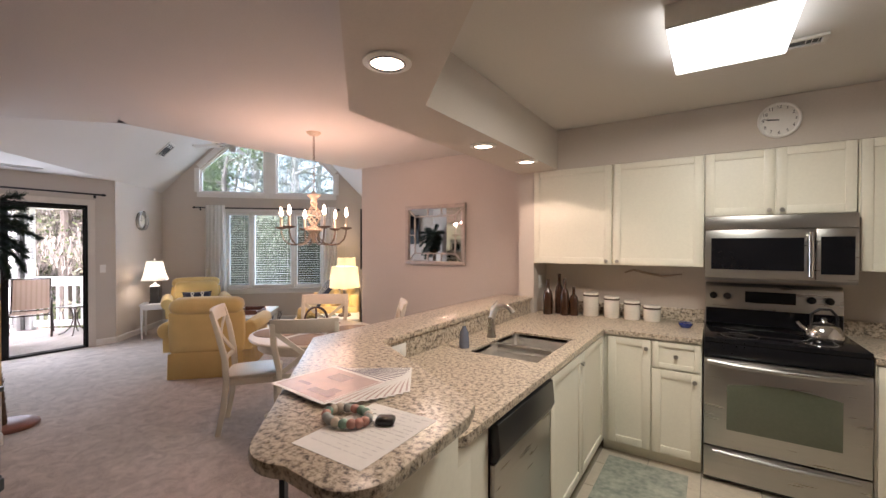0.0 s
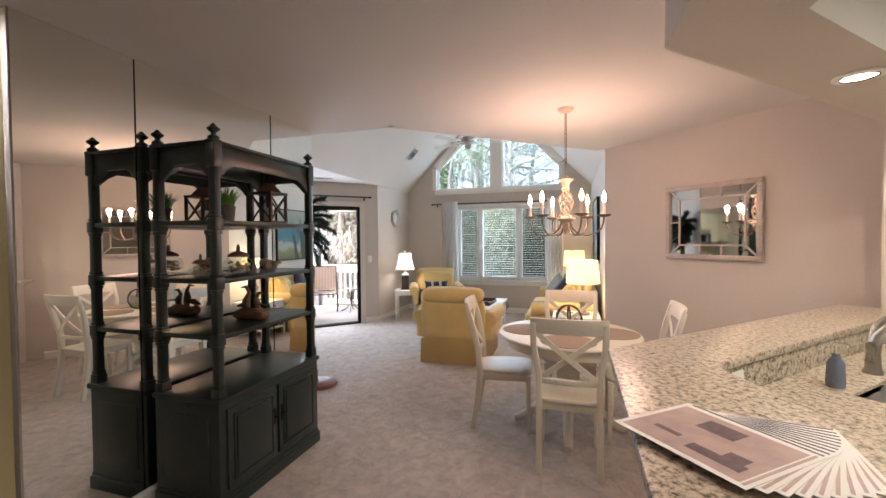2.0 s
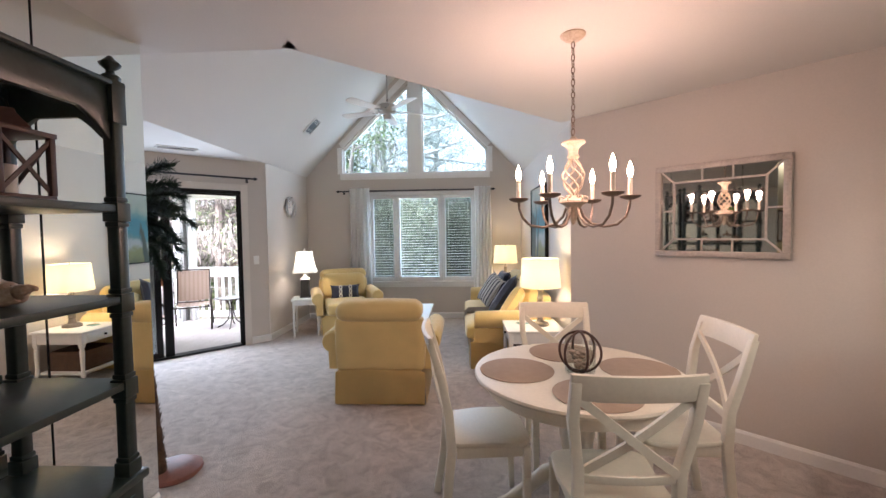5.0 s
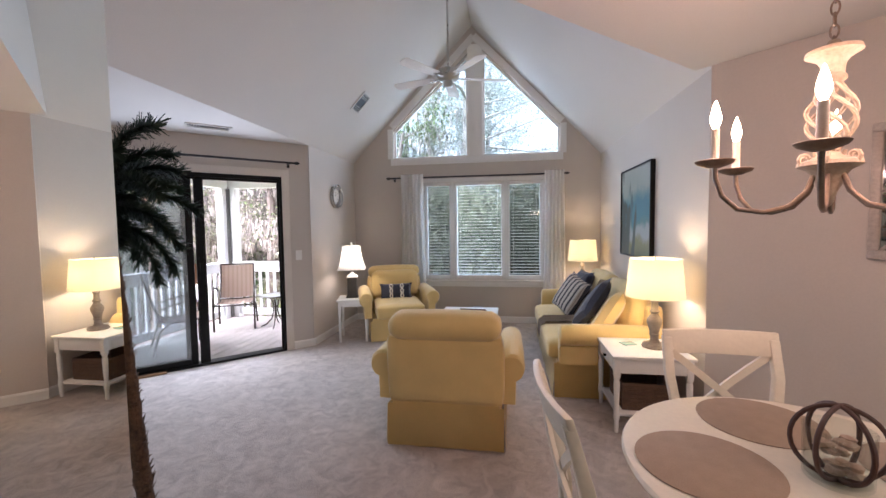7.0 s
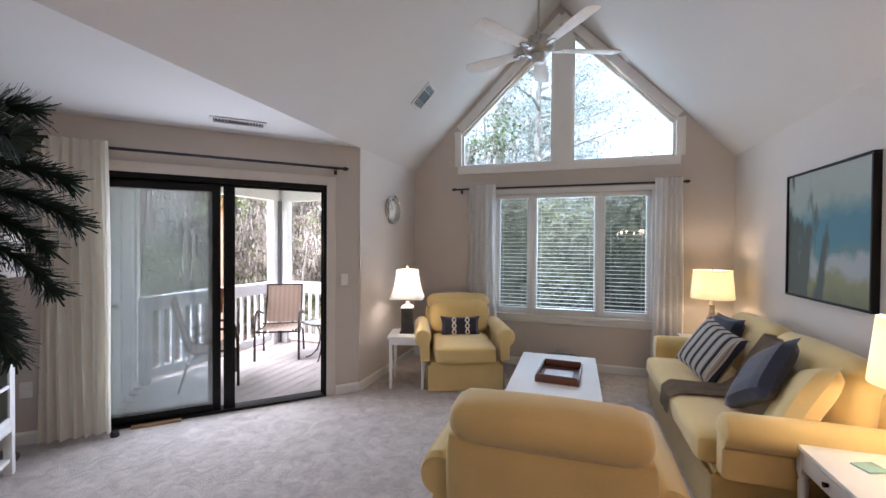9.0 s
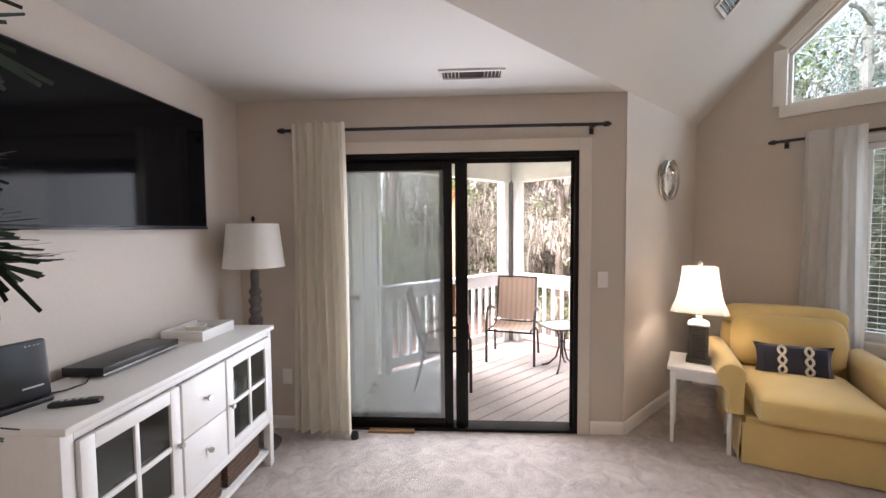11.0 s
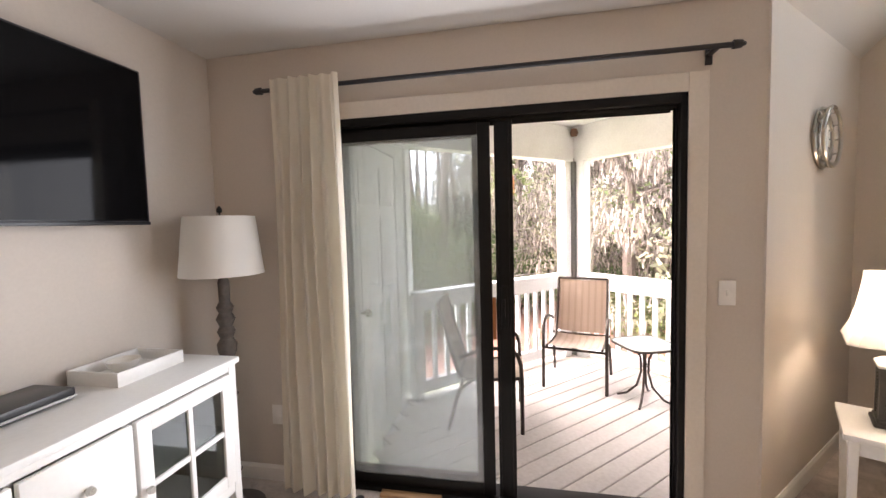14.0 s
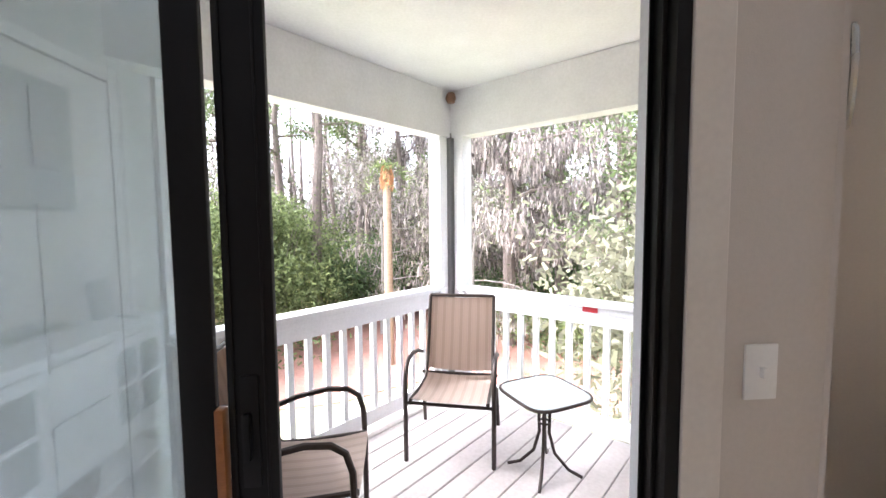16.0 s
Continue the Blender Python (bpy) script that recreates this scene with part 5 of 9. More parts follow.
def lantern(m):
    l = thing("lantern", m, "dark red-brown wooden candle lantern with crossed sides on a shelf", "lantern")
    w = 0.075
    part("base", boxed(-w - 0.008, w + 0.008, -w - 0.008, w + 0.008, 0, 0.02), M_LANTERN, l, soft=0.003)
    for x in (-w, w):
        for y in (-w, w):
            part("post", boxed(x - 0.009, x + 0.009, y - 0.009, y + 0.009, 0.02, 0.20), M_LANTERN, l, soft=0.002)
    for k in range(4):
        r = Matrix.Rotation(k * math.pi / 2, 4, "Z")
        for a, b, o in (((-w, 0.025), (w, 0.195), 0.0), ((-w, 0.195), (w, 0.025), 0.003)):
            bm = bmesh.new()
            bar(bm, a, b, 0.011, 0.006, w - 0.004 + o)
            bmesh.ops.transform(bm, matrix=r, verts=bm.verts[:])
            part("cross_bar", bm, M_LANTERN, l)
    bm = bmesh.new()
    box(bm, -w - 0.012, w + 0.012, -w - 0.012, w + 0.012, 0.20, 0.215)
    a = [(-w, -w, 0.215), (w, -w, 0.215), (w, w, 0.215), (-w, w, 0.215)]
    lathe(bm, [(0.10, 0.215), (0.052, 0.262), (0.048, 0.275), (0.0, 0.276)], 0, 0, 4)
    part("roof", bm, M_LANTERN, l, soft=0.002)
    bm = bmesh.new()
    tube(bm, [(0.03 * math.cos(t), 0, 0.275 + 0.03 * math.sin(t)) for t in [math.pi * i / 8 for i in range(9)]], 0.003, 6)
    part("ring", bm, M_BRONZE, l)
    bm = bmesh.new()
    cyl(bm, (0, 0, 0.02), (0, 0, 0.11), 0.032, n=16)
    part("candle", bm, M_WHITECLOTH, l, "cream pillar candle")


def tufts(bm, n, r, h, w, seed, lean=0.5):
    rnd = random.Random(seed)
    for _ in range(n):
        a, q = rnd.uniform(0, 2 * math.pi), r * math.sqrt(rnd.random())
        b = Vector((q * math.cos(a), q * math.sin(a), 0))
        out = Vector((math.cos(a), math.sin(a), 0)) * lean * rnd.uniform(0.2, 1) * h
        hh = h * rnd.uniform(0.6, 1)
        side = Vector((-math.sin(a), math.cos(a), 0)) * w / 2
        mid = b + out * 0.35 + Vector((0, 0, hh * 0.6))
        tip = b + out + Vector((0, 0, hh))
        v = [bm.verts.new(p) for p in (b - side, b + side, mid + side, mid - side, tip)]
        bm.faces.new((v[0], v[1], v[2], v[3]))
        bm.faces.new((v[3], v[2], v[4]))


def grass_pot(m):
    g = thing("potted_grass", m, "green artificial grass in a grey pot on a shelf", "potted plant")
    bm = bmesh.new()
    lathe(bm, [(0.0, 0), (0.045, 0), (0.055, 0.09), (0.058, 0.10), (0.05, 0.10), (0.046, 0.085), (0, 0.085)], n=18)
    part("pot", bm, material("grey_pot", (0.12, 0.11, 0.10), rough=0.7, var=0.1), g)
    bm = bmesh.new()
    tufts(bm, 150, 0.045, 0.14, 0.006, 4, 0.7)
    bmesh.ops.translate(bm, verts=bm.verts[:], vec=(0, 0, 0.085))
    part("grass", bm, M_GRASS, g, smooth=False)


def jar(m, s=1.0):
    j = thing("glass_jar", m, "round glass jar with a lid, full of brown shells", "jar")
    bm = bmesh.new()
    pr = [(0.0, 0), (0.05, 0), (0.085, 0.03), (0.09, 0.055), (0.075, 0.085), (0.055, 0.10), (0.055, 0.105)]
    lathe(bm, [(r * s, z * s) for r, z in pr], n=24)
    part("bowl", bm, M_GLASSJAR, j).visible_shadow = False
    bm = bmesh.new()
    lathe(bm, [(r * s, z * s) for r, z in [(0.0, 0.105), (0.062, 0.106), (0.06, 0.118), (0.03, 0.135), (0.010, 0.14), (0.012, 0.155), (0.006, 0.18), (0, 0.185)]], n=20)
    part("lid", bm, M_DRIFT, j, "dark brown lid")
    rnd = random.Random(8)
    bm = bmesh.new()
    for _ in range(26):
        a, q = rnd.uniform(0, 6.28), 0.062 * math.sqrt(rnd.random())
        c = Vector((q * math.cos(a), q * math.sin(a), rnd.uniform(0.015, 0.075))) * s
        t = bmesh.ops.create_icosphere(bm, subdivisions=1, radius=0.018 * s * rnd.uniform(0.7, 1.2))
        for v in t["verts"]:
            v.co = Vector((v.co.x, v.co.y * 0.7, v.co.z * 0.6)) + c
    part("shells", bm, M_SHELL, j, "brown and white shells")


def conch(m):
    bm = bmesh.new()
    n = 22
    pts = [(-0.085 + 0.17 * i / n, 0.008 * math.sin(i), 0.028 + 0.01 * math.sin(i * 0.4)) for i in range(n + 1)]
    rs = [0.004 + 0.030 * math.sin(math.pi * min(1, (i / n) ** 0.7)) * (1 + 0.12 * math.sin(i * 2.4)) for i in range(n + 1)]
    tube(bm, pts, rs, 12)
    lo = min(v.co.z for v in bm.verts)
    bmesh.ops.translate(bm, verts=bm.verts[:], vec=(0, 0, -lo))
    solo("conch_shell", bm, M_SHELL, m, "tan and brown conch shell lying on a shelf", "shell")


def drift_figure(m):
    """Carved shore birds on a piece of driftwood."""
    rnd = random.Random(3)
    d = thing("driftwood_carving", m, "brown driftwood carving of birds on a rough base", "carving")
    bm = bmesh.new()
    cushion(bm, -0.12, 0.12, -0.05, 0.05, 0, 0.06, 0.03, 0.01, n=6)
    for v in bm.verts:
        v.co += Vector((0, 0, 1)) * max(0, v.co.z) * 0.3 * noise.noise(v.co * 22)
    part("base", bm, M_DRIFT, d)
    for x, hgt, k in ((-0.03, 0.17, -1), (0.035, 0.13, 1)):
        bm = bmesh.new()
        pts = [(x, 0, 0.05), (x + 0.01 * k, 0, 0.05 + hgt * 0.4), (x - 0.005 * k, 0.01, 0.05 + hgt * 0.7), (x + 0.02 * k, 0.01, 0.05 + hgt * 0.92), (x + 0.06 * k, 0.012, 0.05 + hgt * 0.88)]
        tube(bm, pts, [0.016, 0.024, 0.012, 0.010, 0.003], 8)
        part("bird", bm, M_DRIFT, d)
    bm = bmesh.new()
    tube(bm, [(-0.13, 0.02, 0.075), (-0.07, 0.02, 0.09), (-0.03, 0.01, 0.095)], [0.006, 0.022, 0.006], 8)
    part("wing", bm, M_DRIFT, d)
    bm = bmesh.new()
    tube(bm, [(0.03, -0.01, 0.10), (0.09, -0.012, 0.10), (0.13, -0.01, 0.095)], [0.004, 0.006, 0.003], 6)
    part("wing", bm, M_DRIFT, d)


lantern(on_hutch(0.03, 0.20, 1.582))
grass_pot(on_hutch(0.0, -0.14, 1.582))
jar(on_hutch(0.03, -0.08, 1.267))
jar(on_hutch(-0.06, -0.27, 1.267), 0.7)
conch(on_hutch(0.03, 0.20, 1.267))
drift_figure(on_hutch(0.03, 0.02, 0.967))

# dining table and its chairs
TU, TD = -0.385, 3.655
TP = ud(TU, TD)


def dining_table():
    t = thing("dining_table", pose(TP.x, TP.y, 0), "round cream-painted pedestal dining table", "dining table")
    bm = bmesh.new()
    lathe(bm, [(0.0, 0.712), (0.50, 0.712), (0.525, 0.722), (0.53, 0.732), (0.525, 0.742), (0.515, 0.745), (0.0, 0.745)], n=64)
    part("tabletop", bm, M_CREAMWOOD, t)
    bm = bmesh.new()
    lathe(bm, [(0.44, 0.711), (0.44, 0.645), (0.46, 0.645), (0.46, 0.711)], n=48, caps=False)
    part("apron", bm, M_CREAMWOOD, t)
    bm = bmesh.new()
    lathe(bm, [(0.0, 0.14), (0.075, 0.14), (0.085, 0.17), (0.06, 0.22), (0.075, 0.33), (0.09, 0.42), (0.075, 0.50), (0.055, 0.55), (0.07, 0.58), (0.10, 0.62), (0.13, 0.71), (0, 0.711)], n=28)
    part("pedestal", bm, M_CREAMWOOD, t)
    for k in range(4):
        a = radians(k * 90 + 45)
        bm = bmesh.new()
        c, s = math.cos(a), math.sin(a)
        pts = [(0.05, 0.24), (0.16, 0.20), (0.27, 0.11), (0.36, 0.045), (0.41, 0.028)]
        tube(bm, [(r * c, r * s, z) for r, z in pts], [0.042, 0.040, 0.034, 0.030, 0.026], 10)
        part("foot", bm, M_CREAMWOOD, t)


dining_table()


def dining_chair():
    """Cross-back chair; it faces +y, its origin lies under the middle of the seat."""
    c = thing("dining_chair", pose(0, 0, 0), "cream-painted wooden cross-back dining chair at the round table", "chair", "chairs round the table")
    bm = bmesh.new()
    n = 18
    pts = []
    for i in range(n):
        a = 2 * math.pi * i / n
        x, y = math.cos(a), math.sin(a)
        e = 0.35
        px = math.copysign(abs(x) ** e, x) * (0.215 if y > 0 else 0.195)
        py = math.copysign(abs(y) ** e, y) * 0.21
        pts.append((px, py, 0.435))
    prism(bm, pts, (0, 0, 0.028))
    part("seat", bm, M_CREAMWOOD, c, soft=0.010)
    bm = bmesh.new()
    for x0, x1, y0, y1 in ((-0.175, 0.175, 0.165, 0.187), (-0.165, 0.165, -0.187, -0.165), (-0.187, -0.165, -0.16, 0.16), (0.165, 0.187, -0.16, 0.16)):
        box(bm, x0, x1, y0, y1, 0.385, 0.436)
    part("seat_frame", bm, M_CREAMWOOD, c, soft=0.003)
    for x in (-0.185, 0.185):
        bm = bmesh.new()
        prism(bm, [(x - 0.019, 0.158, 0.436), (x + 0.019, 0.158, 0.436), (x + 0.019, 0.196, 0.436), (x - 0.019, 0.196, 0.436)], (0, 0, -0.15))
        vs = prism(bm, [(x - 0.019, 0.158, 0.286), (x + 0.019, 0.158, 0.286), (x + 0.019, 0.196, 0.286), (x - 0.019, 0.196, 0.286)], (0, 0, -0.286))
        for v in vs[4:]:
            v.co.x = x + (v.co.x - x) * 0.7
            v.co.y = 0.177 + (v.co.y - 0.177) * 0.7 + 0.008
        part("leg", bm, M_CREAMWOOD, c, soft=0.003)
        # back leg and post in one sweep
        prof = [(-0.245, 0.0, 0.019), (-0.205, 0.22, 0.021), (-0.185, 0.43, 0.022), (-0.195, 0.60, 0.021), (-0.235, 0.80, 0.019), (-0.278, 0.955, 0.016)]
        bm = bmesh.new()
        rings = []
        for y, z, r in prof:
            xx = x * (1.0 if z > 0.4 else 1.0) * (0.98 + 0.16 * (z > 0.7))
            rings.append([bm.verts.new((xx + sx * 0.018, y + sy * r, z)) for sx, sy in ((-1, -1), (1, -1), (1, 1), (-1, 1))])
        for q, s in zip(rings, rings[1:]):
            for i in range(4):
                bm.faces.new((q[i], q[(i + 1) % 4], s[(i + 1) % 4], s[i]))
        bm.faces.new(rings[0][::-1])
        bm.faces.new(rings[-1])
        part("back_leg", bm, M_CREAMWOOD, c, soft=0.003)

    def curved_rail(z0, z1, y0, y1, bow, w, th):
        bm = bmesh.new()
        k = 10
        rows = []
        for i in range(k + 1):
            s = 2 * i / k - 1
            b = -bow * (1 - s * s)
            rows.append([bm.verts.new((s * w, y + b + o, z)) for y, z, o in ((y0, z0, -th / 2), (y0, z0, th / 2), (y1, z1, th / 2), (y1, z1, -th / 2))])
        for q, s in zip(rows, rows[1:]):
            for i in range(4):
                bm.faces.new((q[i], q[(i + 1) % 4], s[(i + 1) % 4], s[i]))
        bm.faces.new(rows[0][::-1])
        bm.faces.new(rows[-1])
        return bm

    part("top_rail", curved_rail(0.885, 0.985, -0.253, -0.282, 0.028, 0.228, 0.022), M_CREAMWOOD, c, soft=0.004)
    part("lower_rail", curved_rail(0.555, 0.59, -0.19, -0.196, 0.02, 0.186, 0.018), M_CREAMWOOD, c, soft=0.003)
    for k in (-1, 1):
        bm = bmesh.new()
        m = 12
        rows = []
        for i in range(m + 1):
            s = i / m
            x = k * (-0.185 + 0.385 * s)
            z = 0.578 + 0.318 * s
            y = -0.194 - 0.065 * s - 0.024 * math.sin(math.pi * s) + 0.008 * k
            rows.append([bm.verts.new((x + dx, y + dy, z + dz)) for dx, dy, dz in ((-0.011 * k, -0.007, 0.011), (-0.011 * k, 0.007, 0.011), (0.011 * k, 0.007, -0.011), (0.011 * k, -0.007, -0.011))])
        for q, s2 in zip(rows, rows[1:]):
            for i in range(4):
                bm.faces.new((q[i], q[(i + 1) % 4], s2[(i + 1) % 4], s2[i]))
        bm.faces.new(rows[0][::-1])
        bm.faces.new(rows[-1])
        part("cross_slat", bm, M_CREAMWOOD, c)
    return c


chair = dining_chair()
chair.matrix_world = at(-0.38, 3.20, 0, 0)
copy_thing(chair, at(-0.37, 4.03, 0, 178))
copy_thing(chair, at(0.09, 3.67, 0, 88))
copy_thing(chair, at(-0.87, 3.64, 0, -84))

M_MAT = material("woven_placemat", (0.36, 0.27, 0.20), rough=0.9, var=0.06, scale=20, fine=220, bump=0.4, bump_scale=300)
for du, dd, a in ((0, -0.32, 0), (0, 0.31, 0), (0.32, 0.01, 90), (-0.31, 0.0, 90)):
    bm = bmesh.new()
    lathe(bm, [(0.0, 0.0), (0.19, 0.0), (0.192, 0.003), (0.188, 0.005), (0.0, 0.005)], n=40)
    p = ud(TU + du, TD + dd)
    solo("placemat", bm, M_MAT, pose(p.x, p.y, 0.7455), "round brown woven placemat on the dining table", "placemat", "placemats on the table")


def centrepiece():
    c = thing("candle_orb", pose(TP.x + 0.03, TP.y - 0.02, 0.746), "glass vase of shells inside crossed dark wooden hoops", "centrepiece")
    bm = bmesh.new()
    lathe(bm, [(0.0, 0.0), (0.07, 0.0), (0.075, 0.006), (0.078, 0.15), (0.074, 0.15), (0.07, 0.012), (0, 0.012)], n=24)
    part("vase", bm, M_GLASSJAR, c).visible_shadow = False
    for tilt, turn in ((8, 20), (-10, 75), (12, 140)):
        bm = bmesh.new()
        m = Matrix.Translation((0, 0, 0.108)) @ Matrix.Rotation(radians(turn), 4, "Z") @ Matrix.Rotation(radians(tilt), 4, "Y")
        tube(bm, [m @ Vector((0.103 * math.cos(2 * math.pi * i / 28), 0, 0.103 * math.sin(2 * math.pi * i / 28))) for i in range(28)], 0.0065, 8, closed=True)
        part("hoop", bm, M_LANTERN, c)
    rnd = random.Random(5)
    bm = bmesh.new()
    for _ in range(22):
        a, q = rnd.uniform(0, 6.28), 0.045 * math.sqrt(rnd.random())
        t = bmesh.ops.create_icosphere(bm, subdivisions=1, radius=0.022 * rnd.uniform(0.7, 1.2))
        o = Vector((q * math.cos(a), q * math.sin(a), rnd.uniform(0.03, 0.11)))
        for v in t["verts"]:
            v.co = Vector((v.co.x, v.co.y * 0.8, v.co.z * 0.6)) + o
    part("shells", bm, M_SHELL, c, "pale shells")


centrepiece()

# chandelier
M_CHAND = material("cream_crackle_paint", (0.62, 0.52, 0.40), rough=0.55, scale=14, fine=90, bump=0.15, color2=(0.36, 0.27, 0.19))
M_CHANDARM = material("aged_pewter", (0.20, 0.15, 0.115), rough=0.45, metal=0.7, var=0.15, scale=10, bump=0.05)
M_BULB = glow("warm_bulb", (1.0, 0.66, 0.42), 60.0)
M_CANDLE = material("candle_sleeve", (0.75, 0.66, 0.55), rough=0.5, var=0.03)
CP = ud(-0.40, 3.66)


def chandelier():
    c = thing("chandelier", pose(CP.x, CP.y, 0), "cream six-arm candle chandelier with lit bulbs on a chain", "chandelier")
    bm = bmesh.new()
    lathe(bm, [(0.0, CEIL - 0.035), (0.012, CEIL - 0.034), (0.04, CEIL - 0.025), (0.062, CEIL - 0.006), (0.063, CEIL - 0.0005), (0, CEIL - 0.0005)], n=28)
    part("canopy", bm, M_CHAND, c)
    z, k = CEIL - 0.035, 0
    while z > 1.955:
        bm = bmesh.new()
        pts = [(0.009 * math.cos(t), 0, 0.019 * math.sin(t)) for t in [2 * math.pi * i / 10 for i in range(10)]]
        m = Matrix.Translation((0, 0, z - 0.017)) @ Matrix.Rotation(radians(90 * (k % 2)), 4, "Z")
        tube(bm, [m @ Vector(p) for p in pts], 0.0028, 5, closed=True)
        part("chain_link", bm, M_CHANDARM, c)
        z -= 0.031
        k += 1
    bm = bmesh.new()
    lathe(bm, [(0.0, 1.955), (0.012, 1.95), (0.02, 1.935), (0.058, 1.925), (0.060, 1.915), (0.035, 1.90), (0.026, 1.885), (0.024, 1.86), (0.030, 1.852), (0.030, 1.845), (0.018, 1.835), (0, 1.834)], n=24)
    part("crown", bm, M_CHAND, c)
    for j in range(6):
        bm = bmesh.new()
        pts = []
        for i in range(13):
            s = i / 12
            a = radians(60 * j + 200 * s)
            r = 0.012 + 0.042 * math.sin(math.pi * s)
            pts.append((r * math.cos(a), r * math.sin(a), 1.84 - 0.19 * s))
        tube(bm, pts, 0.0055, 6)
        part("twisted_bar", bm, M_CHAND, c)
    bm = bmesh.new()
    lathe(bm, [(0.0, 1.655), (0.02, 1.65), (0.04, 1.635), (0.068, 1.625), (0.070, 1.615), (0.045, 1.60), (0.035, 1.585), (0.028, 1.56), (0.018, 1.54), (0.014, 1.52), (0.007, 1.505), (0.0, 1.50)], n=24)
    part("hub", bm, M_CHAND, c)
    for j in range(6):
        a = radians(60 * j + 38)
        ca, sa = math.cos(a), math.sin(a)
        bm = bmesh.new()
        pts = [(0.03, 1.60), (0.05, 1.545), (0.09, 1.505), (0.15, 1.49), (0.215, 1.50), (0.255, 1.54), (0.272, 1.59), (0.275, 1.63)]
        tube(bm, [(r * ca, r * sa, z) for r, z in pts], 0.007, 8)
        arm = part("arm", bm, M_CHANDARM, c)
        bm = bmesh.new()
        sp = [(0.055 + (0.026 - 0.002 * i) * math.cos(i * 0.75 + 2.4), 1.635 + (0.026 - 0.002 * i) * math.sin(i * 0.75 + 2.4)) for i in range(10)]
        tube(bm, [(r * ca, r * sa, z) for r, z in sp], 0.005, 6)
        part("scroll", bm, M_CHAND, c)
        x, y = 0.275 * ca, 0.275 * sa
        bm = bmesh.new()
        lathe(bm, [(0.0, 1.622), (0.018, 1.623), (0.045, 1.633), (0.052, 1.642), (0.050, 1.644), (0.02, 1.636), (0, 1.635)], x, y, 20)
        part("drip_pan", bm, M_CHANDARM, arm)
        bm = bmesh.new()
        cyl(bm, (x, y, 1.635), (x, y, 1.735), 0.0115, n=12)
        part("candle_sleeve", bm, M_CANDLE, arm)
        bm = bmesh.new()
        lathe(bm, [(0.0, 1.734), (0.007, 1.736), (0.014, 1.755), (0.015, 1.768), (0.009, 1.795), (0.002, 1.815), (0.0, 1.818)], x, y, 12)
        part("bulb", bm, M_BULB, arm, "lit flame bulb")
        lamp("chandelier_bulb_light", "POINT", 7.5, (1.0, 0.62, 0.44), pose(CP.x + x, CP.y + y, 1.80), 0.02)


chandelier()

# wall mirror with a beaded grid frame
M_SILVERWOOD = material("silver_grey_wood", (0.46, 0.40, 0.35), rough=0.45, metal=0.15, var=0.12, scale=12, bump=0.08, stretch=(1, 1, 1))
M_MIRROR2 = material("mirror_glass", (0.74, 0.74, 0.72), rough=0.03, metal=1.0, var=0.005, bump=0)


def framed_mirror():
    m = thing("framed_mirror", pose(-2.585, YK, 1.605, 0, 0, 180), "silver-grey framed mirror with a gridded border on the dining wall", "mirror")
    W, Hh, t = 0.40, 0.335, 0.042
    bm = bmesh.new()
    box(bm, -W, W, 0.0, 0.034, -Hh, -Hh + t)
    box(bm, -W, W, 0.0, 0.034, Hh - t, Hh)
    box(bm, -W, -W + t, 0.0, 0.034, -Hh + t, Hh - t)
    box(bm, W - t, W, 0.0, 0.034, -Hh + t, Hh - t)
    part("frame", bm, M_SILVERWOOD, m, soft=0.006)
    part("glass", boxed(-W + t, W - t, 0.004, 0.010, -Hh + t, Hh - t), M_MIRROR2, m)
    iw, ih = W - t - 0.085, Hh - t - 0.085
    bm = bmesh.new()
    for a, b in (((-iw, -ih), (iw, -ih)), ((iw, -ih), (iw, ih)), ((iw, ih), (-iw, ih)), ((-iw, ih), (-iw, -ih))):
        bar(bm, a, b, 0.013, 0.008, 0.0095)
    for sx in (-1, 1):
        for sz in (-1, 1):
            bar(bm, (sx * iw, sz * ih), (sx * (W - t), sz * (Hh - t)), 0.012, 0.007, 0.0095)
    for x in (-iw / 3, iw / 3):
        for sz in (-1, 1):
            bar(bm, (x, sz * ih), (x, sz * (Hh - t)), 0.012, 0.007, 0.0095)
    for sx in (-1, 1):
        bar(bm, (sx * iw, 0), (sx * (W - t), 0), 0.012, 0.007, 0.0095)
    part("grid", bm, M_SILVERWOOD, m)


framed_mirror()

# ---- living room ----
M_SKIRT = M_YELLOW


def skirt_panel(bm, x0, x1, y, z0, z1, axis, k):
    """A hanging cloth panel with a slight wave, in the plane x or y = y."""
    n = 14
    rows = []
    for j in range(5):
        t = j / 4
        row = []
        for i in range(n + 1):
            s = x0 + (x1 - x0) * i / n
            o = k * (0.012 * t + 0.004 * t * math.sin(i * 1.9))
            row.append(bm.verts.new((s, y + o, z1 + (z0 - z1) * t) if axis == "y" else (y + o, s, z1 + (z0 - z1) * t)))
        rows.append(row)
    for q, s in zip(rows, rows[1:]):
        for i in range(n):
            bm.faces.new((q[i], q[i + 1], s[i + 1], s[i]))


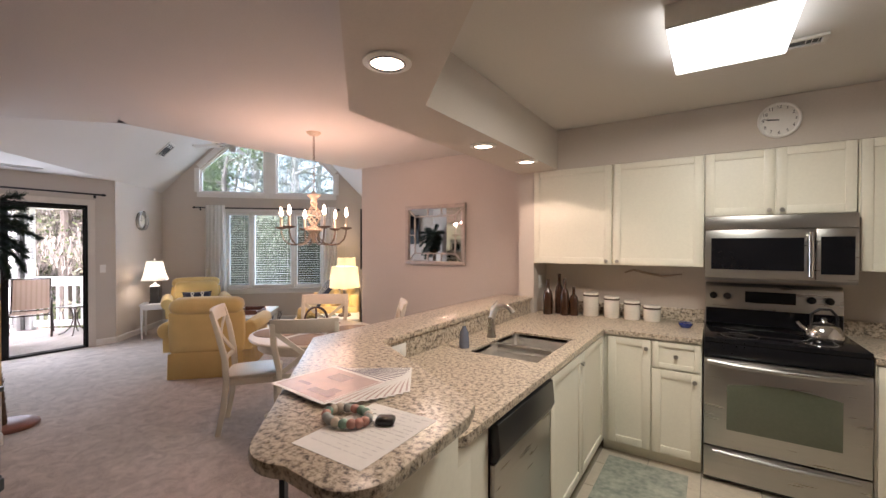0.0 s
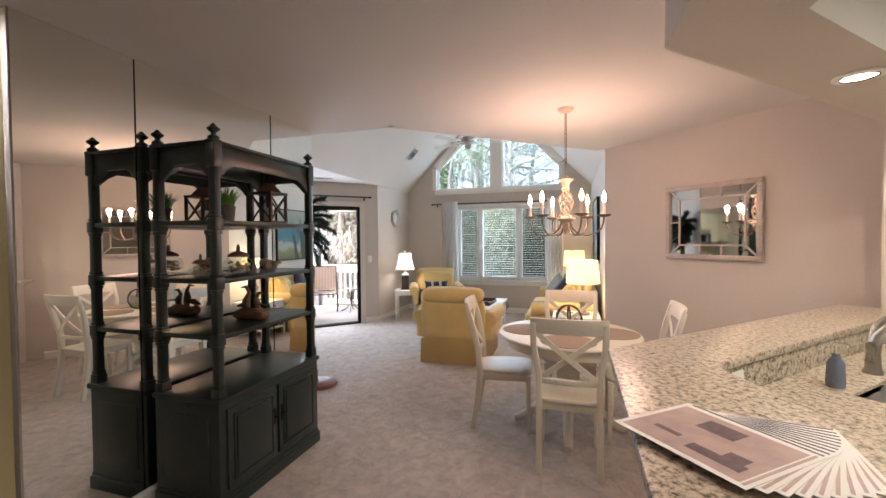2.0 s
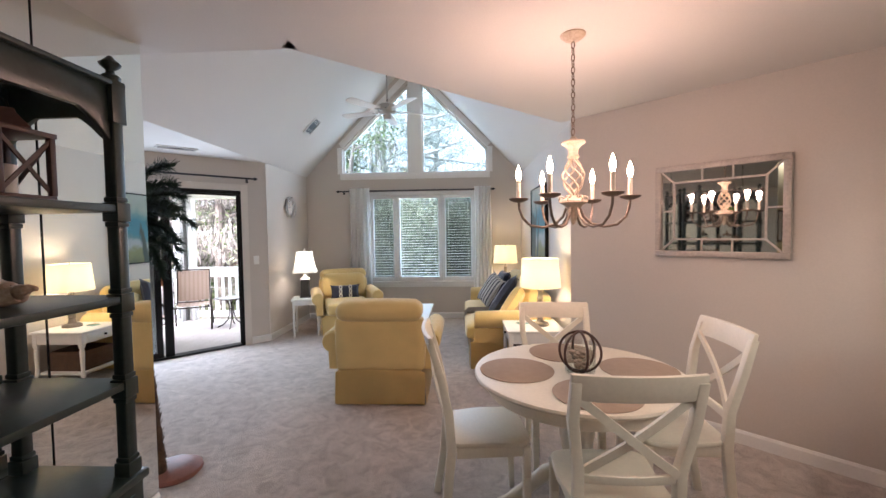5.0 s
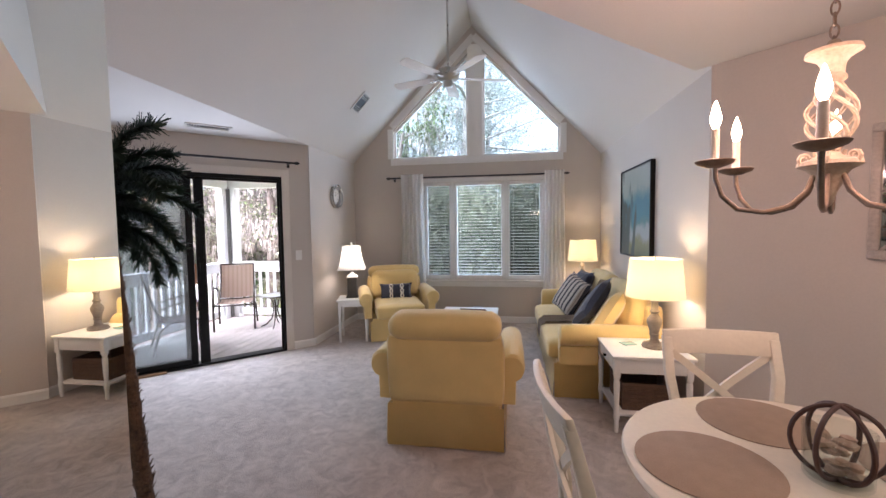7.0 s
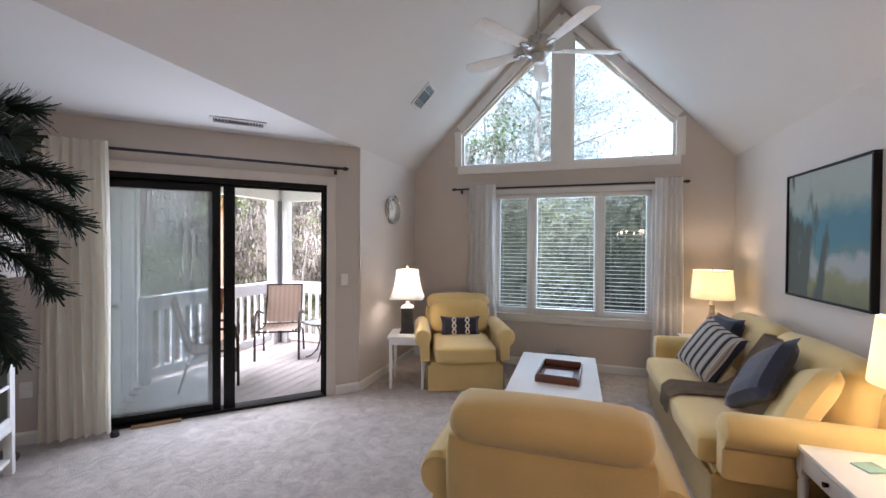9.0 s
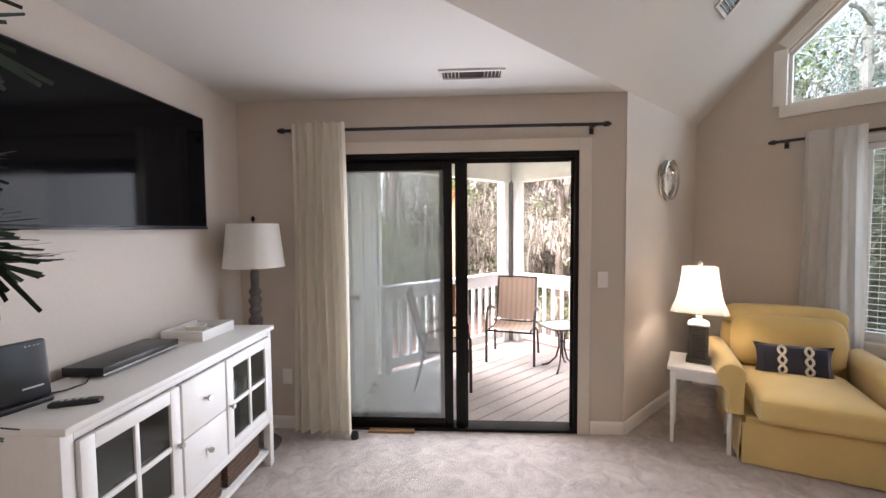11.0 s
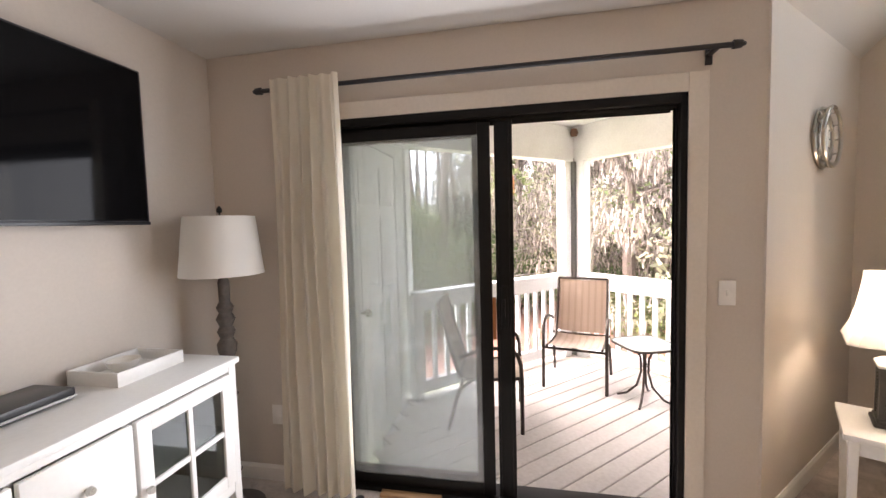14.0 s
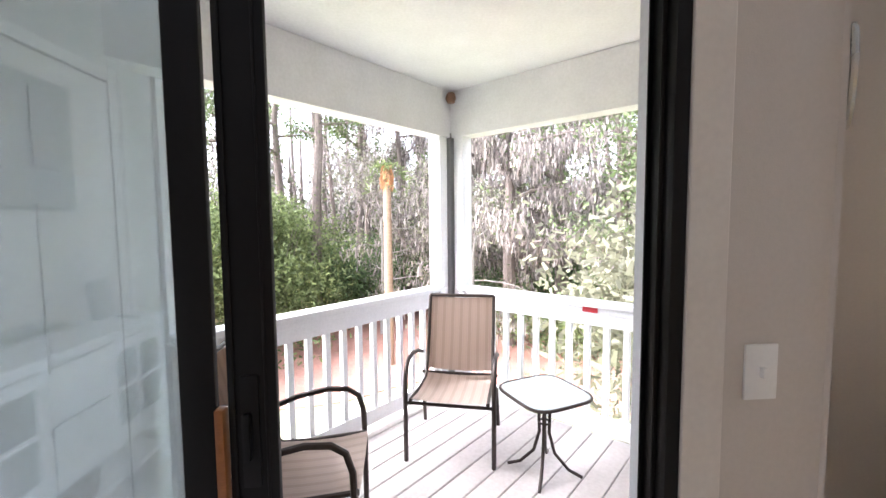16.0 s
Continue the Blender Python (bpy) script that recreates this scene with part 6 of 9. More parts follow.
def rolled_arm(bm, x, k, y0, y1, z_top, r, low=0.05):
    """A sofa arm: a flat inner board with a roll on its outer top; k is the outer side."""
    n = 20
    prof = [(x - k * 0.035, low), (x - k * 0.035, z_top - r)]
    c = (x + k * 0.035, z_top - r)
    for i in range(n + 1):
        a = math.pi - (math.pi * 1.42) * i / n
        prof.append((c[0] + k * r * math.cos(a) * 0.98, c[1] + r * math.sin(a)))
    prof += [(x + k * 0.065, z_top - 2.05 * r), (x + k * 0.06, low)]
    ys = [y0, y0 + 0.02, (y0 + y1) / 2, y1 - 0.03, y1 - 0.01, y1]
    sc = [0.93, 1.0, 1.02, 1.0, 0.96, 0.86]
    cz = z_top * 0.6
    rings = [[bm.verts.new((x + (px - x) * s, y, cz + (pz - cz) * (s if pz > 0.1 else 1))) for px, pz in prof] for y, s in zip(ys, sc)]
    m = len(prof)
    for q, s in zip(rings, rings[1:]):
        for i in range(m):
            bm.faces.new((q[i], q[(i + 1) % m], s[(i + 1) % m], s[i]))
    bm.faces.new(rings[0][::-1])
    bm.faces.new(rings[-1])


def armchair():
    """A skirted club chair that faces +y; origin under the middle of its footprint."""
    a = thing("armchair", pose(0, 0, 0), "yellow cotton skirted club armchair with rolled arms", "armchair", "yellow armchairs")
    W, Y0, Y1 = 0.385, -0.44, 0.44
    bm = bmesh.new()
    cushion(bm, -W + 0.02, W - 0.02, Y0 + 0.02, Y1 - 0.02, 0.03, 0.30, 0.02, n=4)
    part("base", bm, M_YELLOW, a)
    for a0, a1, q, top, axis, k in ((-W, W, Y0, 0.29, "y", -1), (-W, W, Y1, 0.27, "y", 1), (Y0, Y1, -W, 0.28, "x", -1), (Y0, Y1, W, 0.28, "x", 1)):
        bm = bmesh.new()
        skirt_panel(bm, a0, a1, q, 0.012, top, axis, k)
        bmesh.ops.solidify(bm, geom=bm.faces[:], thickness=0.006)
        part("skirt_panel", bm, M_SKIRT, a)
    bm = bmesh.new()
    cushion(bm, -W + 0.075, W - 0.075, -0.24, Y1 + 0.06, 0.29, 0.46, 0.045, 0.02, 0.006, n=10)
    sc = part("seat_cushion", bm, M_YELLOW, a)
    for z in (0.325, 0.435):
        bm = bmesh.new()
        x1, y0, y1 = W - 0.078, -0.22, Y1 + 0.052
        tube(bm, [(-x1, y0, z), (-x1, y1 - 0.04, z), (-x1 + 0.012, y1 - 0.012, z), (-x1 + 0.04, y1, z), (x1 - 0.04, y1, z), (x1 - 0.012, y1 - 0.012, z), (x1, y1 - 0.04, z), (x1, y0, z)], 0.005, 6)
        part("piping", bm, M_YELLOW, sc)
    bm = bmesh.new()
    tilt = Matrix.Translation((0, Y0 + 0.02, 0.28)) @ Matrix.Rotation(radians(5), 4, "X")
    cushion(bm, -W + 0.005, W - 0.005, 0.0, 0.12, 0.0, 0.47, 0.03, 0.0, 0.012, n=8, m=tilt)
    part("backrest", bm, M_YELLOW, a)
    bm = bmesh.new()
    tilt = Matrix.Translation((0, Y0 + 0.02, 0.42)) @ Matrix.Rotation(radians(7), 4, "X")
    cushion(bm, -W + 0.012, W - 0.012, -0.035, 0.20, 0.30, 0.465, 0.08, 0.015, 0.0, n=10, m=tilt)
    part("top_roll", bm, M_YELLOW, a)
    bm = bmesh.new()
    cushion(bm, -W + 0.07, W - 0.07, 0.10, 0.26, 0.02, 0.40, 0.07, 0.0, 0.03, n=10, m=tilt)
    part("back_cushion", bm, M_YELLOW, a)
    for k in (-1, 1):
        bm = bmesh.new()
        rolled_arm(bm, k * (W + 0.015), k, Y0 + 0.06, Y1 - 0.04, 0.625, 0.088, 0.29)
        part("arm", bm, M_YELLOW, a)
    return a


chair_a = armchair()
chair_a.matrix_world = at(-1.69, 5.375, 0, 0)
chair_b = copy_thing(chair_a, at(-2.80, 7.78, 0, 202))


def pillow(bm, w, h, t, n=10):
    """A soft square pillow in the x-z plane."""
    grid = {}
    for sgn in (1, -1):
        for i in range(n + 1):
            for j in range(n + 1):
                u, v = 2 * i / n - 1, 2 * j / n - 1
                if sgn == -1 and (abs(u) == 1 or abs(v) == 1):
                    grid[(sgn, i, j)] = grid[(1, i, j)]
                    continue
                pin = 1 - 0.10 * (1 - abs(u) ** 2.5) * (abs(v) ** 3) - 0.0
                pin2 = 1 - 0.10 * (1 - abs(v) ** 2.5) * (abs(u) ** 3)
                d = t / 2 * ((1 - u ** 4) * (1 - v ** 4)) ** 0.5
                grid[(sgn, i, j)] = bm.verts.new((u * w / 2 * pin2, sgn * d, v * h / 2 * pin))
        for i in range(n):
            for j in range(n):
                f = [grid[(sgn, i, j)], grid[(sgn, i + 1, j)], grid[(sgn, i + 1, j + 1)], grid[(sgn, i, j + 1)]]
                bm.faces.new(f if sgn == -1 else f[::-1])


M_STRIPE = material("striped_cloth", (0.42, 0.38, 0.34), rough=0.95, var=0.05, fine=250, bump=0.2, bump_scale=300)


def striped(mt, axis, scale, dark, light):
    nt = mt.node_tree
    p = nt.nodes["Principled BSDF"]
    tc = nt.nodes.new("ShaderNodeTexCoord")
    w = nt.nodes.new("ShaderNodeTexWave")
    w.bands_direction = axis
    w.inputs["Scale"].default_value, w.inputs["Distortion"].default_value = scale, 0.3
    w.inputs["Detail"].default_value = 1
    r = nt.nodes.new("ShaderNodeValToRGB")
    r.color_ramp.interpolation = "CONSTANT"
    els = r.color_ramp.elements
    els[0].position, els[0].color = 0.0, (*dark, 1)
    els[1].position, els[1].color = 0.28, (*light, 1)
    for pos, col in ((0.62, tuple(0.5 * (a + b) for a, b in zip(dark, light))), (0.80, light)):
        e = els.new(pos)
        e.color = (*col, 1)
    nt.links.new(tc.outputs["Object"], w.inputs["Vector"])
    nt.links.new(w.outputs["Fac"], r.inputs[0])
    nt.links.new(r.outputs[0], p.inputs["Base Color"])
    return mt


striped(M_STRIPE, "X", 4.2, (0.025, 0.025, 0.035), (0.46, 0.42, 0.37))


def sofa():
    """A three-seat sofa that faces +y."""
    s = thing("sofa", at(-0.455, 6.80, 0, 90), "yellow cotton skirted sofa with rolled arms and loose cushions", "sofa")
    W, Y0, Y1 = 0.93, -0.44, 0.44
    bm = bmesh.new()
    cushion(bm, -W + 0.02, W - 0.02, Y0 + 0.02, Y1 - 0.02, 0.03, 0.30, 0.02, n=4)
    part("base", bm, M_YELLOW, s)
    for a0, a1, q, top, axis, k in ((-W - 0.03, W + 0.03, Y1, 0.28, "y", 1), (-W - 0.03, W + 0.03, Y0, 0.28, "y", -1), (Y0, Y1, -W - 0.03, 0.30, "x", -1), (Y0, Y1, W + 0.03, 0.30, "x", 1)):
        bm = bmesh.new()
        skirt_panel(bm, a0, a1, q, 0.012, top, axis, k)
        bmesh.ops.solidify(bm, geom=bm.faces[:], thickness=0.006)
        part("skirt_panel", bm, M_YELLOW, s)
    n = 2
    w = 2 * (W - 0.075) / n
    for i in range(n):
        x = -W + 0.075 + i * w
        bm = bmesh.new()
        cushion(bm, x + 0.004, x + w - 0.004, -0.20, Y1 + 0.05, 0.29, 0.455, 0.05, 0.022, 0.004, n=10)
        part("seat_cushion", bm, M_YELLOW, s)
        bm = bmesh.new()
        tilt = Matrix.Translation((0, Y0 + 0.14, 0.44)) @ Matrix.Rotation(radians(10), 4, "X")
        cushion(bm, x + 0.006, x + w - 0.006, 0.0, 0.20, 0.0, 0.46, 0.085, 0.02, 0.03, n=10, m=tilt)
        part("back_cushion", bm, M_YELLOW, s)
    bm = bmesh.new()
    cushion(bm, -W, W, Y0, Y0 + 0.16, 0.28, 0.80, 0.06, 0.0, 0.01, n=8)
    part("backrest", bm, M_YELLOW, s)
    for k in (-1, 1):
        bm = bmesh.new()
        rolled_arm(bm, k * (W - 0.02), k, Y0 + 0.04, Y1 - 0.04, 0.63, 0.09, 0.29)
        part("arm", bm, M_YELLOW, s)


sofa()


def loose_pillow(name, mat, m, w, h, t, label, group=""):
    bm = bmesh.new()
    pillow(bm, w, h, t)
    return solo(name, bm, mat, m, label, "pillow", group)


loose_pillow("throw_pillow", M_NAVY, at(-0.50, 6.36, 0.70, 78) @ pose(0, 0, 0, 34, 0, 0) @ pose(0, 0, 0, 0, 38, 0), 0.46, 0.46, 0.14, "navy cotton throw pillow leaning on the sofa")
loose_pillow("throw_pillow", M_STRIPE, at(-0.58, 7.06, 0.675, 112) @ pose(0, 0, 0, 30, 0, 0) @ pose(0, 0, 0, 0, -14, 0), 0.50, 0.46, 0.15, "grey and black striped throw pillow leaning on the sofa")
loose_pillow("throw_pillow", M_NAVY, at(-0.42, 7.34, 0.72, 100) @ pose(0, 0, 0, 20, 0, 0), 0.42, 0.42, 0.13, "dark navy throw pillow behind a striped one")
loose_pillow("throw_pillow", M_YELLOW, at(-0.42, 6.08, 0.65, 70) @ pose(0, 0, 0, 30, 0, 0) @ pose(0, 0, 0, 0, 20, 0), 0.48, 0.46, 0.16, "yellow throw pillow in the sofa's corner")

# lumbar pillow with white knots on the far chair
lp = thing("lumbar_pillow", at(-2.80, 7.78, 0, 202) @ pose(0.0, -0.10, 0.555, 14, 0, 0), "navy lumbar pillow with two white knotted rope bands", "pillow")
bm = bmesh.new()
pillow(bm, 0.46, 0.23, 0.13)
part("cover", bm, M_NAVY, lp)
for x in (-0.075, 0.075):
    bm = bmesh.new()
    for k in (-1, 1):
        pts = []
        for i in range(17):
            s = i / 16
            z = -0.10 + 0.20 * s
            pts.append((x + k * 0.020 * math.sin(s * math.pi * 3), 0.062 * math.sqrt(max(0.02, 1 - (z / 0.115) ** 4)) + 0.006 + k * 0.003 * math.cos(s * math.pi * 3), z))
        tube(bm, pts, 0.0085, 6)
    part("knot", bm, M_WHITECLOTH, lp, "white rope knot")

M_THROW = material("brown_throw", (0.26, 0.18, 0.11), rough=0.95, var=0.1, scale=14, fine=200, bump=0.4, bump_scale=220)
bm = bmesh.new()
rows = []
path = [(-0.26, 0.86), (-0.33, 0.87), (-0.42, 0.72), (-0.50, 0.55), (-0.58, 0.487), (-0.75, 0.478), (-0.90, 0.47), (-0.955, 0.42), (-0.965, 0.30)]
for i in range(9):
    s = i / 8
    rows.append([bm.verts.new(ud(uu, 6.66 + 0.26 * (s - 0.5) - 0.10 * (uu + 0.5) + 0.01 * math.sin(9 * uu + 4 * s), zz + 0.012 + 0.008 * math.sin(s * 14))) for uu, zz in path])
for q, s2 in zip(rows, rows[1:]):
    for i in range(len(path) - 1):
        bm.faces.new((q[i], q[i + 1], s2[i + 1], s2[i]))
bmesh.ops.solidify(bm, geom=bm.faces[:], thickness=0.01)
solo("throw_blanket", bm, M_THROW, pose(0, 0, 0), "brown knitted throw draped over the sofa", "blanket")


def turned_leg_table(m, w, d, h, shelf, label, category, group=""):
    t = thing("end_table", m, label, category, group)
    bm = boxed(-w / 2, w / 2, -d / 2, d / 2, h - 0.024, h)
    part("tabletop", bm, M_WHITEWOOD, t, soft=0.005)
    a, b = w / 2 - 0.035, d / 2 - 0.035
    bm = bmesh.new()
    box(bm, -a, a, -b - 0.012, -b + 0.006, h - 0.125, h - 0.025)
    box(bm, -a, a, b - 0.006, b + 0.012, h - 0.125, h - 0.025)
    box(bm, -a - 0.012, -a + 0.006, -b, b, h - 0.125, h - 0.025)
    box(bm, a - 0.006, a + 0.012, -b, b, h - 0.125, h - 0.025)
    part("apron", bm, M_WHITEWOOD, t, soft=0.003)
    dr = part("drawer", boxed(-a - 0.018, -a - 0.011, -b + 0.05, b - 0.05, h - 0.11, h - 0.04), M_WHITEWOOD, t, soft=0.003)
    bm = bmesh.new()
    cyl(bm, (-a - 0.018, 0, h - 0.075), (-a - 0.036, 0, h - 0.075), 0.008, 0.012, 12)
    part("knob", bm, M_BRONZE, dr, "dark round knob")
    for x in (-a, a):
        for y in (-b, b):
            bm = bmesh.new()
            box(bm, x - 0.021, x + 0.021, y - 0.021, y + 0.021, h - 0.15, h - 0.024)
            soften(bm, 0.003)
            lathe(bm, [(0.0, 0.0), (0.013, 0.0), (0.016, 0.06), (0.014, 0.08), (0.021, 0.10), (0.021, 0.15), (0.015, 0.165), (0.019, 0.25), (0.022, h - 0.19), (0.016, h - 0.175), (0.022, h - 0.16), (0.02, h - 0.148)], x, y, 14)
            part("leg", bm, M_WHITEWOOD, t)
    if shelf:
        part("shelf", boxed(-a, a, -b, b, 0.115, 0.135), M_WHITEWOOD, t, soft=0.003)
    return t


ET = at(-0.295, 5.55, 0, 0)
turned_leg_table(ET, 0.54, 0.55, 0.55, True, "white wooden end table with a drawer and lower shelf", "end table")
M_WICKER = material("brown_wicker", (0.11, 0.062, 0.038), rough=0.7, var=0.2, scale=30, fine=160, bump=0.6, bump_scale=120)


def basket(m, w, d, h, label):
    b = thing("wicker_basket", m, label, "basket", "wicker baskets")
    z, k = 0.0, 0
    bm = bmesh.new()
    t = 0.012
    while z < h - 0.004:
        o = 0.003 * (k % 2)
        for x0, x1, y0, y1 in ((-w / 2 - o, w / 2 + o, -d / 2 - o, -d / 2 + t), (-w / 2 - o, w / 2 + o, d / 2 - t, d / 2 + o), (-w / 2 - o, -w / 2 + t, -d / 2 + t, d / 2 - t), (w / 2 - t, w / 2 + o, -d / 2 + t, d / 2 - t)):
            box(bm, x0, x1, y0, y1, z, z + 0.0125)
        z += 0.0145
        k += 1
    box(bm, -w / 2 + t, w / 2 - t, -d / 2 + t, d / 2 - t, 0, 0.01)
    part("weave", bm, M_WICKER, b, smooth=False)
    bm = bmesh.new()
    tube(bm, [(-w / 2, -d / 2, h), (w / 2, -d / 2, h), (w / 2, d / 2, h), (-w / 2, d / 2, h)], 0.010, 8, closed=True)
    part("rim", bm, M_WICKER, b)
    return b


basket(at(-0.295, 5.55, 0.136), 0.36, 0.36, 0.19, "brown wicker basket on the end table's shelf")

M_LAMPSHADE = thin_cloth("lit_linen_shade", (0.80, 0.73, 0.50), 0.20)
M_SHADEWHITE = thin_cloth("white_linen_shade", (0.82, 0.80, 0.75), 0.28)
M_TURNED = material("weathered_turned_wood", (0.34, 0.28, 0.22), rough=0.7, scale=12, fine=80, bump=0.15, color2=(0.20, 0.16, 0.13))
M_LAMPBULB = glow("soft_bulb", (1.0, 0.82, 0.58), 12.0)


def round_lamp(m, power, base_h, sh0, sh1, r0, r1, label):
    """A turned table lamp with a drum shade."""
    l = thing("table_lamp", m, label, "table lamp", "turned table lamps")
    bm = bmesh.new()
    k = base_h / 0.40
    pr = [(0.0, 0), (0.082, 0), (0.085, 0.012), (0.075, 0.03), (0.04, 0.04), (0.03, 0.055), (0.028, 0.09), (0.036, 0.10), (0.030, 0.112), (0.036, 0.14), (0.052, 0.19), (0.050, 0.215), (0.030, 0.245), (0.024, 0.26), (0.034, 0.275), (0.024, 0.29), (0.022, 0.34), (0.032, 0.355), (0.018, 0.38), (0.012, 0.40), (0, 0.40)]
    lathe(bm, [(r, z * k) for r, z in pr], n=24)
    part("base", bm, M_TURNED, l)
    bm = bmesh.new()
    lathe(bm, [(r0, sh0), (r0 + 0.002, sh0), (r1 + 0.002, sh1), (r1, sh1)], n=36, caps=False)
    part("shade", bm, M_LAMPSHADE, l, "cream drum shade")
    bm = bmesh.new()
    cyl(bm, (0, 0, base_h * 0.98), (0, 0, sh1 + 0.012), 0.004, n=6)
    for a in range(3):
        q = radians(120 * a)
        cyl(bm, (0, 0, sh1 - 0.012), (r1 * math.cos(q), r1 * math.sin(q), sh1 - 0.004), 0.002, n=5)
    part("harp", bm, M_BRONZE, l)
    bm = bmesh.new()
    t = bmesh.ops.create_uvsphere(bm, u_segments=12, v_segments=8, radius=0.028)
    bmesh.ops.translate(bm, verts=bm.verts[:], vec=(0, 0, sh0 + 0.06))
    part("bulb", bm, M_LAMPBULB, l, "lit bulb")
    p = m @ Vector((0.0, 0.0, sh0 + 0.12))
    lamp("table_lamp_light", "POINT", power, (1.0, 0.80, 0.55), pose(p.x, p.y, p.z), 0.05)


round_lamp(at(-0.215, 5.535, 0.55), 16, 0.39, 0.378, 0.655, 0.196, 0.170, "turned wooden lamp with a lit cream shade, on an end table")
turned_leg_table(at(-0.30, 8.12, 0), 0.48, 0.46, 0.55, True, "white wooden end table in the corner behind the sofa", "end table")
round_lamp(at(-0.28, 8.10, 0.55), 12, 0.40, 0.42, 0.70, 0.19, 0.165, "turned wooden lamp with a lit cream shade behind the sofa")
bm = boxed(-0.05, 0.05, -0.04, 0.04, 0, 0.008)
solo("coaster", bm, material("aqua_glass", (0.35, 0.60, 0.55), rough=0.1, var=0.05, coat=0.5), at(-0.38, 5.60, 0.5505, 20), "aqua glass coaster stack on the end table", "coaster", soft=0.002)

# small lamp table beside the far chair
lt_m = at(-3.275, 7.40, 0, 16)
lt = thing("lamp_table", lt_m, "small square white side table beside the yellow armchair", "side table")
part("tabletop", boxed(-0.20, 0.20, -0.20, 0.20, 0.52, 0.545), M_WHITEWOOD, lt, soft=0.003)
bm = bmesh.new()
for x0, x1, y0, y1 in ((-0.17, 0.17, -0.178, -0.16), (-0.17, 0.17, 0.16, 0.178), (-0.178, -0.16, -0.16, 0.16), (0.16, 0.178, -0.16, 0.16)):
    box(bm, x0, x1, y0, y1, 0.455, 0.521)
part("apron", bm, M_WHITEWOOD, lt, soft=0.002)
for x in (-0.165, 0.165):
    for y in (-0.165, 0.165):
        bm = bmesh.new()
        vs = box(bm, x - 0.018, x + 0.018, y - 0.018, y + 0.018, 0.0, 0.521)
        for v in vs[:4]:
            v.co.x, v.co.y = x + (v.co.x - x) * 0.65, y + (v.co.y - y) * 0.65
        part("leg", bm, M_WHITEWOOD, lt, soft=0.003)

M_LOUVRE = material("dark_grey_wood", (0.075, 0.068, 0.06), rough=0.55, var=0.15, scale=14, bump=0.1)


def square_lamp(m, power):
    l = thing("table_lamp", m, "dark louvred square lamp with a lit white bell shade", "table lamp")
    bm = bmesh.new()
    box(bm, -0.075, 0.075, -0.075, 0.075, 0, 0.018)
    box(bm, -0.066, 0.066, -0.066, 0.066, 0.018, 0.034)
    part("foot", bm, M_LOUVRE, l, soft=0.003)
    bm = bmesh.new()
    prism(bm, [(-0.048, -0.048, 0.034), (0.048, -0.048, 0.034), (0.048, 0.048, 0.034), (-0.048, 0.048, 0.034)], (0, 0, 0.23))
    part("core", bm, M_LOUVRE, l)
    for z in range(13):
        zz = 0.045 + z * 0.0165
        for k in range(4):
            bm = bmesh.new()
            box(bm, -0.040, 0.040, -0.005, 0.005, -0.005, 0.005, m=Matrix.Rotation(k * math.pi / 2, 4, "Z") @ Matrix.Translation((0, -0.050, zz)) @ Matrix.Rotation(radians(40), 4, "X"))
            part("louvre", bm, M_LOUVRE, l, smooth=False)
    for x in (-0.05, 0.05):
        for y in (-0.05, 0.05):
            part("post", boxed(x - 0.010, x + 0.010, y - 0.010, y + 0.010, 0.034, 0.265), M_LOUVRE, l, soft=0.002)
    bm = bmesh.new()
    lathe(bm, [(0.0, 0.264), (0.095, 0.264), (0.095, 0.276), (0.06, 0.296), (0.03, 0.305), (0.028, 0.33), (0.0, 0.331)], n=4)
    bmesh.ops.rotate(bm, verts=bm.verts[:], cent=(0, 0, 0), matrix=Matrix.Rotation(radians(45), 3, "Z"))
    part("cap", bm, M_WHITEWOOD, l, "white cap", soft=0.002)
    # bell shade with four flared sides
    bm = bmesh.new()
    prof = [(0.172, 0.372), (0.148, 0.435), (0.130, 0.51), (0.116, 0.60), (0.108, 0.675)]
    rings = []
    for r, z in prof:
        c = 0.03
        pts = [(r, -r + c), (r, r - c), (r - c, r), (-r + c, r), (-r, r - c), (-r, -r + c), (-r + c, -r), (r - c, -r)]
        rings.append([bm.verts.new((x, y, z)) for x, y in pts])
    for q, s in zip(rings, rings[1:]):
        for i in range(8):
            bm.faces.new((q[i], q[(i + 1) % 8], s[(i + 1) % 8], s[i]))
    sh = part("shade", bm, M_SHADEWHITE, l, "white bell shade", angle=20)
    for zi in (0, -1):
        bm = bmesh.new()
        tube(bm, [v for v in [Vector((x, y, prof[zi][1])) for x, y in ((prof[zi][0], -prof[zi][0] + 0.03), (prof[zi][0], prof[zi][0] - 0.03), (prof[zi][0] - 0.03, prof[zi][0]), (-prof[zi][0] + 0.03, prof[zi][0]), (-prof[zi][0], prof[zi][0] - 0.03), (-prof[zi][0], -prof[zi][0] + 0.03), (-prof[zi][0] + 0.03, -prof[zi][0]), (prof[zi][0] - 0.03, -prof[zi][0]))]], 0.003, 5, closed=True)
        part("trim", bm, M_SHADEWHITE, sh)
    bm = bmesh.new()
    cyl(bm, (0, 0, 0.33), (0, 0, 0.69), 0.004, n=6)
    lathe(bm, [(0.0, 0.687), (0.010, 0.69), (0.016, 0.703), (0.012, 0.715), (0.0, 0.723)], n=10)
    for x, y in ((1, 0), (-1, 0), (0, 1), (0, -1)):
        cyl(bm, (0, 0, 0.677), (x * 0.107, y * 0.107, 0.673), 0.002, n=5)
    part("finial", bm, M_WHITEWOOD, l)
    bm = bmesh.new()
    bmesh.ops.create_uvsphere(bm, u_segments=12, v_segments=8, radius=0.028)
    bmesh.ops.translate(bm, verts=bm.verts[:], vec=(0, 0, 0.44))
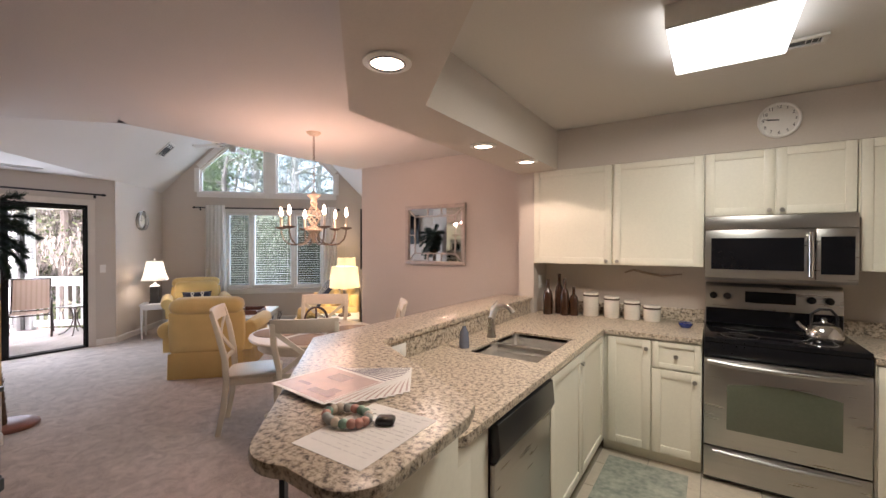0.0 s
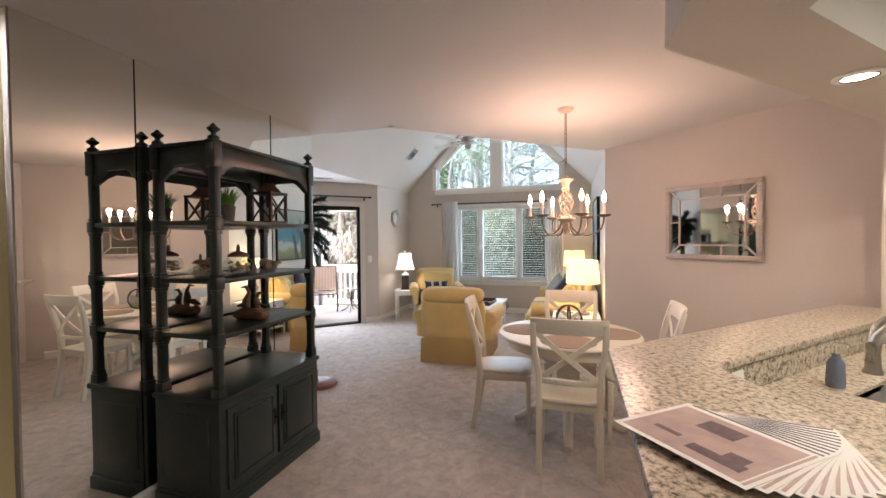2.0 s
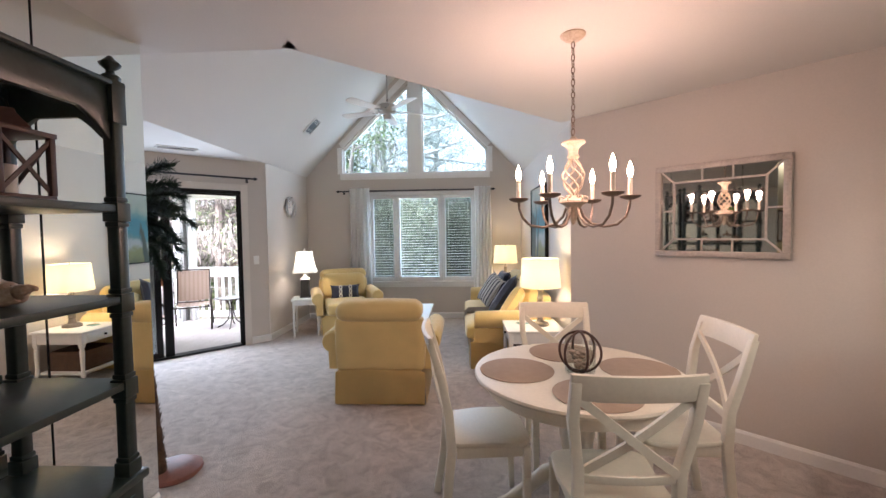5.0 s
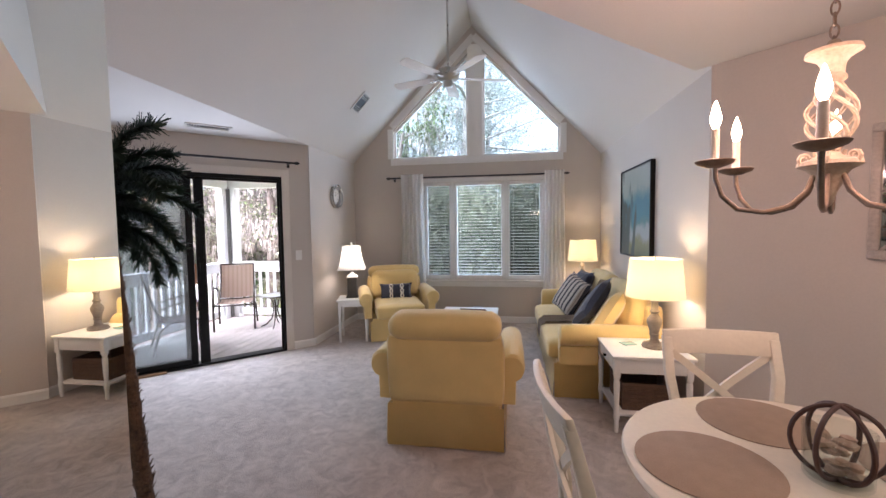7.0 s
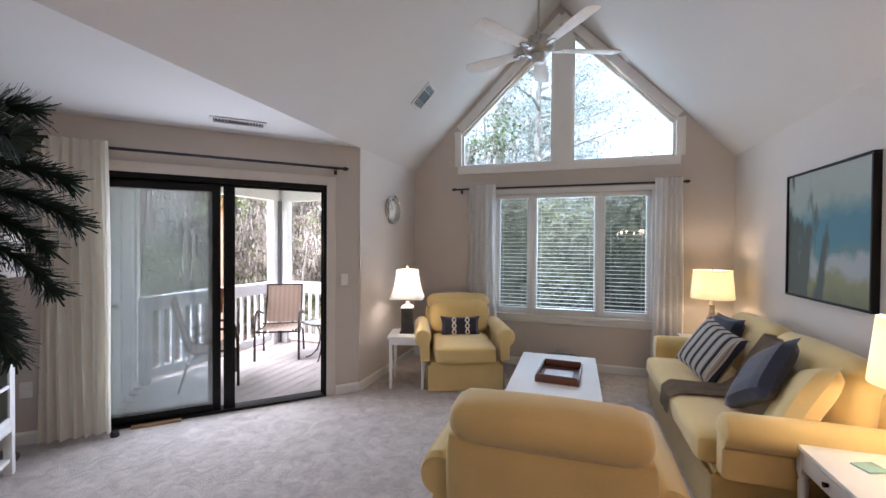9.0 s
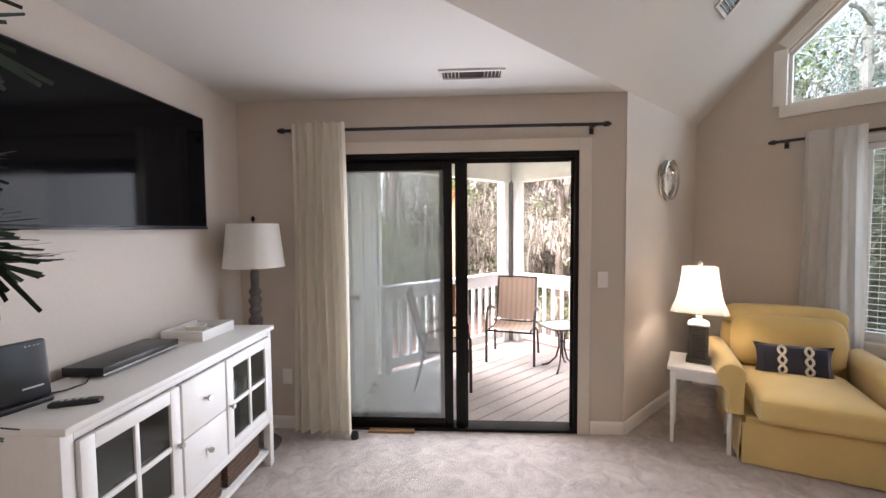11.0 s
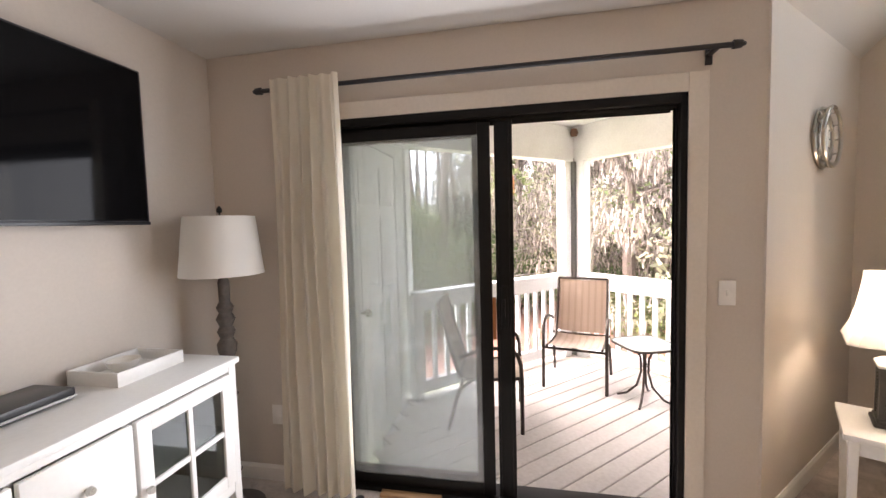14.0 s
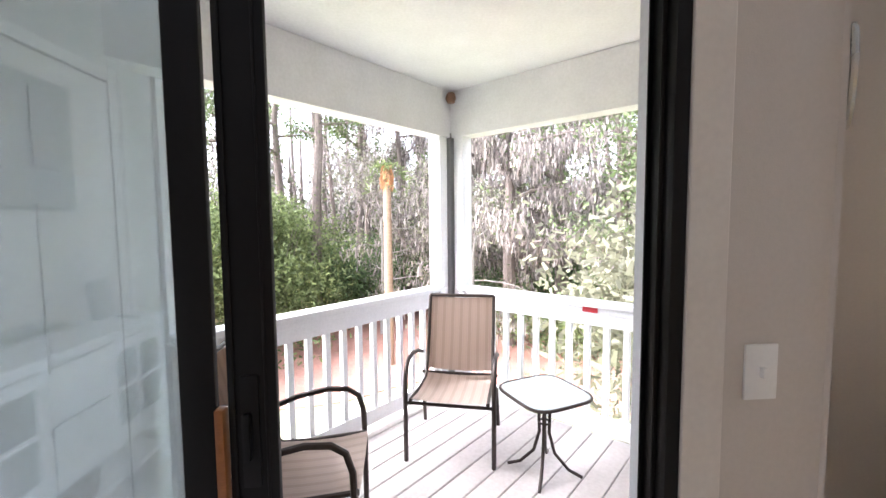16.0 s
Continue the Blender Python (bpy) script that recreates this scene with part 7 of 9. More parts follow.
    part("bulb", bm, M_LAMPBULB, l, "lit bulb")
    p = m @ Vector((0, 0, 0.50))
    lamp("table_lamp_light", "POINT", power, (1.0, 0.86, 0.68), pose(p.x, p.y, p.z), 0.04)


square_lamp(at(-3.30, 7.42, 0.545, 16), 10)

# coffee table with a tray
ct = thing("coffee_table", at(-1.735, 6.89, 0), "low white wooden coffee table before the sofa", "coffee table")
part("tabletop", boxed(-0.335, 0.335, -0.585, 0.585, 0.405, 0.43), M_WHITEWOOD, ct, soft=0.005)
bm = bmesh.new()
for x0, x1, y0, y1 in ((-0.29, 0.29, -0.55, -0.53), (-0.29, 0.29, 0.53, 0.55), (-0.30, -0.28, -0.53, 0.53), (0.28, 0.30, -0.53, 0.53)):
    box(bm, x0, x1, y0, y1, 0.32, 0.406)
part("apron", bm, M_WHITEWOOD, ct, soft=0.003)
for x in (-0.285, 0.285):
    for y in (-0.535, 0.535):
        bm = bmesh.new()
        box(bm, x - 0.026, x + 0.026, y - 0.026, y + 0.026, 0.28, 0.406)
        soften(bm, 0.003)
        lathe(bm, [(0.0, 0), (0.016, 0), (0.022, 0.06), (0.016, 0.075), (0.026, 0.095), (0.026, 0.15), (0.018, 0.17), (0.026, 0.27), (0.022, 0.282)], x, y, 14)
        part("leg", bm, M_WHITEWOOD, ct)
part("shelf", boxed(-0.28, 0.28, -0.52, 0.52, 0.105, 0.125), M_WHITEWOOD, ct, soft=0.003)
M_TRAY = material("red_brown_tray_wood", (0.13, 0.045, 0.025), rough=0.35, var=0.12, scale=10, stretch=(1, 5, 1), bump=0.03)
tr = thing("serving_tray", at(-1.70, 6.83, 0.4305, -4), "red-brown wooden serving tray with papers on the coffee table", "tray")
part("bottom", boxed(-0.165, 0.165, -0.23, 0.23, 0.0, 0.008), M_TRAY, tr, soft=0.002)
for x0, x1, y0, y1, z in ((-0.165, -0.152, -0.23, 0.23, 0.05), (0.152, 0.165, -0.23, 0.23, 0.05), (-0.152, 0.152, -0.23, -0.217, 0.065), (-0.152, 0.152, 0.217, 0.23, 0.065)):
    part("side", boxed(x0, x1, y0, y1, 0.008, z), M_TRAY, tr, soft=0.003)
M_PRINT = material("printed_paper", (0.66, 0.66, 0.68), rough=0.5, scale=26, fine=60, bump=0, color2=(0.30, 0.34, 0.42))
bm = boxed(-0.12, 0.10, -0.16, 0.10, 0.0085, 0.014)
part("leaflet", bm, M_PRINT, tr, "blue and white leaflet")

# wire basket under the window
wb = thing("wire_basket", at(-1.72, 8.27, 0), "dark wire basket of magazines under the window", "basket")
M_WIRE = material("dark_wire", (0.10, 0.10, 0.10), rough=0.4, metal=0.8, var=0.1, bump=0)
for z, a, b in ((0.02, 0.16, 0.10), (0.11, 0.20, 0.13), (0.20, 0.23, 0.15)):
    bm = bmesh.new()
    tube(bm, [(a * math.cos(2 * math.pi * i / 28), b * math.sin(2 * math.pi * i / 28), z) for i in range(28)], 0.005, 6, closed=True)
    part("ring", bm, M_WIRE, wb)
for i in range(22):
    t = 2 * math.pi * i / 22
    bm = bmesh.new()
    tube(bm, [(r1 * math.cos(t), r2 * math.sin(t), z) for r1, r2, z in ((0.15, 0.09, 0.004), (0.16, 0.10, 0.02), (0.20, 0.13, 0.11), (0.23, 0.15, 0.20))], 0.003, 5)
    part("wire", bm, M_WIRE, wb)
for i in range(6):
    solo("magazine", boxed(-0.004, 0.004, -0.085, 0.085, 0, 0.24), M_PRINT, at(-1.82 + 0.035 * i, 8.27, 0.03) @ pose(0, 0, 0, 0, 6 - 2 * i, 0), "magazine standing in the wire basket", "magazine", "magazines in the basket")

# painting over the sofa: a flat canvas in a dark frame
M_CANVAS = bpy.data.materials.new("landscape_canvas")
M_CANVAS.use_nodes = True
_n = M_CANVAS.node_tree
_p = _n.nodes["Principled BSDF"]
_p.inputs["Roughness"].default_value = 0.6
_tc = _n.nodes.new("ShaderNodeTexCoord")
_no = _n.nodes.new("ShaderNodeTexNoise")
_no.inputs["Scale"].default_value, _no.inputs["Detail"].default_value = 4.5, 6
_sx = _n.nodes.new("ShaderNodeSeparateXYZ")
_n.links.new(_tc.outputs["Object"], _sx.inputs[0])
_n.links.new(_tc.outputs["Object"], _no.inputs["Vector"])
_ma = _n.nodes.new("ShaderNodeMath")
_ma.operation = "MULTIPLY_ADD"
_ma.inputs[1].default_value, _ma.inputs[2].default_value = 0.28, -0.14
_n.links.new(_no.outputs["Fac"], _ma.inputs[0])
_ad = _n.nodes.new("ShaderNodeMath")
_n.links.new(_sx.outputs["Z"], _ad.inputs[0])
_n.links.new(_ma.outputs[0], _ad.inputs[1])
_mr = _n.nodes.new("ShaderNodeMapRange")
_mr.inputs["From Min"].default_value, _mr.inputs["From Max"].default_value = -0.45, 0.45
_n.links.new(_ad.outputs[0], _mr.inputs["Value"])
_cr = _n.nodes.new("ShaderNodeValToRGB")
_e = _cr.color_ramp.elements
_e[0].position, _e[0].color = 0.0, (0.10, 0.105, 0.035, 1)
_e[1].position, _e[1].color = 1.0, (0.30, 0.31, 0.26, 1)
for _pos, _col in ((0.17, (0.17, 0.165, 0.055, 1)), (0.24, (0.26, 0.27, 0.24, 1)), (0.31, (0.25, 0.27, 0.25, 1)), (0.36, (0.07, 0.16, 0.15, 1)), (0.42, (0.03, 0.15, 0.18, 1)), (0.60, (0.03, 0.14, 0.18, 1)), (0.68, (0.11, 0.20, 0.19, 1)), (0.76, (0.24, 0.27, 0.22, 1))):
    _q = _e.new(_pos)
    _q.color = _col
_n.links.new(_mr.outputs[0], _cr.inputs[0])
# a dark stand of trees over the far half of the canvas
_n2 = _n.nodes.new("ShaderNodeTexNoise")
_n2.inputs["Scale"].default_value, _n2.inputs["Detail"].default_value = 5.0, 6
_mp = _n.nodes.new("ShaderNodeMapping")
_mp.inputs["Scale"].default_value = (1, 1.8, 0.5)
_n.links.new(_tc.outputs["Object"], _mp.inputs[0])
_n.links.new(_mp.outputs[0], _n2.inputs["Vector"])
_side = _n.nodes.new("ShaderNodeMath")
_side.operation = "MULTIPLY_ADD"
_side.inputs[1].default_value = 0.55
_n.links.new(_sx.outputs["Y"], _side.inputs[0])
_n.links.new(_n2.outputs["Fac"], _side.inputs[2])
_high = _n.nodes.new("ShaderNodeMapRange")
_high.inputs["From Min"].default_value, _high.inputs["From Max"].default_value = 0.05, 0.30
_high.inputs["To Min"].default_value, _high.inputs["To Max"].default_value = 0.0, 0.30
_n.links.new(_ad.outputs[0], _high.inputs["Value"])
_less = _n.nodes.new("ShaderNodeMath")
_less.operation = "SUBTRACT"
_n.links.new(_side.outputs[0], _less.inputs[0])
_n.links.new(_high.outputs[0], _less.inputs[1])
_r2 = _n.nodes.new("ShaderNodeValToRGB")
_r2.color_ramp.elements[0].position, _r2.color_ramp.elements[1].position = 0.47, 0.60
_mx = _n.nodes.new("ShaderNodeMixRGB")
_mx.inputs[2].default_value = (0.035, 0.048, 0.032, 1)
_n.links.new(_less.outputs[0], _r2.inputs[0])
_n.links.new(_r2.outputs[0], _mx.inputs[0])
_n.links.new(_cr.outputs[0], _mx.inputs[1])
_n.links.new(_mx.outputs[0], _p.inputs["Base Color"])
pa = thing("painting", at(UR, 6.79, 1.58), "blue and green landscape painting in a dark frame above the sofa", "painting")
part("canvas", boxed(-0.030, -0.004, -0.475, 0.475, -0.445, 0.445), M_CANVAS, pa)
bm = bmesh.new()
for y0, y1, z0, z1 in ((-0.49, 0.49, -0.46, -0.445), (-0.49, 0.49, 0.445, 0.46), (-0.49, -0.475, -0.445, 0.445), (0.475, 0.49, -0.445, 0.445)):
    box(bm, -0.042, 0.0, y0, y1, z0, z1)
part("frame", bm, M_BRONZE, pa, soft=0.002)


# wall clock with an open metal rim
def wall_clock(m, r, label):
    """Its back lies in the y = 0 plane and it looks along -y."""
    c = thing("wall_clock", m, label, "clock")
    bm = bmesh.new()
    cyl(bm, (0, -0.004, 0), (0, -0.016, 0), r * 0.70, n=40)
    part("face", bm, M_WHITECLOTH, c, "pale clock face")
    for q, y in ((r, -0.05), (r, -0.012), (r * 0.74, -0.022)):
        bm = bmesh.new()
        tube(bm, [(q * math.cos(2 * math.pi * i / 40), y, q * math.sin(2 * math.pi * i / 40)) for i in range(40)], 0.010 if q == r else 0.007, 8, closed=True)
        part("rim", bm, M_NICKEL, c, "dull silver rim")
    for i in range(12):
        t = radians(30 * i)
        bm = bmesh.new()
        tube(bm, [(r * 0.74 * math.cos(t), -0.02, r * 0.74 * math.sin(t)), (r * math.cos(t), -0.02, r * math.sin(t)), (r * math.cos(t), -0.05, r * math.sin(t))], 0.0035, 5)
        part("spoke", bm, M_NICKEL, c)
        bm = bmesh.new()
        bar(bm, (r * 0.55 * math.cos(t), r * 0.55 * math.sin(t)), (r * 0.66 * math.cos(t), r * 0.66 * math.sin(t)), 0.006, 0.002, -0.0175)
        part("hour_mark", bm, M_BLACK, c)
    for a, n, w in ((100, 0.42, 0.007), (178, 0.58, 0.005)):
        bm = bmesh.new()
        t = radians(a)
        bar(bm, (0, 0), (r * n * math.cos(t), r * n * math.sin(t)), w, 0.002, -0.021)
        part("pointer", bm, M_BLACK, c)
    return c


wall_clock(at(UL, 7.75, 1.895) @ pose(0, 0, 0, 0, 0, 90), 0.155, "round dull silver open-rim wall clock")

# ceiling fan on a long rod
M_FAN = material("fan_white", (0.74, 0.71, 0.66), rough=0.4, var=0.04, scale=8)
fan = thing("ceiling_fan", at(-1.87, 6.55, 0), "white five-blade ceiling fan on a long rod", "ceiling fan")
bm = bmesh.new()
lathe(bm, [(0.0, PEAK_Z - 0.10), (0.03, PEAK_Z - 0.10), (0.065, PEAK_Z - 0.05), (0.07, PEAK_Z - 0.005), (0, PEAK_Z - 0.005)], n=24)
part("canopy", bm, M_FAN, fan)
bm = bmesh.new()
cyl(bm, (0, 0, PEAK_Z - 0.09), (0, 0, 3.06), 0.011)
part("rod", bm, M_NICKEL, fan)
bm = bmesh.new()
lathe(bm, [(0.0, 3.08), (0.03, 3.075), (0.05, 3.055), (0.105, 3.04), (0.12, 3.01), (0.115, 2.97), (0.09, 2.94), (0.05, 2.93), (0.05, 2.89), (0.035, 2.865), (0, 2.86)], n=28)
part("motor", bm, M_NICKEL, fan, "brushed nickel motor")
for i in range(5):
    m = Matrix.Rotation(radians(72 * i + 20), 4, "Z")
    bm = bmesh.new()
    box(bm, 0.09, 0.20, -0.018, 0.018, 2.955, 2.962, m=m)
    part("bracket", bm, M_NICKEL, fan, soft=0.002)
    bm = bmesh.new()
    pts = [(0.17, -0.045, 0), (0.45, -0.065, 0), (0.60, -0.062, 0), (0.625, -0.03, 0), (0.625, 0.03, 0), (0.60, 0.062, 0), (0.45, 0.065, 0), (0.17, 0.045, 0)]
    prism(bm, pts, (0, 0, 0.007), m=m @ Matrix.Translation((0, 0, 2.962)) @ Matrix.Rotation(radians(11), 4, "X"))
    part("blade", bm, M_FAN, fan, soft=0.002)

# ---- television corner ----
tv = thing("television", pose(-6.478, YT, 1.86), "large black flat television on the wall, switched off", "television")
part("wall_bracket", boxed(-0.20, 0.20, 0.0, 0.045, -0.14, 0.14), M_BLACK, tv)
part("body", boxed(-0.585, 0.585, 0.045, 0.082, -0.34, 0.345), M_BLACK, tv, soft=0.005)
M_SCREEN = material("dark_screen", (0.003, 0.003, 0.0035), rough=0.07, var=0.05, bump=0, spec=0.14)
part("screen", boxed(-0.573, 0.573, 0.082, 0.0835, -0.322, 0.335), M_SCREEN, tv)
part("lower_bezel", boxed(-0.585, 0.585, 0.080, 0.087, -0.342, -0.326), M_BLACK, tv, soft=0.002)


def media_cabinet():
    c = thing("media_cabinet", pose(-6.43, -0.205, 0), "white media cabinet with two glazed doors and two drawers", "cabinet")
    W, Y0, Y1, T = 0.655, -0.20, 0.20, 0.905
    part("top", boxed(-W - 0.025, W + 0.025, Y0 - 0.015, Y1 + 0.025, T - 0.028, T), M_WHITEWOOD, c, soft=0.006)
    bm = bmesh.new()
    box(bm, -W, W, Y0, Y0 + 0.015, 0.32, T - 0.029)
    box(bm, -W + 0.03, W - 0.03, Y0 + 0.015, Y1 - 0.02, 0.32, 0.34)
    box(bm, -W + 0.03, W - 0.03, Y0 + 0.015, Y1 - 0.03, 0.58, 0.592)
    for x in (-0.16, 0.16):
        box(bm, x - 0.009, x + 0.009, Y0 + 0.015, Y1 - 0.02, 0.341, T - 0.029)
    part("carcass", bm, M_WHITEWOOD, c, smooth=False)
    for k in (-1, 1):
        part("end_panel", boxed(k * W - 0.012, k * W + 0.012, Y0 + 0.03, Y1 - 0.03, 0.29, T - 0.029), M_WHITEWOOD, c, soft=0.002)
        for y in (Y0 + 0.02, Y1 - 0.02):
            part("leg", boxed(k * W - 0.022, k * W + 0.022, y - 0.022, y + 0.022, 0.0, T - 0.029), M_WHITEWOOD, c, soft=0.003)
    part("face_rail", boxed(-W + 0.023, W - 0.023, Y1 - 0.02, Y1 + 0.002, 0.285, 0.33), M_WHITEWOOD, c, soft=0.003)
    part("face_rail", boxed(-W + 0.023, W - 0.023, Y1 - 0.02, Y1 + 0.002, T - 0.06, T - 0.0285), M_WHITEWOOD, c, soft=0.003)
    part("bottom_shelf", boxed(-W + 0.01, W - 0.01, Y0 + 0.01, Y1 - 0.01, 0.085, 0.11), M_WHITEWOOD, c, soft=0.003)
    gz = clear("cabinet_glass", (0.55, 0.57, 0.55))
    for x0, x1, kx in ((-W + 0.028, -0.172, 1), (0.172, W - 0.028, -1)):
        z0, z1, f = 0.338, T - 0.066, 0.055
        bm = bmesh.new()
        for a, b, c0, c1 in ((x0, x0 + f, z0, z1), (x1 - f, x1, z0, z1), (x0 + f, x1 - f, z0, z0 + f), (x0 + f, x1 - f, z1 - f, z1)):
            box(bm, a, b, Y1 - 0.004, Y1 + 0.016, c0, c1)
        xm, zm = (x0 + x1) / 2, (z0 + z1) / 2
        box(bm, xm - 0.011, xm + 0.011, Y1 - 0.003, Y1 + 0.014, z0 + f, z1 - f)
        box(bm, x0 + f, xm - 0.011, Y1 - 0.003, Y1 + 0.014, zm - 0.011, zm + 0.011)
        box(bm, xm + 0.011, x1 - f, Y1 - 0.003, Y1 + 0.014, zm - 0.011, zm + 0.011)
        d = part("door", bm, M_WHITEWOOD, c, soft=0.003)
        for a, b in ((x0 + f, xm - 0.011), (xm + 0.011, x1 - f)):
            for c0, c1 in ((z0 + f, zm - 0.011), (zm + 0.011, z1 - f)):
                part("pane", boxed(a, b, Y1 + 0.002, Y1 + 0.005, c0, c1), gz, d).visible_shadow = False
        xk = x1 - 0.022 if kx > 0 else x0 + 0.022
        bm = bmesh.new()
        cyl(bm, (xk, Y1 + 0.015, zm), (xk, Y1 + 0.03, zm), 0.006, 0.006, 10)
        cyl(bm, (xk, Y1 + 0.03, zm), (xk, Y1 + 0.042, zm), 0.014, 0.011, 14)
        part("knob", bm, M_NICKEL, d, "round nickel knob")
    for z0, z1 in ((0.338, 0.586), (0.592, T - 0.066)):
        d = part("drawer", boxed(-0.158, 0.158, Y1 - 0.004, Y1 + 0.016, z0, z1), M_WHITEWOOD, c, soft=0.003)
        zm = (z0 + z1) / 2
        bm = bmesh.new()
        cyl(bm, (0, Y1 + 0.015, zm), (0, Y1 + 0.03, zm), 0.006, 0.006, 10)
        cyl(bm, (0, Y1 + 0.03, zm), (0, Y1 + 0.042, zm), 0.014, 0.011, 14)
        part("knob", bm, M_NICKEL, d, "round nickel knob")


media_cabinet()
for x in (-6.84, -6.45):
    basket(pose(x, -0.20, 0.111), 0.33, 0.30, 0.155, "dark brown wicker basket on the media cabinet's shelf")
# router, player, tray and remote on the cabinet
rt = thing("router", pose(-5.86, -0.285, 0.905, 0, 0, -14), "black upright router on the media cabinet", "router")
bm = bmesh.new()
prism(bm, [(-0.105, -0.025, 0.0), (0.105, -0.025, 0.0), (0.105, 0.03, 0.0), (-0.105, 0.03, 0.0)], (0, 0, 0.02))
part("stand", bm, M_BLACK, rt, soft=0.006)
bm = bmesh.new()
box(bm, -0.108, 0.108, -0.018, 0.018, 0.018, 0.225, m=Matrix.Rotation(radians(6), 4, "X"))
part("case", bm, M_BLACK, rt, soft=0.010)
M_GREYMARK = material("grey_print", (0.55, 0.55, 0.55), rough=0.5, var=0.02, bump=0)
part("printed_bar", boxed(-0.085, -0.025, 0.0175, 0.0185, 0.06, 0.066, m=Matrix.Rotation(radians(6), 4, "X")), M_GREYMARK, rt)
for i in range(4):
    part("indicator", boxed(-0.085 + 0.012 * i, -0.080 + 0.012 * i, 0.0175, 0.0185, 0.205, 0.208, m=Matrix.Rotation(radians(6), 4, "X")), M_GREYMARK, rt)
pl = thing("media_player", pose(-6.385, -0.335, 0.905, 0, 0, 1), "slim black disc player on the media cabinet", "disc player")
part("case", boxed(-0.225, 0.225, -0.09, 0.09, 0.006, 0.044), M_BLACK, pl, soft=0.004)
part("silver_lip", boxed(-0.225, 0.225, 0.0895, 0.0925, 0.010, 0.018), M_STEEL, pl, "thin silver strip")
for x in (-0.18, 0.18):
    for y in (-0.06, 0.06):
        bm = bmesh.new()
        cyl(bm, (x, y, 0), (x, y, 0.007), 0.012)
        part("foot", bm, M_BLACK, pl)
dt = thing("white_tray", pose(-6.86, -0.305, 0.905), "white wooden tray holding a small dish on the media cabinet", "tray")
part("bottom", boxed(-0.15, 0.15, -0.12, 0.12, 0, 0.008), M_WHITEWOOD, dt)
for x0, x1, y0, y1 in ((-0.15, 0.15, -0.12, -0.11), (-0.15, 0.15, 0.11, 0.12), (-0.15, -0.14, -0.11, 0.11), (0.14, 0.15, -0.11, 0.11)):
    part("side", boxed(x0, x1, y0, y1, 0.008, 0.055), M_WHITEWOOD, dt, soft=0.002)
bm = bmesh.new()
lathe(bm, [(0, 0.0), (0.03, 0.0), (0.055, 0.03), (0.06, 0.05), (0.052, 0.05), (0.045, 0.03), (0.0, 0.012)], n=20)
solo("small_dish", bm, M_WHITECLOTH, pose(-6.85, -0.32, 0.9135), "small pale dish inside the white tray", "dish")
rm = thing("remote_control", pose(-5.92, -0.115, 0.905, 0, 0, 112), "black remote control lying on the media cabinet", "remote control")
bm = bmesh.new()
cushion(bm, -0.075, 0.075, -0.021, 0.021, 0, 0.018, 0.008, 0.002, n=5)
part("body", bm, M_BLACK, rm)
for i in range(4):
    bm = bmesh.new()
    cyl(bm, (-0.04 + 0.022 * i, 0, 0.0175), (-0.04 + 0.022 * i, 0, 0.0205), 0.006)
    part("button", bm, M_GREYMARK, rm)
bm = bmesh.new()
tube(bm, [(-5.97, -0.33, 0.910), (-6.03, -0.27, 0.909), (-6.10, -0.26, 0.909), (-6.15, -0.29, 0.912), (-6.17, -0.35, 0.92)], 0.003, 6)
solo("power_cable", bm, M_BLACK, pose(0, 0, 0), "thin black cable on the media cabinet", "cable")
bm = bmesh.new()
tube(bm, [(-5.72, YT + 0.03, 0.42), (-5.70, YT + 0.05, 0.30), (-5.66, YT + 0.05, 0.32), (-5.60, YT + 0.012, 0.33)], 0.003, 6)
solo("power_cable", bm, M_WHITEWOOD, pose(0, 0, 0), "thin white cable running to the wall outlet", "cable")

# floor lamp, unlit
fl = thing("floor_lamp", pose(-7.30, -0.20, 0), "grey turned floor lamp with an unlit white drum shade", "floor lamp")
bm = bmesh.new()
lathe(bm, [(0, 0), (0.14, 0), (0.145, 0.015), (0.13, 0.03), (0.05, 0.045), (0.03, 0.07), (0.026, 0.20), (0.04, 0.22), (0.026, 0.24), (0.026, 0.60), (0.042, 0.63), (0.026, 0.66), (0.028, 0.82), (0.044, 0.86), (0.048, 0.90), (0.030, 0.93), (0.044, 0.965), (0.03, 0.99), (0.046, 1.03), (0.03, 1.06), (0.042, 1.09), (0.026, 1.12), (0.028, 1.22), (0.012, 1.26), (0, 1.26)], n=20)
part("stem", bm, material("grey_wash_wood", (0.10, 0.085, 0.075), rough=0.7, var=0.15, scale=14, bump=0.1), fl)
bm = bmesh.new()
lathe(bm, [(0.195, 1.26), (0.197, 1.26), (0.165, 1.555), (0.163, 1.555)], n=36, caps=False)
part("shade", bm, M_SHADEWHITE, fl, "white drum shade")
bm = bmesh.new()
cyl(bm, (0, 0, 1.25), (0, 0, 1.58), 0.004, n=6)
lathe(bm, [(0, 1.57), (0.012, 1.575), (0.014, 1.59), (0.006, 1.605), (0, 1.608)], n=10)
for a in range(3):
    q = radians(120 * a)
    cyl(bm, (0, 0, 1.545), (0.163 * math.cos(q), 0.163 * math.sin(q), 1.552), 0.002, n=5)
part("harp", bm, M_BRONZE, fl)

# artificial palm at the end of the mirror wall
M_FROND = material("palm_green", (0.012, 0.030, 0.017), rough=0.7, var=0.3, scale=12, bump=0)
M_PALMBARK = material("palm_fibre", (0.085, 0.045, 0.022), rough=0.95, var=0.3, scale=18, fine=80, bump=0.8, bump_scale=60)


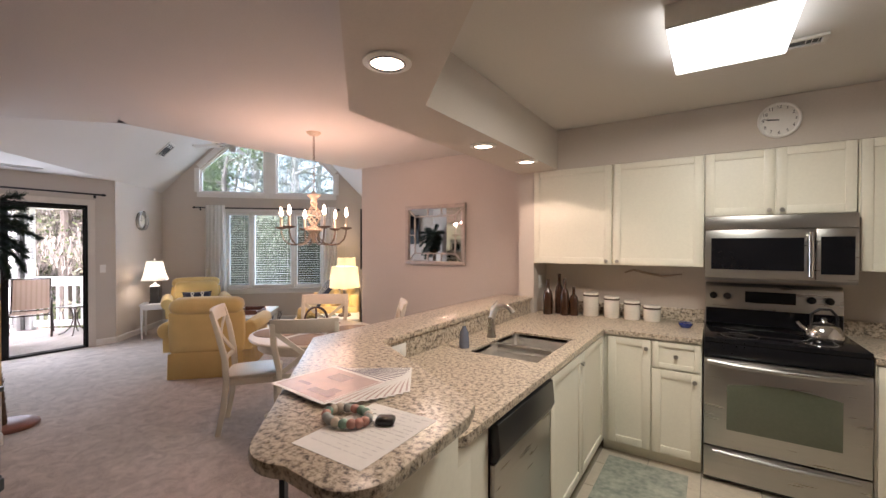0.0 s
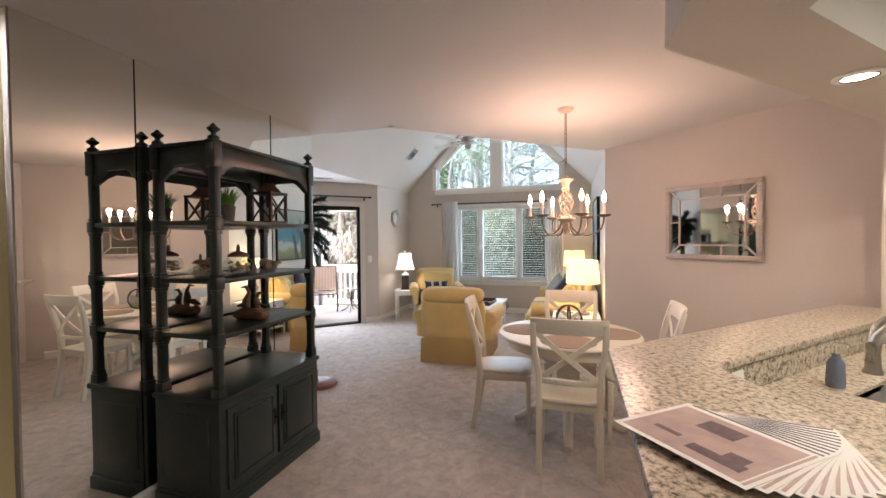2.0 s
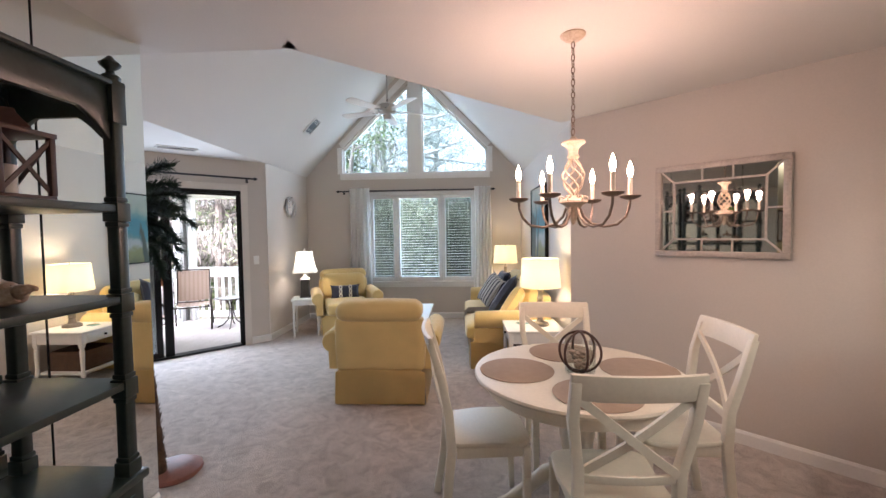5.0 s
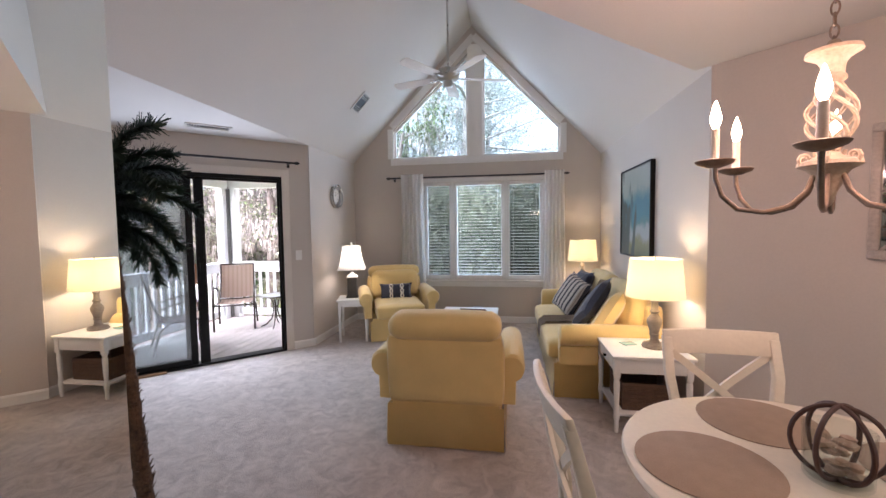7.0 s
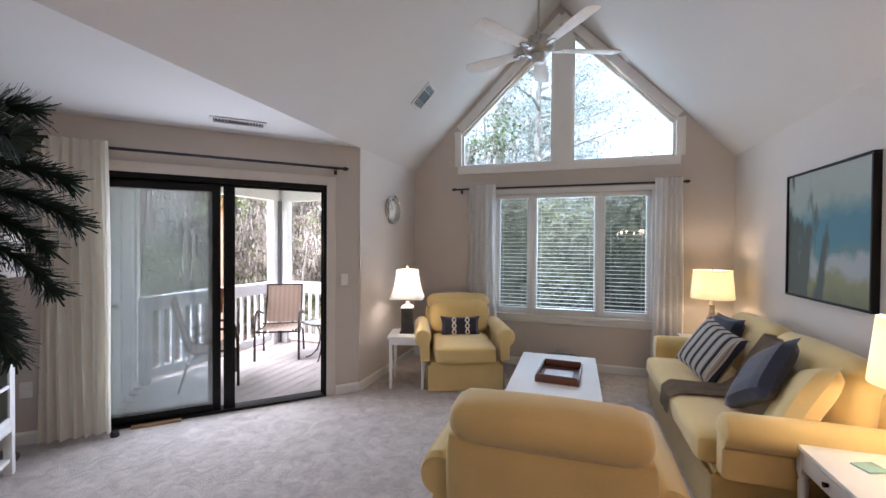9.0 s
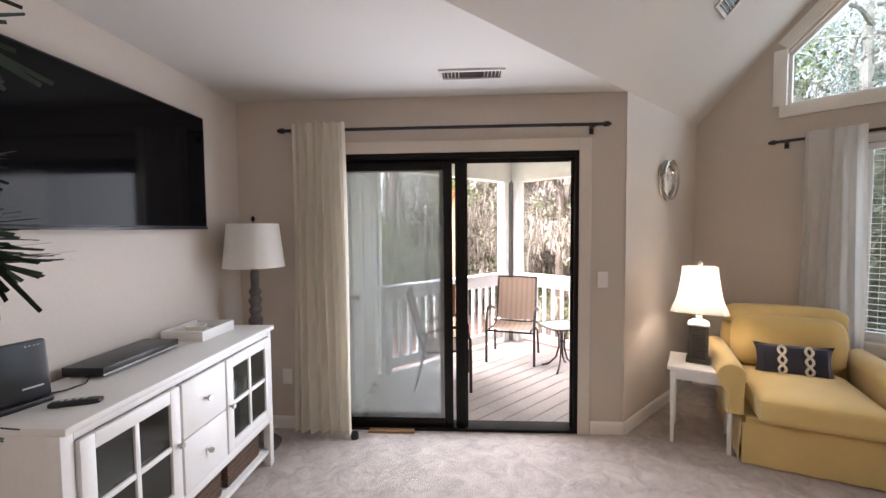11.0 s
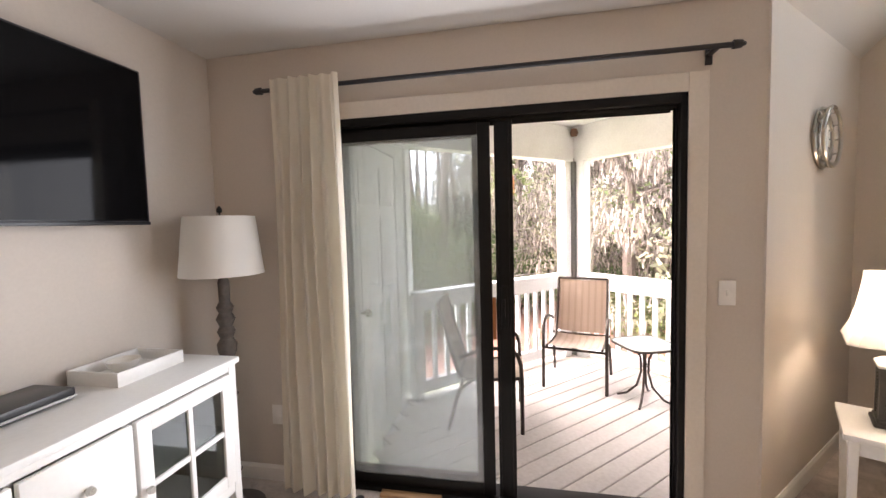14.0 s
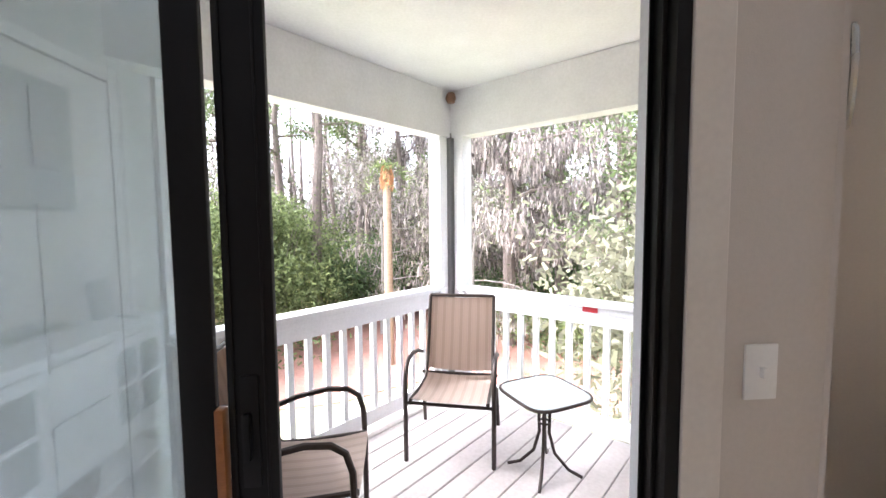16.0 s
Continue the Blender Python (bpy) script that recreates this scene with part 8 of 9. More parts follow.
def palm(m):
    """Local x = u, y = d; the return wall lies close behind, at y = -0.2."""
    p = thing("artificial_palm", m, "tall artificial palm with dark needle fronds and fibre trunk", "artificial palm")
    rnd = random.Random(11)
    bm = bmesh.new()
    lathe(bm, [(0, 0), (0.15, 0), (0.162, 0.015), (0.158, 0.035), (0.12, 0.055), (0.06, 0.066), (0, 0.068)], 0.06, 0.07, n=32)
    part("base", bm, material("red_brown_base", (0.20, 0.075, 0.05), rough=0.5, var=0.1, scale=12), p, "round red-brown wooden base")
    axis = [Vector((0.045 - 0.09 * (z / 1.45), -0.01 - 0.05 * (z / 1.45), z)) for z in [0.04 + 1.46 * i / 28 for i in range(29)]]
    bm = bmesh.new()
    tube(bm, axis, [0.030 + 0.005 * (i % 2) for i in range(29)], 12)
    for c in axis[1:]:
        for _ in range(14):
            a = rnd.uniform(0, 6.28)
            o = Vector((math.cos(a), math.sin(a), 0))
            b = c + o * 0.03 + Vector((0, 0, rnd.uniform(-0.025, 0.025)))
            t = b + o * rnd.uniform(0.008, 0.022) + Vector((0, 0, rnd.uniform(0.0, 0.035)))
            s = Vector((-o.y, o.x, 0)) * 0.010
            v = [bm.verts.new(q) for q in (b - s, b + s, t)]
            bm.faces.new(v)
    part("trunk", bm, M_PALMBARK, p)
    top = axis[-1]
    for k in range(34):
        a = radians(137.5 * k)
        f = k / 33
        lift = 1.25 - 1.6 * f
        n = 9
        ln = 0.36 * rnd.uniform(0.9, 1.1)
        reach = math.sin(a) * ln * math.cos(lift)
        if reach < -0.09:
            ln *= 0.09 / -reach
        pts = []
        q = top + Vector((0, 0, 0.20 * (1 - f) - 0.03))
        el = lift
        for i in range(n):
            pts.append(q.copy())
            q = q + Vector((math.cos(a) * math.cos(el), math.sin(a) * math.cos(el), math.sin(el))) * ln / n
            el -= 0.165
        bm = bmesh.new()
        tube(bm, pts, [0.007 - 0.0005 * i for i in range(n)], 5)
        for i in range(1, n):
            w = (pts[i] - pts[i - 1]).normalized()
            u1, u2 = ring_frame(w)
            for _ in range(72):
                b = pts[i - 1].lerp(pts[i], rnd.random())
                ang = rnd.uniform(0, 6.28)
                o = (u1 * math.cos(ang) + u2 * math.sin(ang)) * rnd.uniform(0.6, 1) + w * rnd.uniform(0.3, 1.1)
                t = b + o.normalized() * rnd.uniform(0.035, 0.065)
                s = w.cross(o).normalized() * 0.0026
                v = [bm.verts.new(z) for z in (b - s, b + s, t + s * 0.7, t - s * 0.7)]
                bm.faces.new(v)
        part("frond", bm, M_FROND, p, smooth=False)


palm(at(-2.84, 3.85, 0, 0))

# ---- deck ----
DZK = -0.03
DCU, DCD = -5.95, 8.58
deck = thing("deck", at(0, 0, 0), "weathered grey plank deck outside the patio door", "deck", kind="structure")
wdt = 0.138
nb = int((-3.80 - (DCU - 0.06)) / 0.143)
rnd = random.Random(21)
for i in range(nb + 1):
    u = DCU - 0.06 + 0.143 * i
    d0 = max(u + 10.82, 0.42 - u)
    bm = boxed(u, u + wdt, d0, DCD + 0.07, DZK - 0.03, DZK)
    soften(bm, 0.004, 1)
    o = part("board", bm, M_DECK, deck, smooth=False)
part("joist", boxed(DCU - 0.08, -3.80, 6.0, DCD + 0.08, DZK - 0.24, DZK - 0.035), M_EXTWHITE, deck, smooth=False)


def railing(m, n, label):
    """A white rail of length n along x, outer side at +y."""
    r = thing("deck_railing", m, label, "railing", "deck railings")
    part("top_rail", boxed(0, n, -0.065, 0.065, 0.905, 0.940), M_EXTWHITE, r, soft=0.006)
    part("upper_rail", boxed(0, n, -0.02, 0.035, 0.775, 0.904), M_EXTWHITE, r, soft=0.004)
    part("lip", boxed(0, n, -0.035, -0.02, 0.86, 0.904), M_EXTWHITE, r, soft=0.003)
    part("bottom_rail", boxed(0, n, -0.02, 0.035, 0.05, 0.155), M_EXTWHITE, r, soft=0.004)
    k = int(n / 0.128)
    bmx = boxed(-0.019, 0.019, -0.019, 0.019, 0.15, 0.78)
    soften(bmx, 0.003, 1)
    me = mesh_of("baluster", bmx, M_EXTWHITE, False)
    for i in range(k):
        o = new("baluster", me)
        o.parent = r
        o.location = (0.075 + i * 0.128, 0.008, 0)
    part("post", boxed(-0.02, 0.06, -0.04, 0.05, -0.0, 0.905), M_EXTWHITE, r, soft=0.004)
    return r


railing(at(DCU + 0.10, DCD, DZK, 0), -3.80 - DCU - 0.10, "white painted wooden deck railing with upright balusters")
railing(at(DCU, 6.50, DZK, 90), DCD - 0.10 - 6.50, "white painted wooden deck railing with upright balusters")
cp = thing("deck_post", at(DCU, DCD, DZK), "white corner posts of the deck with a grey pipe", "post")
part("post", boxed(0.10, 0.19, -0.06, 0.06, 0, 2.20), M_EXTWHITE, cp, soft=0.004)
part("post", boxed(-0.06, 0.06, -0.19, -0.10, 0, 2.20), M_EXTWHITE, cp, soft=0.004)
bm = boxed(-0.035, 0.075, -0.075, 0.035, 0, 2.20)
part("corner_pipe", bm, material("grey_downpipe", (0.30, 0.31, 0.31), rough=0.5, var=0.08, scale=6), cp, "grey corner downpipe", soft=0.012)
bm = bmesh.new()
z0, z1 = 2.13, 2.50
box(bm, DCU - 0.07, -3.75, DCD - 0.06, DCD + 0.08, z0, z1)
box(bm, DCU - 0.07, DCU + 0.07, 5.9, DCD - 0.06, z0, z1)
ob = structure("deck_beam", bm, M_EXTWHITE, "white painted beam round the deck ceiling", "beam", soft=0.004)
ob.matrix_world = at(0, 0, 0)
bm = bmesh.new()
prism(bm, [ud(-3.78, 5.4, 2.50), ud(-3.78, 9.0, 2.50), ud(-6.4, 9.0, 2.50), ud(-6.4, 5.4, 2.50)], (0, 0, 0.10))
structure("deck_ceiling", bm, M_EXTWHITE, "white painted deck ceiling", "ceiling")
bm = bmesh.new()
lathe(bm, [(0, -0.06), (0.03, -0.055), (0.042, -0.02), (0.03, 0.02), (0, 0.03)], n=10)
solo("wasp_nest", bm, M_DRIFT, at(DCU + 0.13, DCD - 0.13, 2.44), "small brown nest in the deck ceiling's corner", "nest")
bm = boxed(-0.05, 0.05, -0.004, 0.0, -0.018, 0.018)
solo("warning_sticker", bm, material("red_sticker", (0.45, 0.03, 0.04), rough=0.5, var=0.05, bump=0), at(-4.72, DCD - 0.036, 0.855), "small red sticker on the deck railing", "sticker")
# outside walls of the house and the store room with its door
M_SIDING = material("pale_blue_siding", (0.66, 0.69, 0.70), rough=0.6, var=0.04, scale=5, stretch=(1, 1, 6))
bm = boxed(-9.02, -7.735, 0.155, 0.295, DZK - 0.2, 2.5)
structure("wall_store", bm, M_SIDING, "pale painted outside wall of the deck store room", "wall")
# unseen slab, added to stop sun leaking in over the store room
structure("store_sun_block", boxed(-9.10, -7.735, -2.0, 0.292, 2.505, 2.60), M_EXTWHITE, "unseen roof slab over the deck store room, added to block sun", "roof")
bm = boxed(-9.02, -8.90, -2.0, 0.154, DZK - 0.2, 2.5)
structure("wall_store_end", bm, M_SIDING, "pale painted outside end wall of the store room", "wall")
structure("corner_board", boxed(-9.045, -8.90, 0.297, 0.320, DZK, 2.498), M_EXTWHITE, "white corner board of the store room", "trim", soft=0.003)
sd = thing("door_2", pose(-8.18, 0.297, DZK), "white six-panel store room door on the deck", "door", kind="structure")
part("slab", boxed(-0.40, 0.40, 0.0, 0.022, 0.02, 2.04), M_EXTWHITE, sd, soft=0.003)
for x0, x1 in ((-0.33, -0.045), (0.045, 0.33)):
    for a, b in ((0.15, 0.80), (0.98, 1.55), (1.66, 1.92)):
        part("panel", boxed(x0, x1, 0.020, 0.030, a, b), M_EXTWHITE, sd, soft=0.008)
bm = bmesh.new()
for a, b, c, d in ((-0.48, -0.405, 0.0, 2.13), (0.405, 0.44, 0.0, 2.13), (-0.405, 0.405, 2.05, 2.13)):
    box(bm, a, b, 0.0, 0.025, c, d)
part("frame", bm, M_EXTWHITE, sd, soft=0.003)
bm = bmesh.new()
cyl(bm, (0.345, 0.02, 0.98), (0.345, 0.06, 0.98), 0.01, n=10)
cyl(bm, (0.345, 0.06, 0.98), (0.345, 0.085, 0.98), 0.028, 0.022, 16)
part("knob", bm, M_BRONZE, sd, "dark round knob")

M_SLING = material("tan_sling_mesh", (0.62, 0.47, 0.38), rough=0.75, var=0.05, scale=8, fine=250, bump=0.3, bump_scale=400)
striped(M_SLING, "X", 5.0, (0.45, 0.36, 0.30), (0.53, 0.43, 0.365))
M_CHAIRMETAL = material("bronze_tube", (0.045, 0.033, 0.027), rough=0.4, metal=0.5, var=0.1, bump=0.02)


def deck_chair(m, label):
    """A sling chair that faces +y."""
    c = thing("patio_chair", m, label, "patio chair", "deck chairs")
    for k in (-1, 1):
        x = 0.27 * k
        bm = bmesh.new()
        tube(bm, [(x, 0.235, 0.0), (x, 0.235, 0.36), (x, 0.23, 0.50), (x, 0.205, 0.58), (x, 0.15, 0.615), (x, 0.05, 0.62), (x, -0.10, 0.59), (x, -0.215, 0.545)], 0.0145, 8)
        part("arm", bm, M_CHAIRMETAL, c)
        bm = bmesh.new()
        xi = 0.235 * k
        tube(bm, [(xi, 0.25, 0.395), (xi, 0.0, 0.375), (xi, -0.17, 0.37), (xi, -0.225, 0.42), (xi, -0.30, 0.66), (xi, -0.37, 0.93)], 0.012, 8)
        part("side_tube", bm, M_CHAIRMETAL, c)
        bm = bmesh.new()
        tube(bm, [(x, -0.30, 0.0), (x * 0.97, -0.22, 0.30), (xi, -0.12, 0.375)], 0.0135, 8)
        part("back_leg", bm, M_CHAIRMETAL, c)
    for p, q in (((-0.27, 0.235, 0.37), (0.27, 0.235, 0.37)), ((-0.235, -0.37, 0.93), (0.235, -0.37, 0.93)), ((-0.27, -0.215, 0.40), (0.27, -0.215, 0.40))):
        bm = bmesh.new()
        cyl(bm, p, q, 0.011, n=8)
        part("cross_bar", bm, M_CHAIRMETAL, c)
    for prof, name in (([(0.255, 0.405), (0.12, 0.385), (0.0, 0.378), (-0.17, 0.378), (-0.215, 0.41)], "seat"), ([(-0.222, 0.43), (-0.26, 0.53), (-0.30, 0.66), (-0.335, 0.79), (-0.37, 0.925)], "backrest")):
        bm = bmesh.new()
        rows = []
        for y, z in prof:
            rows.append([bm.verts.new((-0.228 + 0.456 * i / 8, y, z - 0.012 * math.sin(math.pi * i / 8))) for i in range(9)])
        for q, s in zip(rows, rows[1:]):
            for i in range(8):
                bm.faces.new((q[i], q[i + 1], s[i + 1], s[i]))
        bmesh.ops.solidify(bm, geom=bm.faces[:], thickness=0.004)
        part(name, bm, M_SLING, c)
    return c


dc = deck_chair(pose(-9.40, 1.80, DZK, 0, 0, -105), "tan sling patio chair with bronze metal arms")
copy_thing(dc, pose(-8.62, 1.045, DZK, 0, 0, 2))
pt = thing("patio_table", pose(-9.06, 2.29, DZK, 0, 0, 20), "small glass-topped patio table with curved dark legs", "side table")
bm = bmesh.new()
q = []
for i in range(32):
    a = 2 * math.pi * i / 32
    q.append((math.copysign(abs(math.cos(a)) ** 0.45, math.cos(a)) * 0.215, math.copysign(abs(math.sin(a)) ** 0.45, math.sin(a)) * 0.215))
prism(bm, [(x * 0.97, y * 0.97, 0.478) for x, y in q], (0, 0, 0.006))
part("glass_top", bm, material("frosted_glass", (0.42, 0.47, 0.47), rough=0.12, var=0.08, scale=20, bump=0.02, coat=0.4), pt)
bm = bmesh.new()
tube(bm, [(x, y, 0.478) for x, y in q], 0.010, 8, closed=True)
part("rim", bm, M_CHAIRMETAL, pt)
for k in range(4):
    a = radians(90 * k + 45)
    bm = bmesh.new()
    tube(bm, [(r * math.cos(a), r * math.sin(a), z) for r, z in ((0.13, 0.472), (0.07, 0.44), (0.032, 0.36), (0.028, 0.24), (0.06, 0.12), (0.14, 0.035), (0.215, 0.006))], 0.0095, 8)
    part("leg", bm, M_CHAIRMETAL, pt)
bm = bmesh.new()
tube(bm, [(0.034 * math.cos(2 * math.pi * i / 16), 0.034 * math.sin(2 * math.pi * i / 16), 0.30) for i in range(16)], 0.006, 6, closed=True)
part("ring", bm, M_CHAIRMETAL, pt)

# ---- grounds and woods ----
GZ = -3.0
M_GROUND = material("sandy_thin_grass", (0.42, 0.40, 0.29), rough=0.95, scale=0.5, fine=14, bump=0.5, bump_scale=30, color2=(0.24, 0.27, 0.11))
bm = bmesh.new()
box(bm, -400, 400, -400, 400, GZ - 0.5, GZ)
structure("ground", bm, M_GROUND, "sandy ground with thin pale grass", "ground")
M_MULCH = material("red_pine_straw", (0.56, 0.29, 0.23), rough=0.95, scale=0.9, fine=16, bump=0.6, bump_scale=30, color2=(0.30, 0.17, 0.13))
bm = bmesh.new()
edge_in, edge_out = [], []
for i in range(61):
    a = radians(20 + 2.2 * i)
    q = 10.0 + 0.7 * math.sin(5 * a) + 0.4 * math.sin(13 * a + 1)
    edge_in.append((-6.8 - math.sin(a) * q, 1.5 + math.cos(a) * q, GZ + 0.03))
    edge_out.append((-6.8 - math.sin(a) * 46, 1.5 + math.cos(a) * 46, GZ + 0.03))
low_in = [bm.verts.new((x, y, z - 0.05)) for x, y, z in edge_in]
top_in, top_out = [bm.verts.new(q) for q in edge_in], [bm.verts.new(q) for q in edge_out]
for i in range(60):
    bm.faces.new((top_in[i], top_in[i + 1], top_out[i + 1], top_out[i]))
    bm.faces.new((low_in[i], low_in[i + 1], top_in[i + 1], top_in[i]))
structure("mulch_bed", bm, M_MULCH, "reddish pine straw bed under the trees", "ground")
M_BARK = material("grey_brown_bark", (0.17, 0.14, 0.125), rough=0.95, var=0.25, scale=4, fine=25, bump=0.8, bump_scale=14, stretch=(1, 1, 0.3))


def leafy(name, col, rough=0.7, trans=0.3):
    mt = bpy.data.materials.new(name)
    mt.use_nodes = True
    nt = mt.node_tree
    p = nt.nodes["Principled BSDF"]
    g = nt.nodes.new("ShaderNodeNewGeometry")
    r = nt.nodes.new("ShaderNodeValToRGB")
    r.color_ramp.elements[0].color = (*[c * 0.5 for c in col], 1)
    r.color_ramp.elements[1].color = (*[min(1, c * 1.6) for c in col], 1)
    nt.links.new(g.outputs["Random Per Island"], r.inputs[0])
    nt.links.new(r.outputs[0], p.inputs["Base Color"])
    p.inputs["Roughness"].default_value = rough
    tl = nt.nodes.new("ShaderNodeBsdfTranslucent")
    nt.links.new(r.outputs[0], tl.inputs["Color"])
    mx = nt.nodes.new("ShaderNodeMixShader")
    mx.inputs[0].default_value = trans
    nt.links.new(p.outputs[0], mx.inputs[1])
    nt.links.new(tl.outputs[0], mx.inputs[2])
    nt.links.new(mx.outputs[0], nt.nodes["Material Output"].inputs[0])
    return mt


M_LEAF = leafy("live_oak_leaves", (0.11, 0.15, 0.06))
M_BRIGHT = leafy("bamboo_leaves", (0.15, 0.19, 0.075), trans=0.45)
M_DARKLEAF = leafy("dark_shrub_leaves", (0.08, 0.13, 0.05))
M_OLIVE = leafy("olive_shrub_leaves", (0.21, 0.21, 0.145), trans=0.45)
M_MOSS = leafy("grey_hanging_moss", (0.30, 0.265, 0.25), 0.95, 0.25)
# haze of the distance is put into this pale needle colour
M_CEDAR = leafy("hazed_needles", (0.29, 0.33, 0.29), trans=0.5)
M_TWIG = material("bare_twigs", (0.32, 0.30, 0.28), rough=0.95, var=0.2, scale=6)


def cards(name, centers, sizes, material_, parent, rng, drop=0.0, aspect=1.6):
    """Small leaf blades round the given places; drop > 0 hangs them straight down."""
    n = len(centers)
    a = rng.normal(size=(n, 3))
    a /= np.linalg.norm(a, axis=1, keepdims=True)
    if drop:
        a = np.tile(np.array([0.0, 0.0, -1.0]), (n, 1)) + 0.34 * a
    b = np.cross(a, rng.normal(size=(n, 3)))
    b /= np.linalg.norm(b, axis=1, keepdims=True) + 1e-9
    s = np.asarray(sizes)[:, None]
    c = np.asarray(centers)
    va = c - b * s * 0.5
    vb = c + b * s * 0.5
    vc = c + b * s * 0.3 + a * s * aspect
    vd = c - b * s * 0.3 + a * s * aspect
    verts = np.stack([va, vb, vc, vd], 1).reshape(-1, 3)
    faces = np.arange(4 * n).reshape(-1, 4)
    me = bpy.data.meshes.new(name)
    me.from_pydata(verts.tolist(), [], faces.tolist())
    me.materials.append(material_)
    o = new(name, me)
    if parent is not None:
        o.parent = parent
    return o


def limbs(bm, rng, base, height, r, lean, count, spread, start=0.45, bend=0.25):
    """A tapered trunk with limbs; gives the places along the limbs."""
    top = base + Vector((lean[0], lean[1], height))
    k = 9
    trunk = []
    for i in range(k):
        s = i / (k - 1)
        trunk.append(base.lerp(top, s) + Vector((rng.uniform(-1, 1), rng.uniform(-1, 1), 0)) * 0.12 * s * (height / 8))
    tube(bm, trunk, [r * (1 - 0.75 * i / (k - 1)) for i in range(k)], 9)
    spots = []
    for j in range(count):
        s = start + (1 - start) * (j + rng.uniform(0, 0.8)) / count
        q = base.lerp(top, min(1, s))
        a = rng.uniform(0, 2 * math.pi)
        ln = spread * rng.uniform(0.5, 1.0) * (1.15 - 0.5 * s)
        d = Vector((math.cos(a), math.sin(a), rng.uniform(0.0, 0.7))).normalized()
        pts, rr = [q], [r * 0.42 * (1 - 0.5 * s)]
        m = 6
        for i in range(m):
            d = (d + Vector((rng.uniform(-1, 1), rng.uniform(-1, 1), rng.uniform(-0.6, 0.5))) * bend).normalized()
            pts.append(pts[-1] + d * ln / m)
            rr.append(rr[0] * (1 - 0.88 * (i + 1) / m))
            spots.append(pts[-1])
            if i > 0:
                e = (d + Vector((rng.uniform(-1, 1), rng.uniform(-1, 1), rng.uniform(-0.5, 0.8)))).normalized()
                tip = pts[-1] + e * ln * rng.uniform(0.15, 0.35)
                mid = pts[-1].lerp(tip, 0.5) + Vector((0, 0, rng.uniform(-0.1, 0.1)))
                tube(bm, [pts[-1], mid, tip], [rr[-1] * 0.5, rr[-1] * 0.35, rr[-1] * 0.15], 5)
                spots += [mid, tip]
        tube(bm, pts, rr, 6)
    return spots


def tree(x, y, height, r, seed, kind, label):
    rng = np.random.default_rng(seed)
    t = thing("tree", pose(x, y, GZ), label, "tree", "trees behind the house")
    bm = bmesh.new()
    spots = limbs(bm, rng, Vector((0, 0, 0)), height, r, rng.uniform(-0.6, 0.6, 2), {"pine": 12, "moss": 24, "oak": 16, "bare": 18, "cedar": 26}[kind], {"pine": 2.4, "moss": 3.6, "oak": 3.8, "bare": 3.2, "cedar": 5.0}[kind], {"pine": 0.5, "moss": 0.22, "oak": 0.25, "bare": 0.15, "cedar": 0.2}[kind])
    part("trunk", bm, M_BARK if kind not in ("bare", "cedar") else M_TWIG, t)
    sp = np.array([tuple(p) for p in spots])
    if kind in ("pine", "oak", "moss"):
        reps = {"pine": 30, "oak": 40, "moss": 9}[kind]
        c = np.repeat(sp, reps, 0) + rng.normal(size=(len(sp) * reps, 3)) * {"pine": 0.22, "oak": 0.32, "moss": 0.3}[kind]
        cards("crown", c, rng.uniform(0.03, 0.075, len(c)), M_LEAF, t, rng)
    if kind == "cedar":
        c = np.repeat(sp, 70, 0) + rng.normal(size=(len(sp) * 70, 3)) * np.array([0.42, 0.42, 0.16])
        cards("crown", c, rng.uniform(0.018, 0.04, len(c)), M_CEDAR, t, rng, aspect=2.5)
    if kind == "bare":
        c = np.repeat(sp, 10, 0) + rng.normal(size=(len(sp) * 10, 3)) * 0.3
        cards("crown", c, rng.uniform(0.03, 0.07, len(c)), M_OLIVE, t, rng)
    if kind in ("moss", "bare"):
        reps = 24 if kind == "moss" else 3
        c = np.repeat(sp, reps, 0) + rng.normal(size=(len(sp) * reps, 3)) * np.array([0.16, 0.16, 0.10])
        c[:, 2] -= rng.uniform(0, 0.7, len(c)) ** 1.5
        cards("hanging_moss", c, rng.uniform(0.03, 0.065, len(c)), M_MOSS, t, rng, drop=1.0, aspect=4.5)
    return t


def shrub(x, y, w, h, seed, mat, label, name="shrub"):
    rng = np.random.default_rng(seed)
    s = thing(name, pose(x, y, GZ), label, "shrub", "shrubs below the deck")
    bm = bmesh.new()
    for _ in range(9):
        a = rng.uniform(0, 6.28)
        tube(bm, [(0.15 * math.cos(a), 0.15 * math.sin(a), 0), (w * 0.3 * math.cos(a), w * 0.3 * math.sin(a), h * 0.5), (w * 0.42 * math.cos(a + 0.3), w * 0.42 * math.sin(a + 0.3), h * 0.85)], [0.03, 0.02, 0.008], 6)
    part("stems", bm, M_BARK, s)
    n = int(6500 * w * h / 6)
    k = 26
    blob = np.stack([rng.normal(0, w * 0.3, k), rng.normal(0, w * 0.3, k), rng.uniform(0.2, 0.95, k) * h], 1)
    c = blob[rng.integers(0, k, n)] + rng.normal(size=(n, 3)) * np.array([0.2 * w, 0.2 * w, 0.10 * h])
    c[:, 2] = np.clip(c[:, 2], 0.05, h * 1.1)
    cards("leaves", c, rng.uniform(0.03, 0.08, n), mat, s, rng, aspect=2.2)


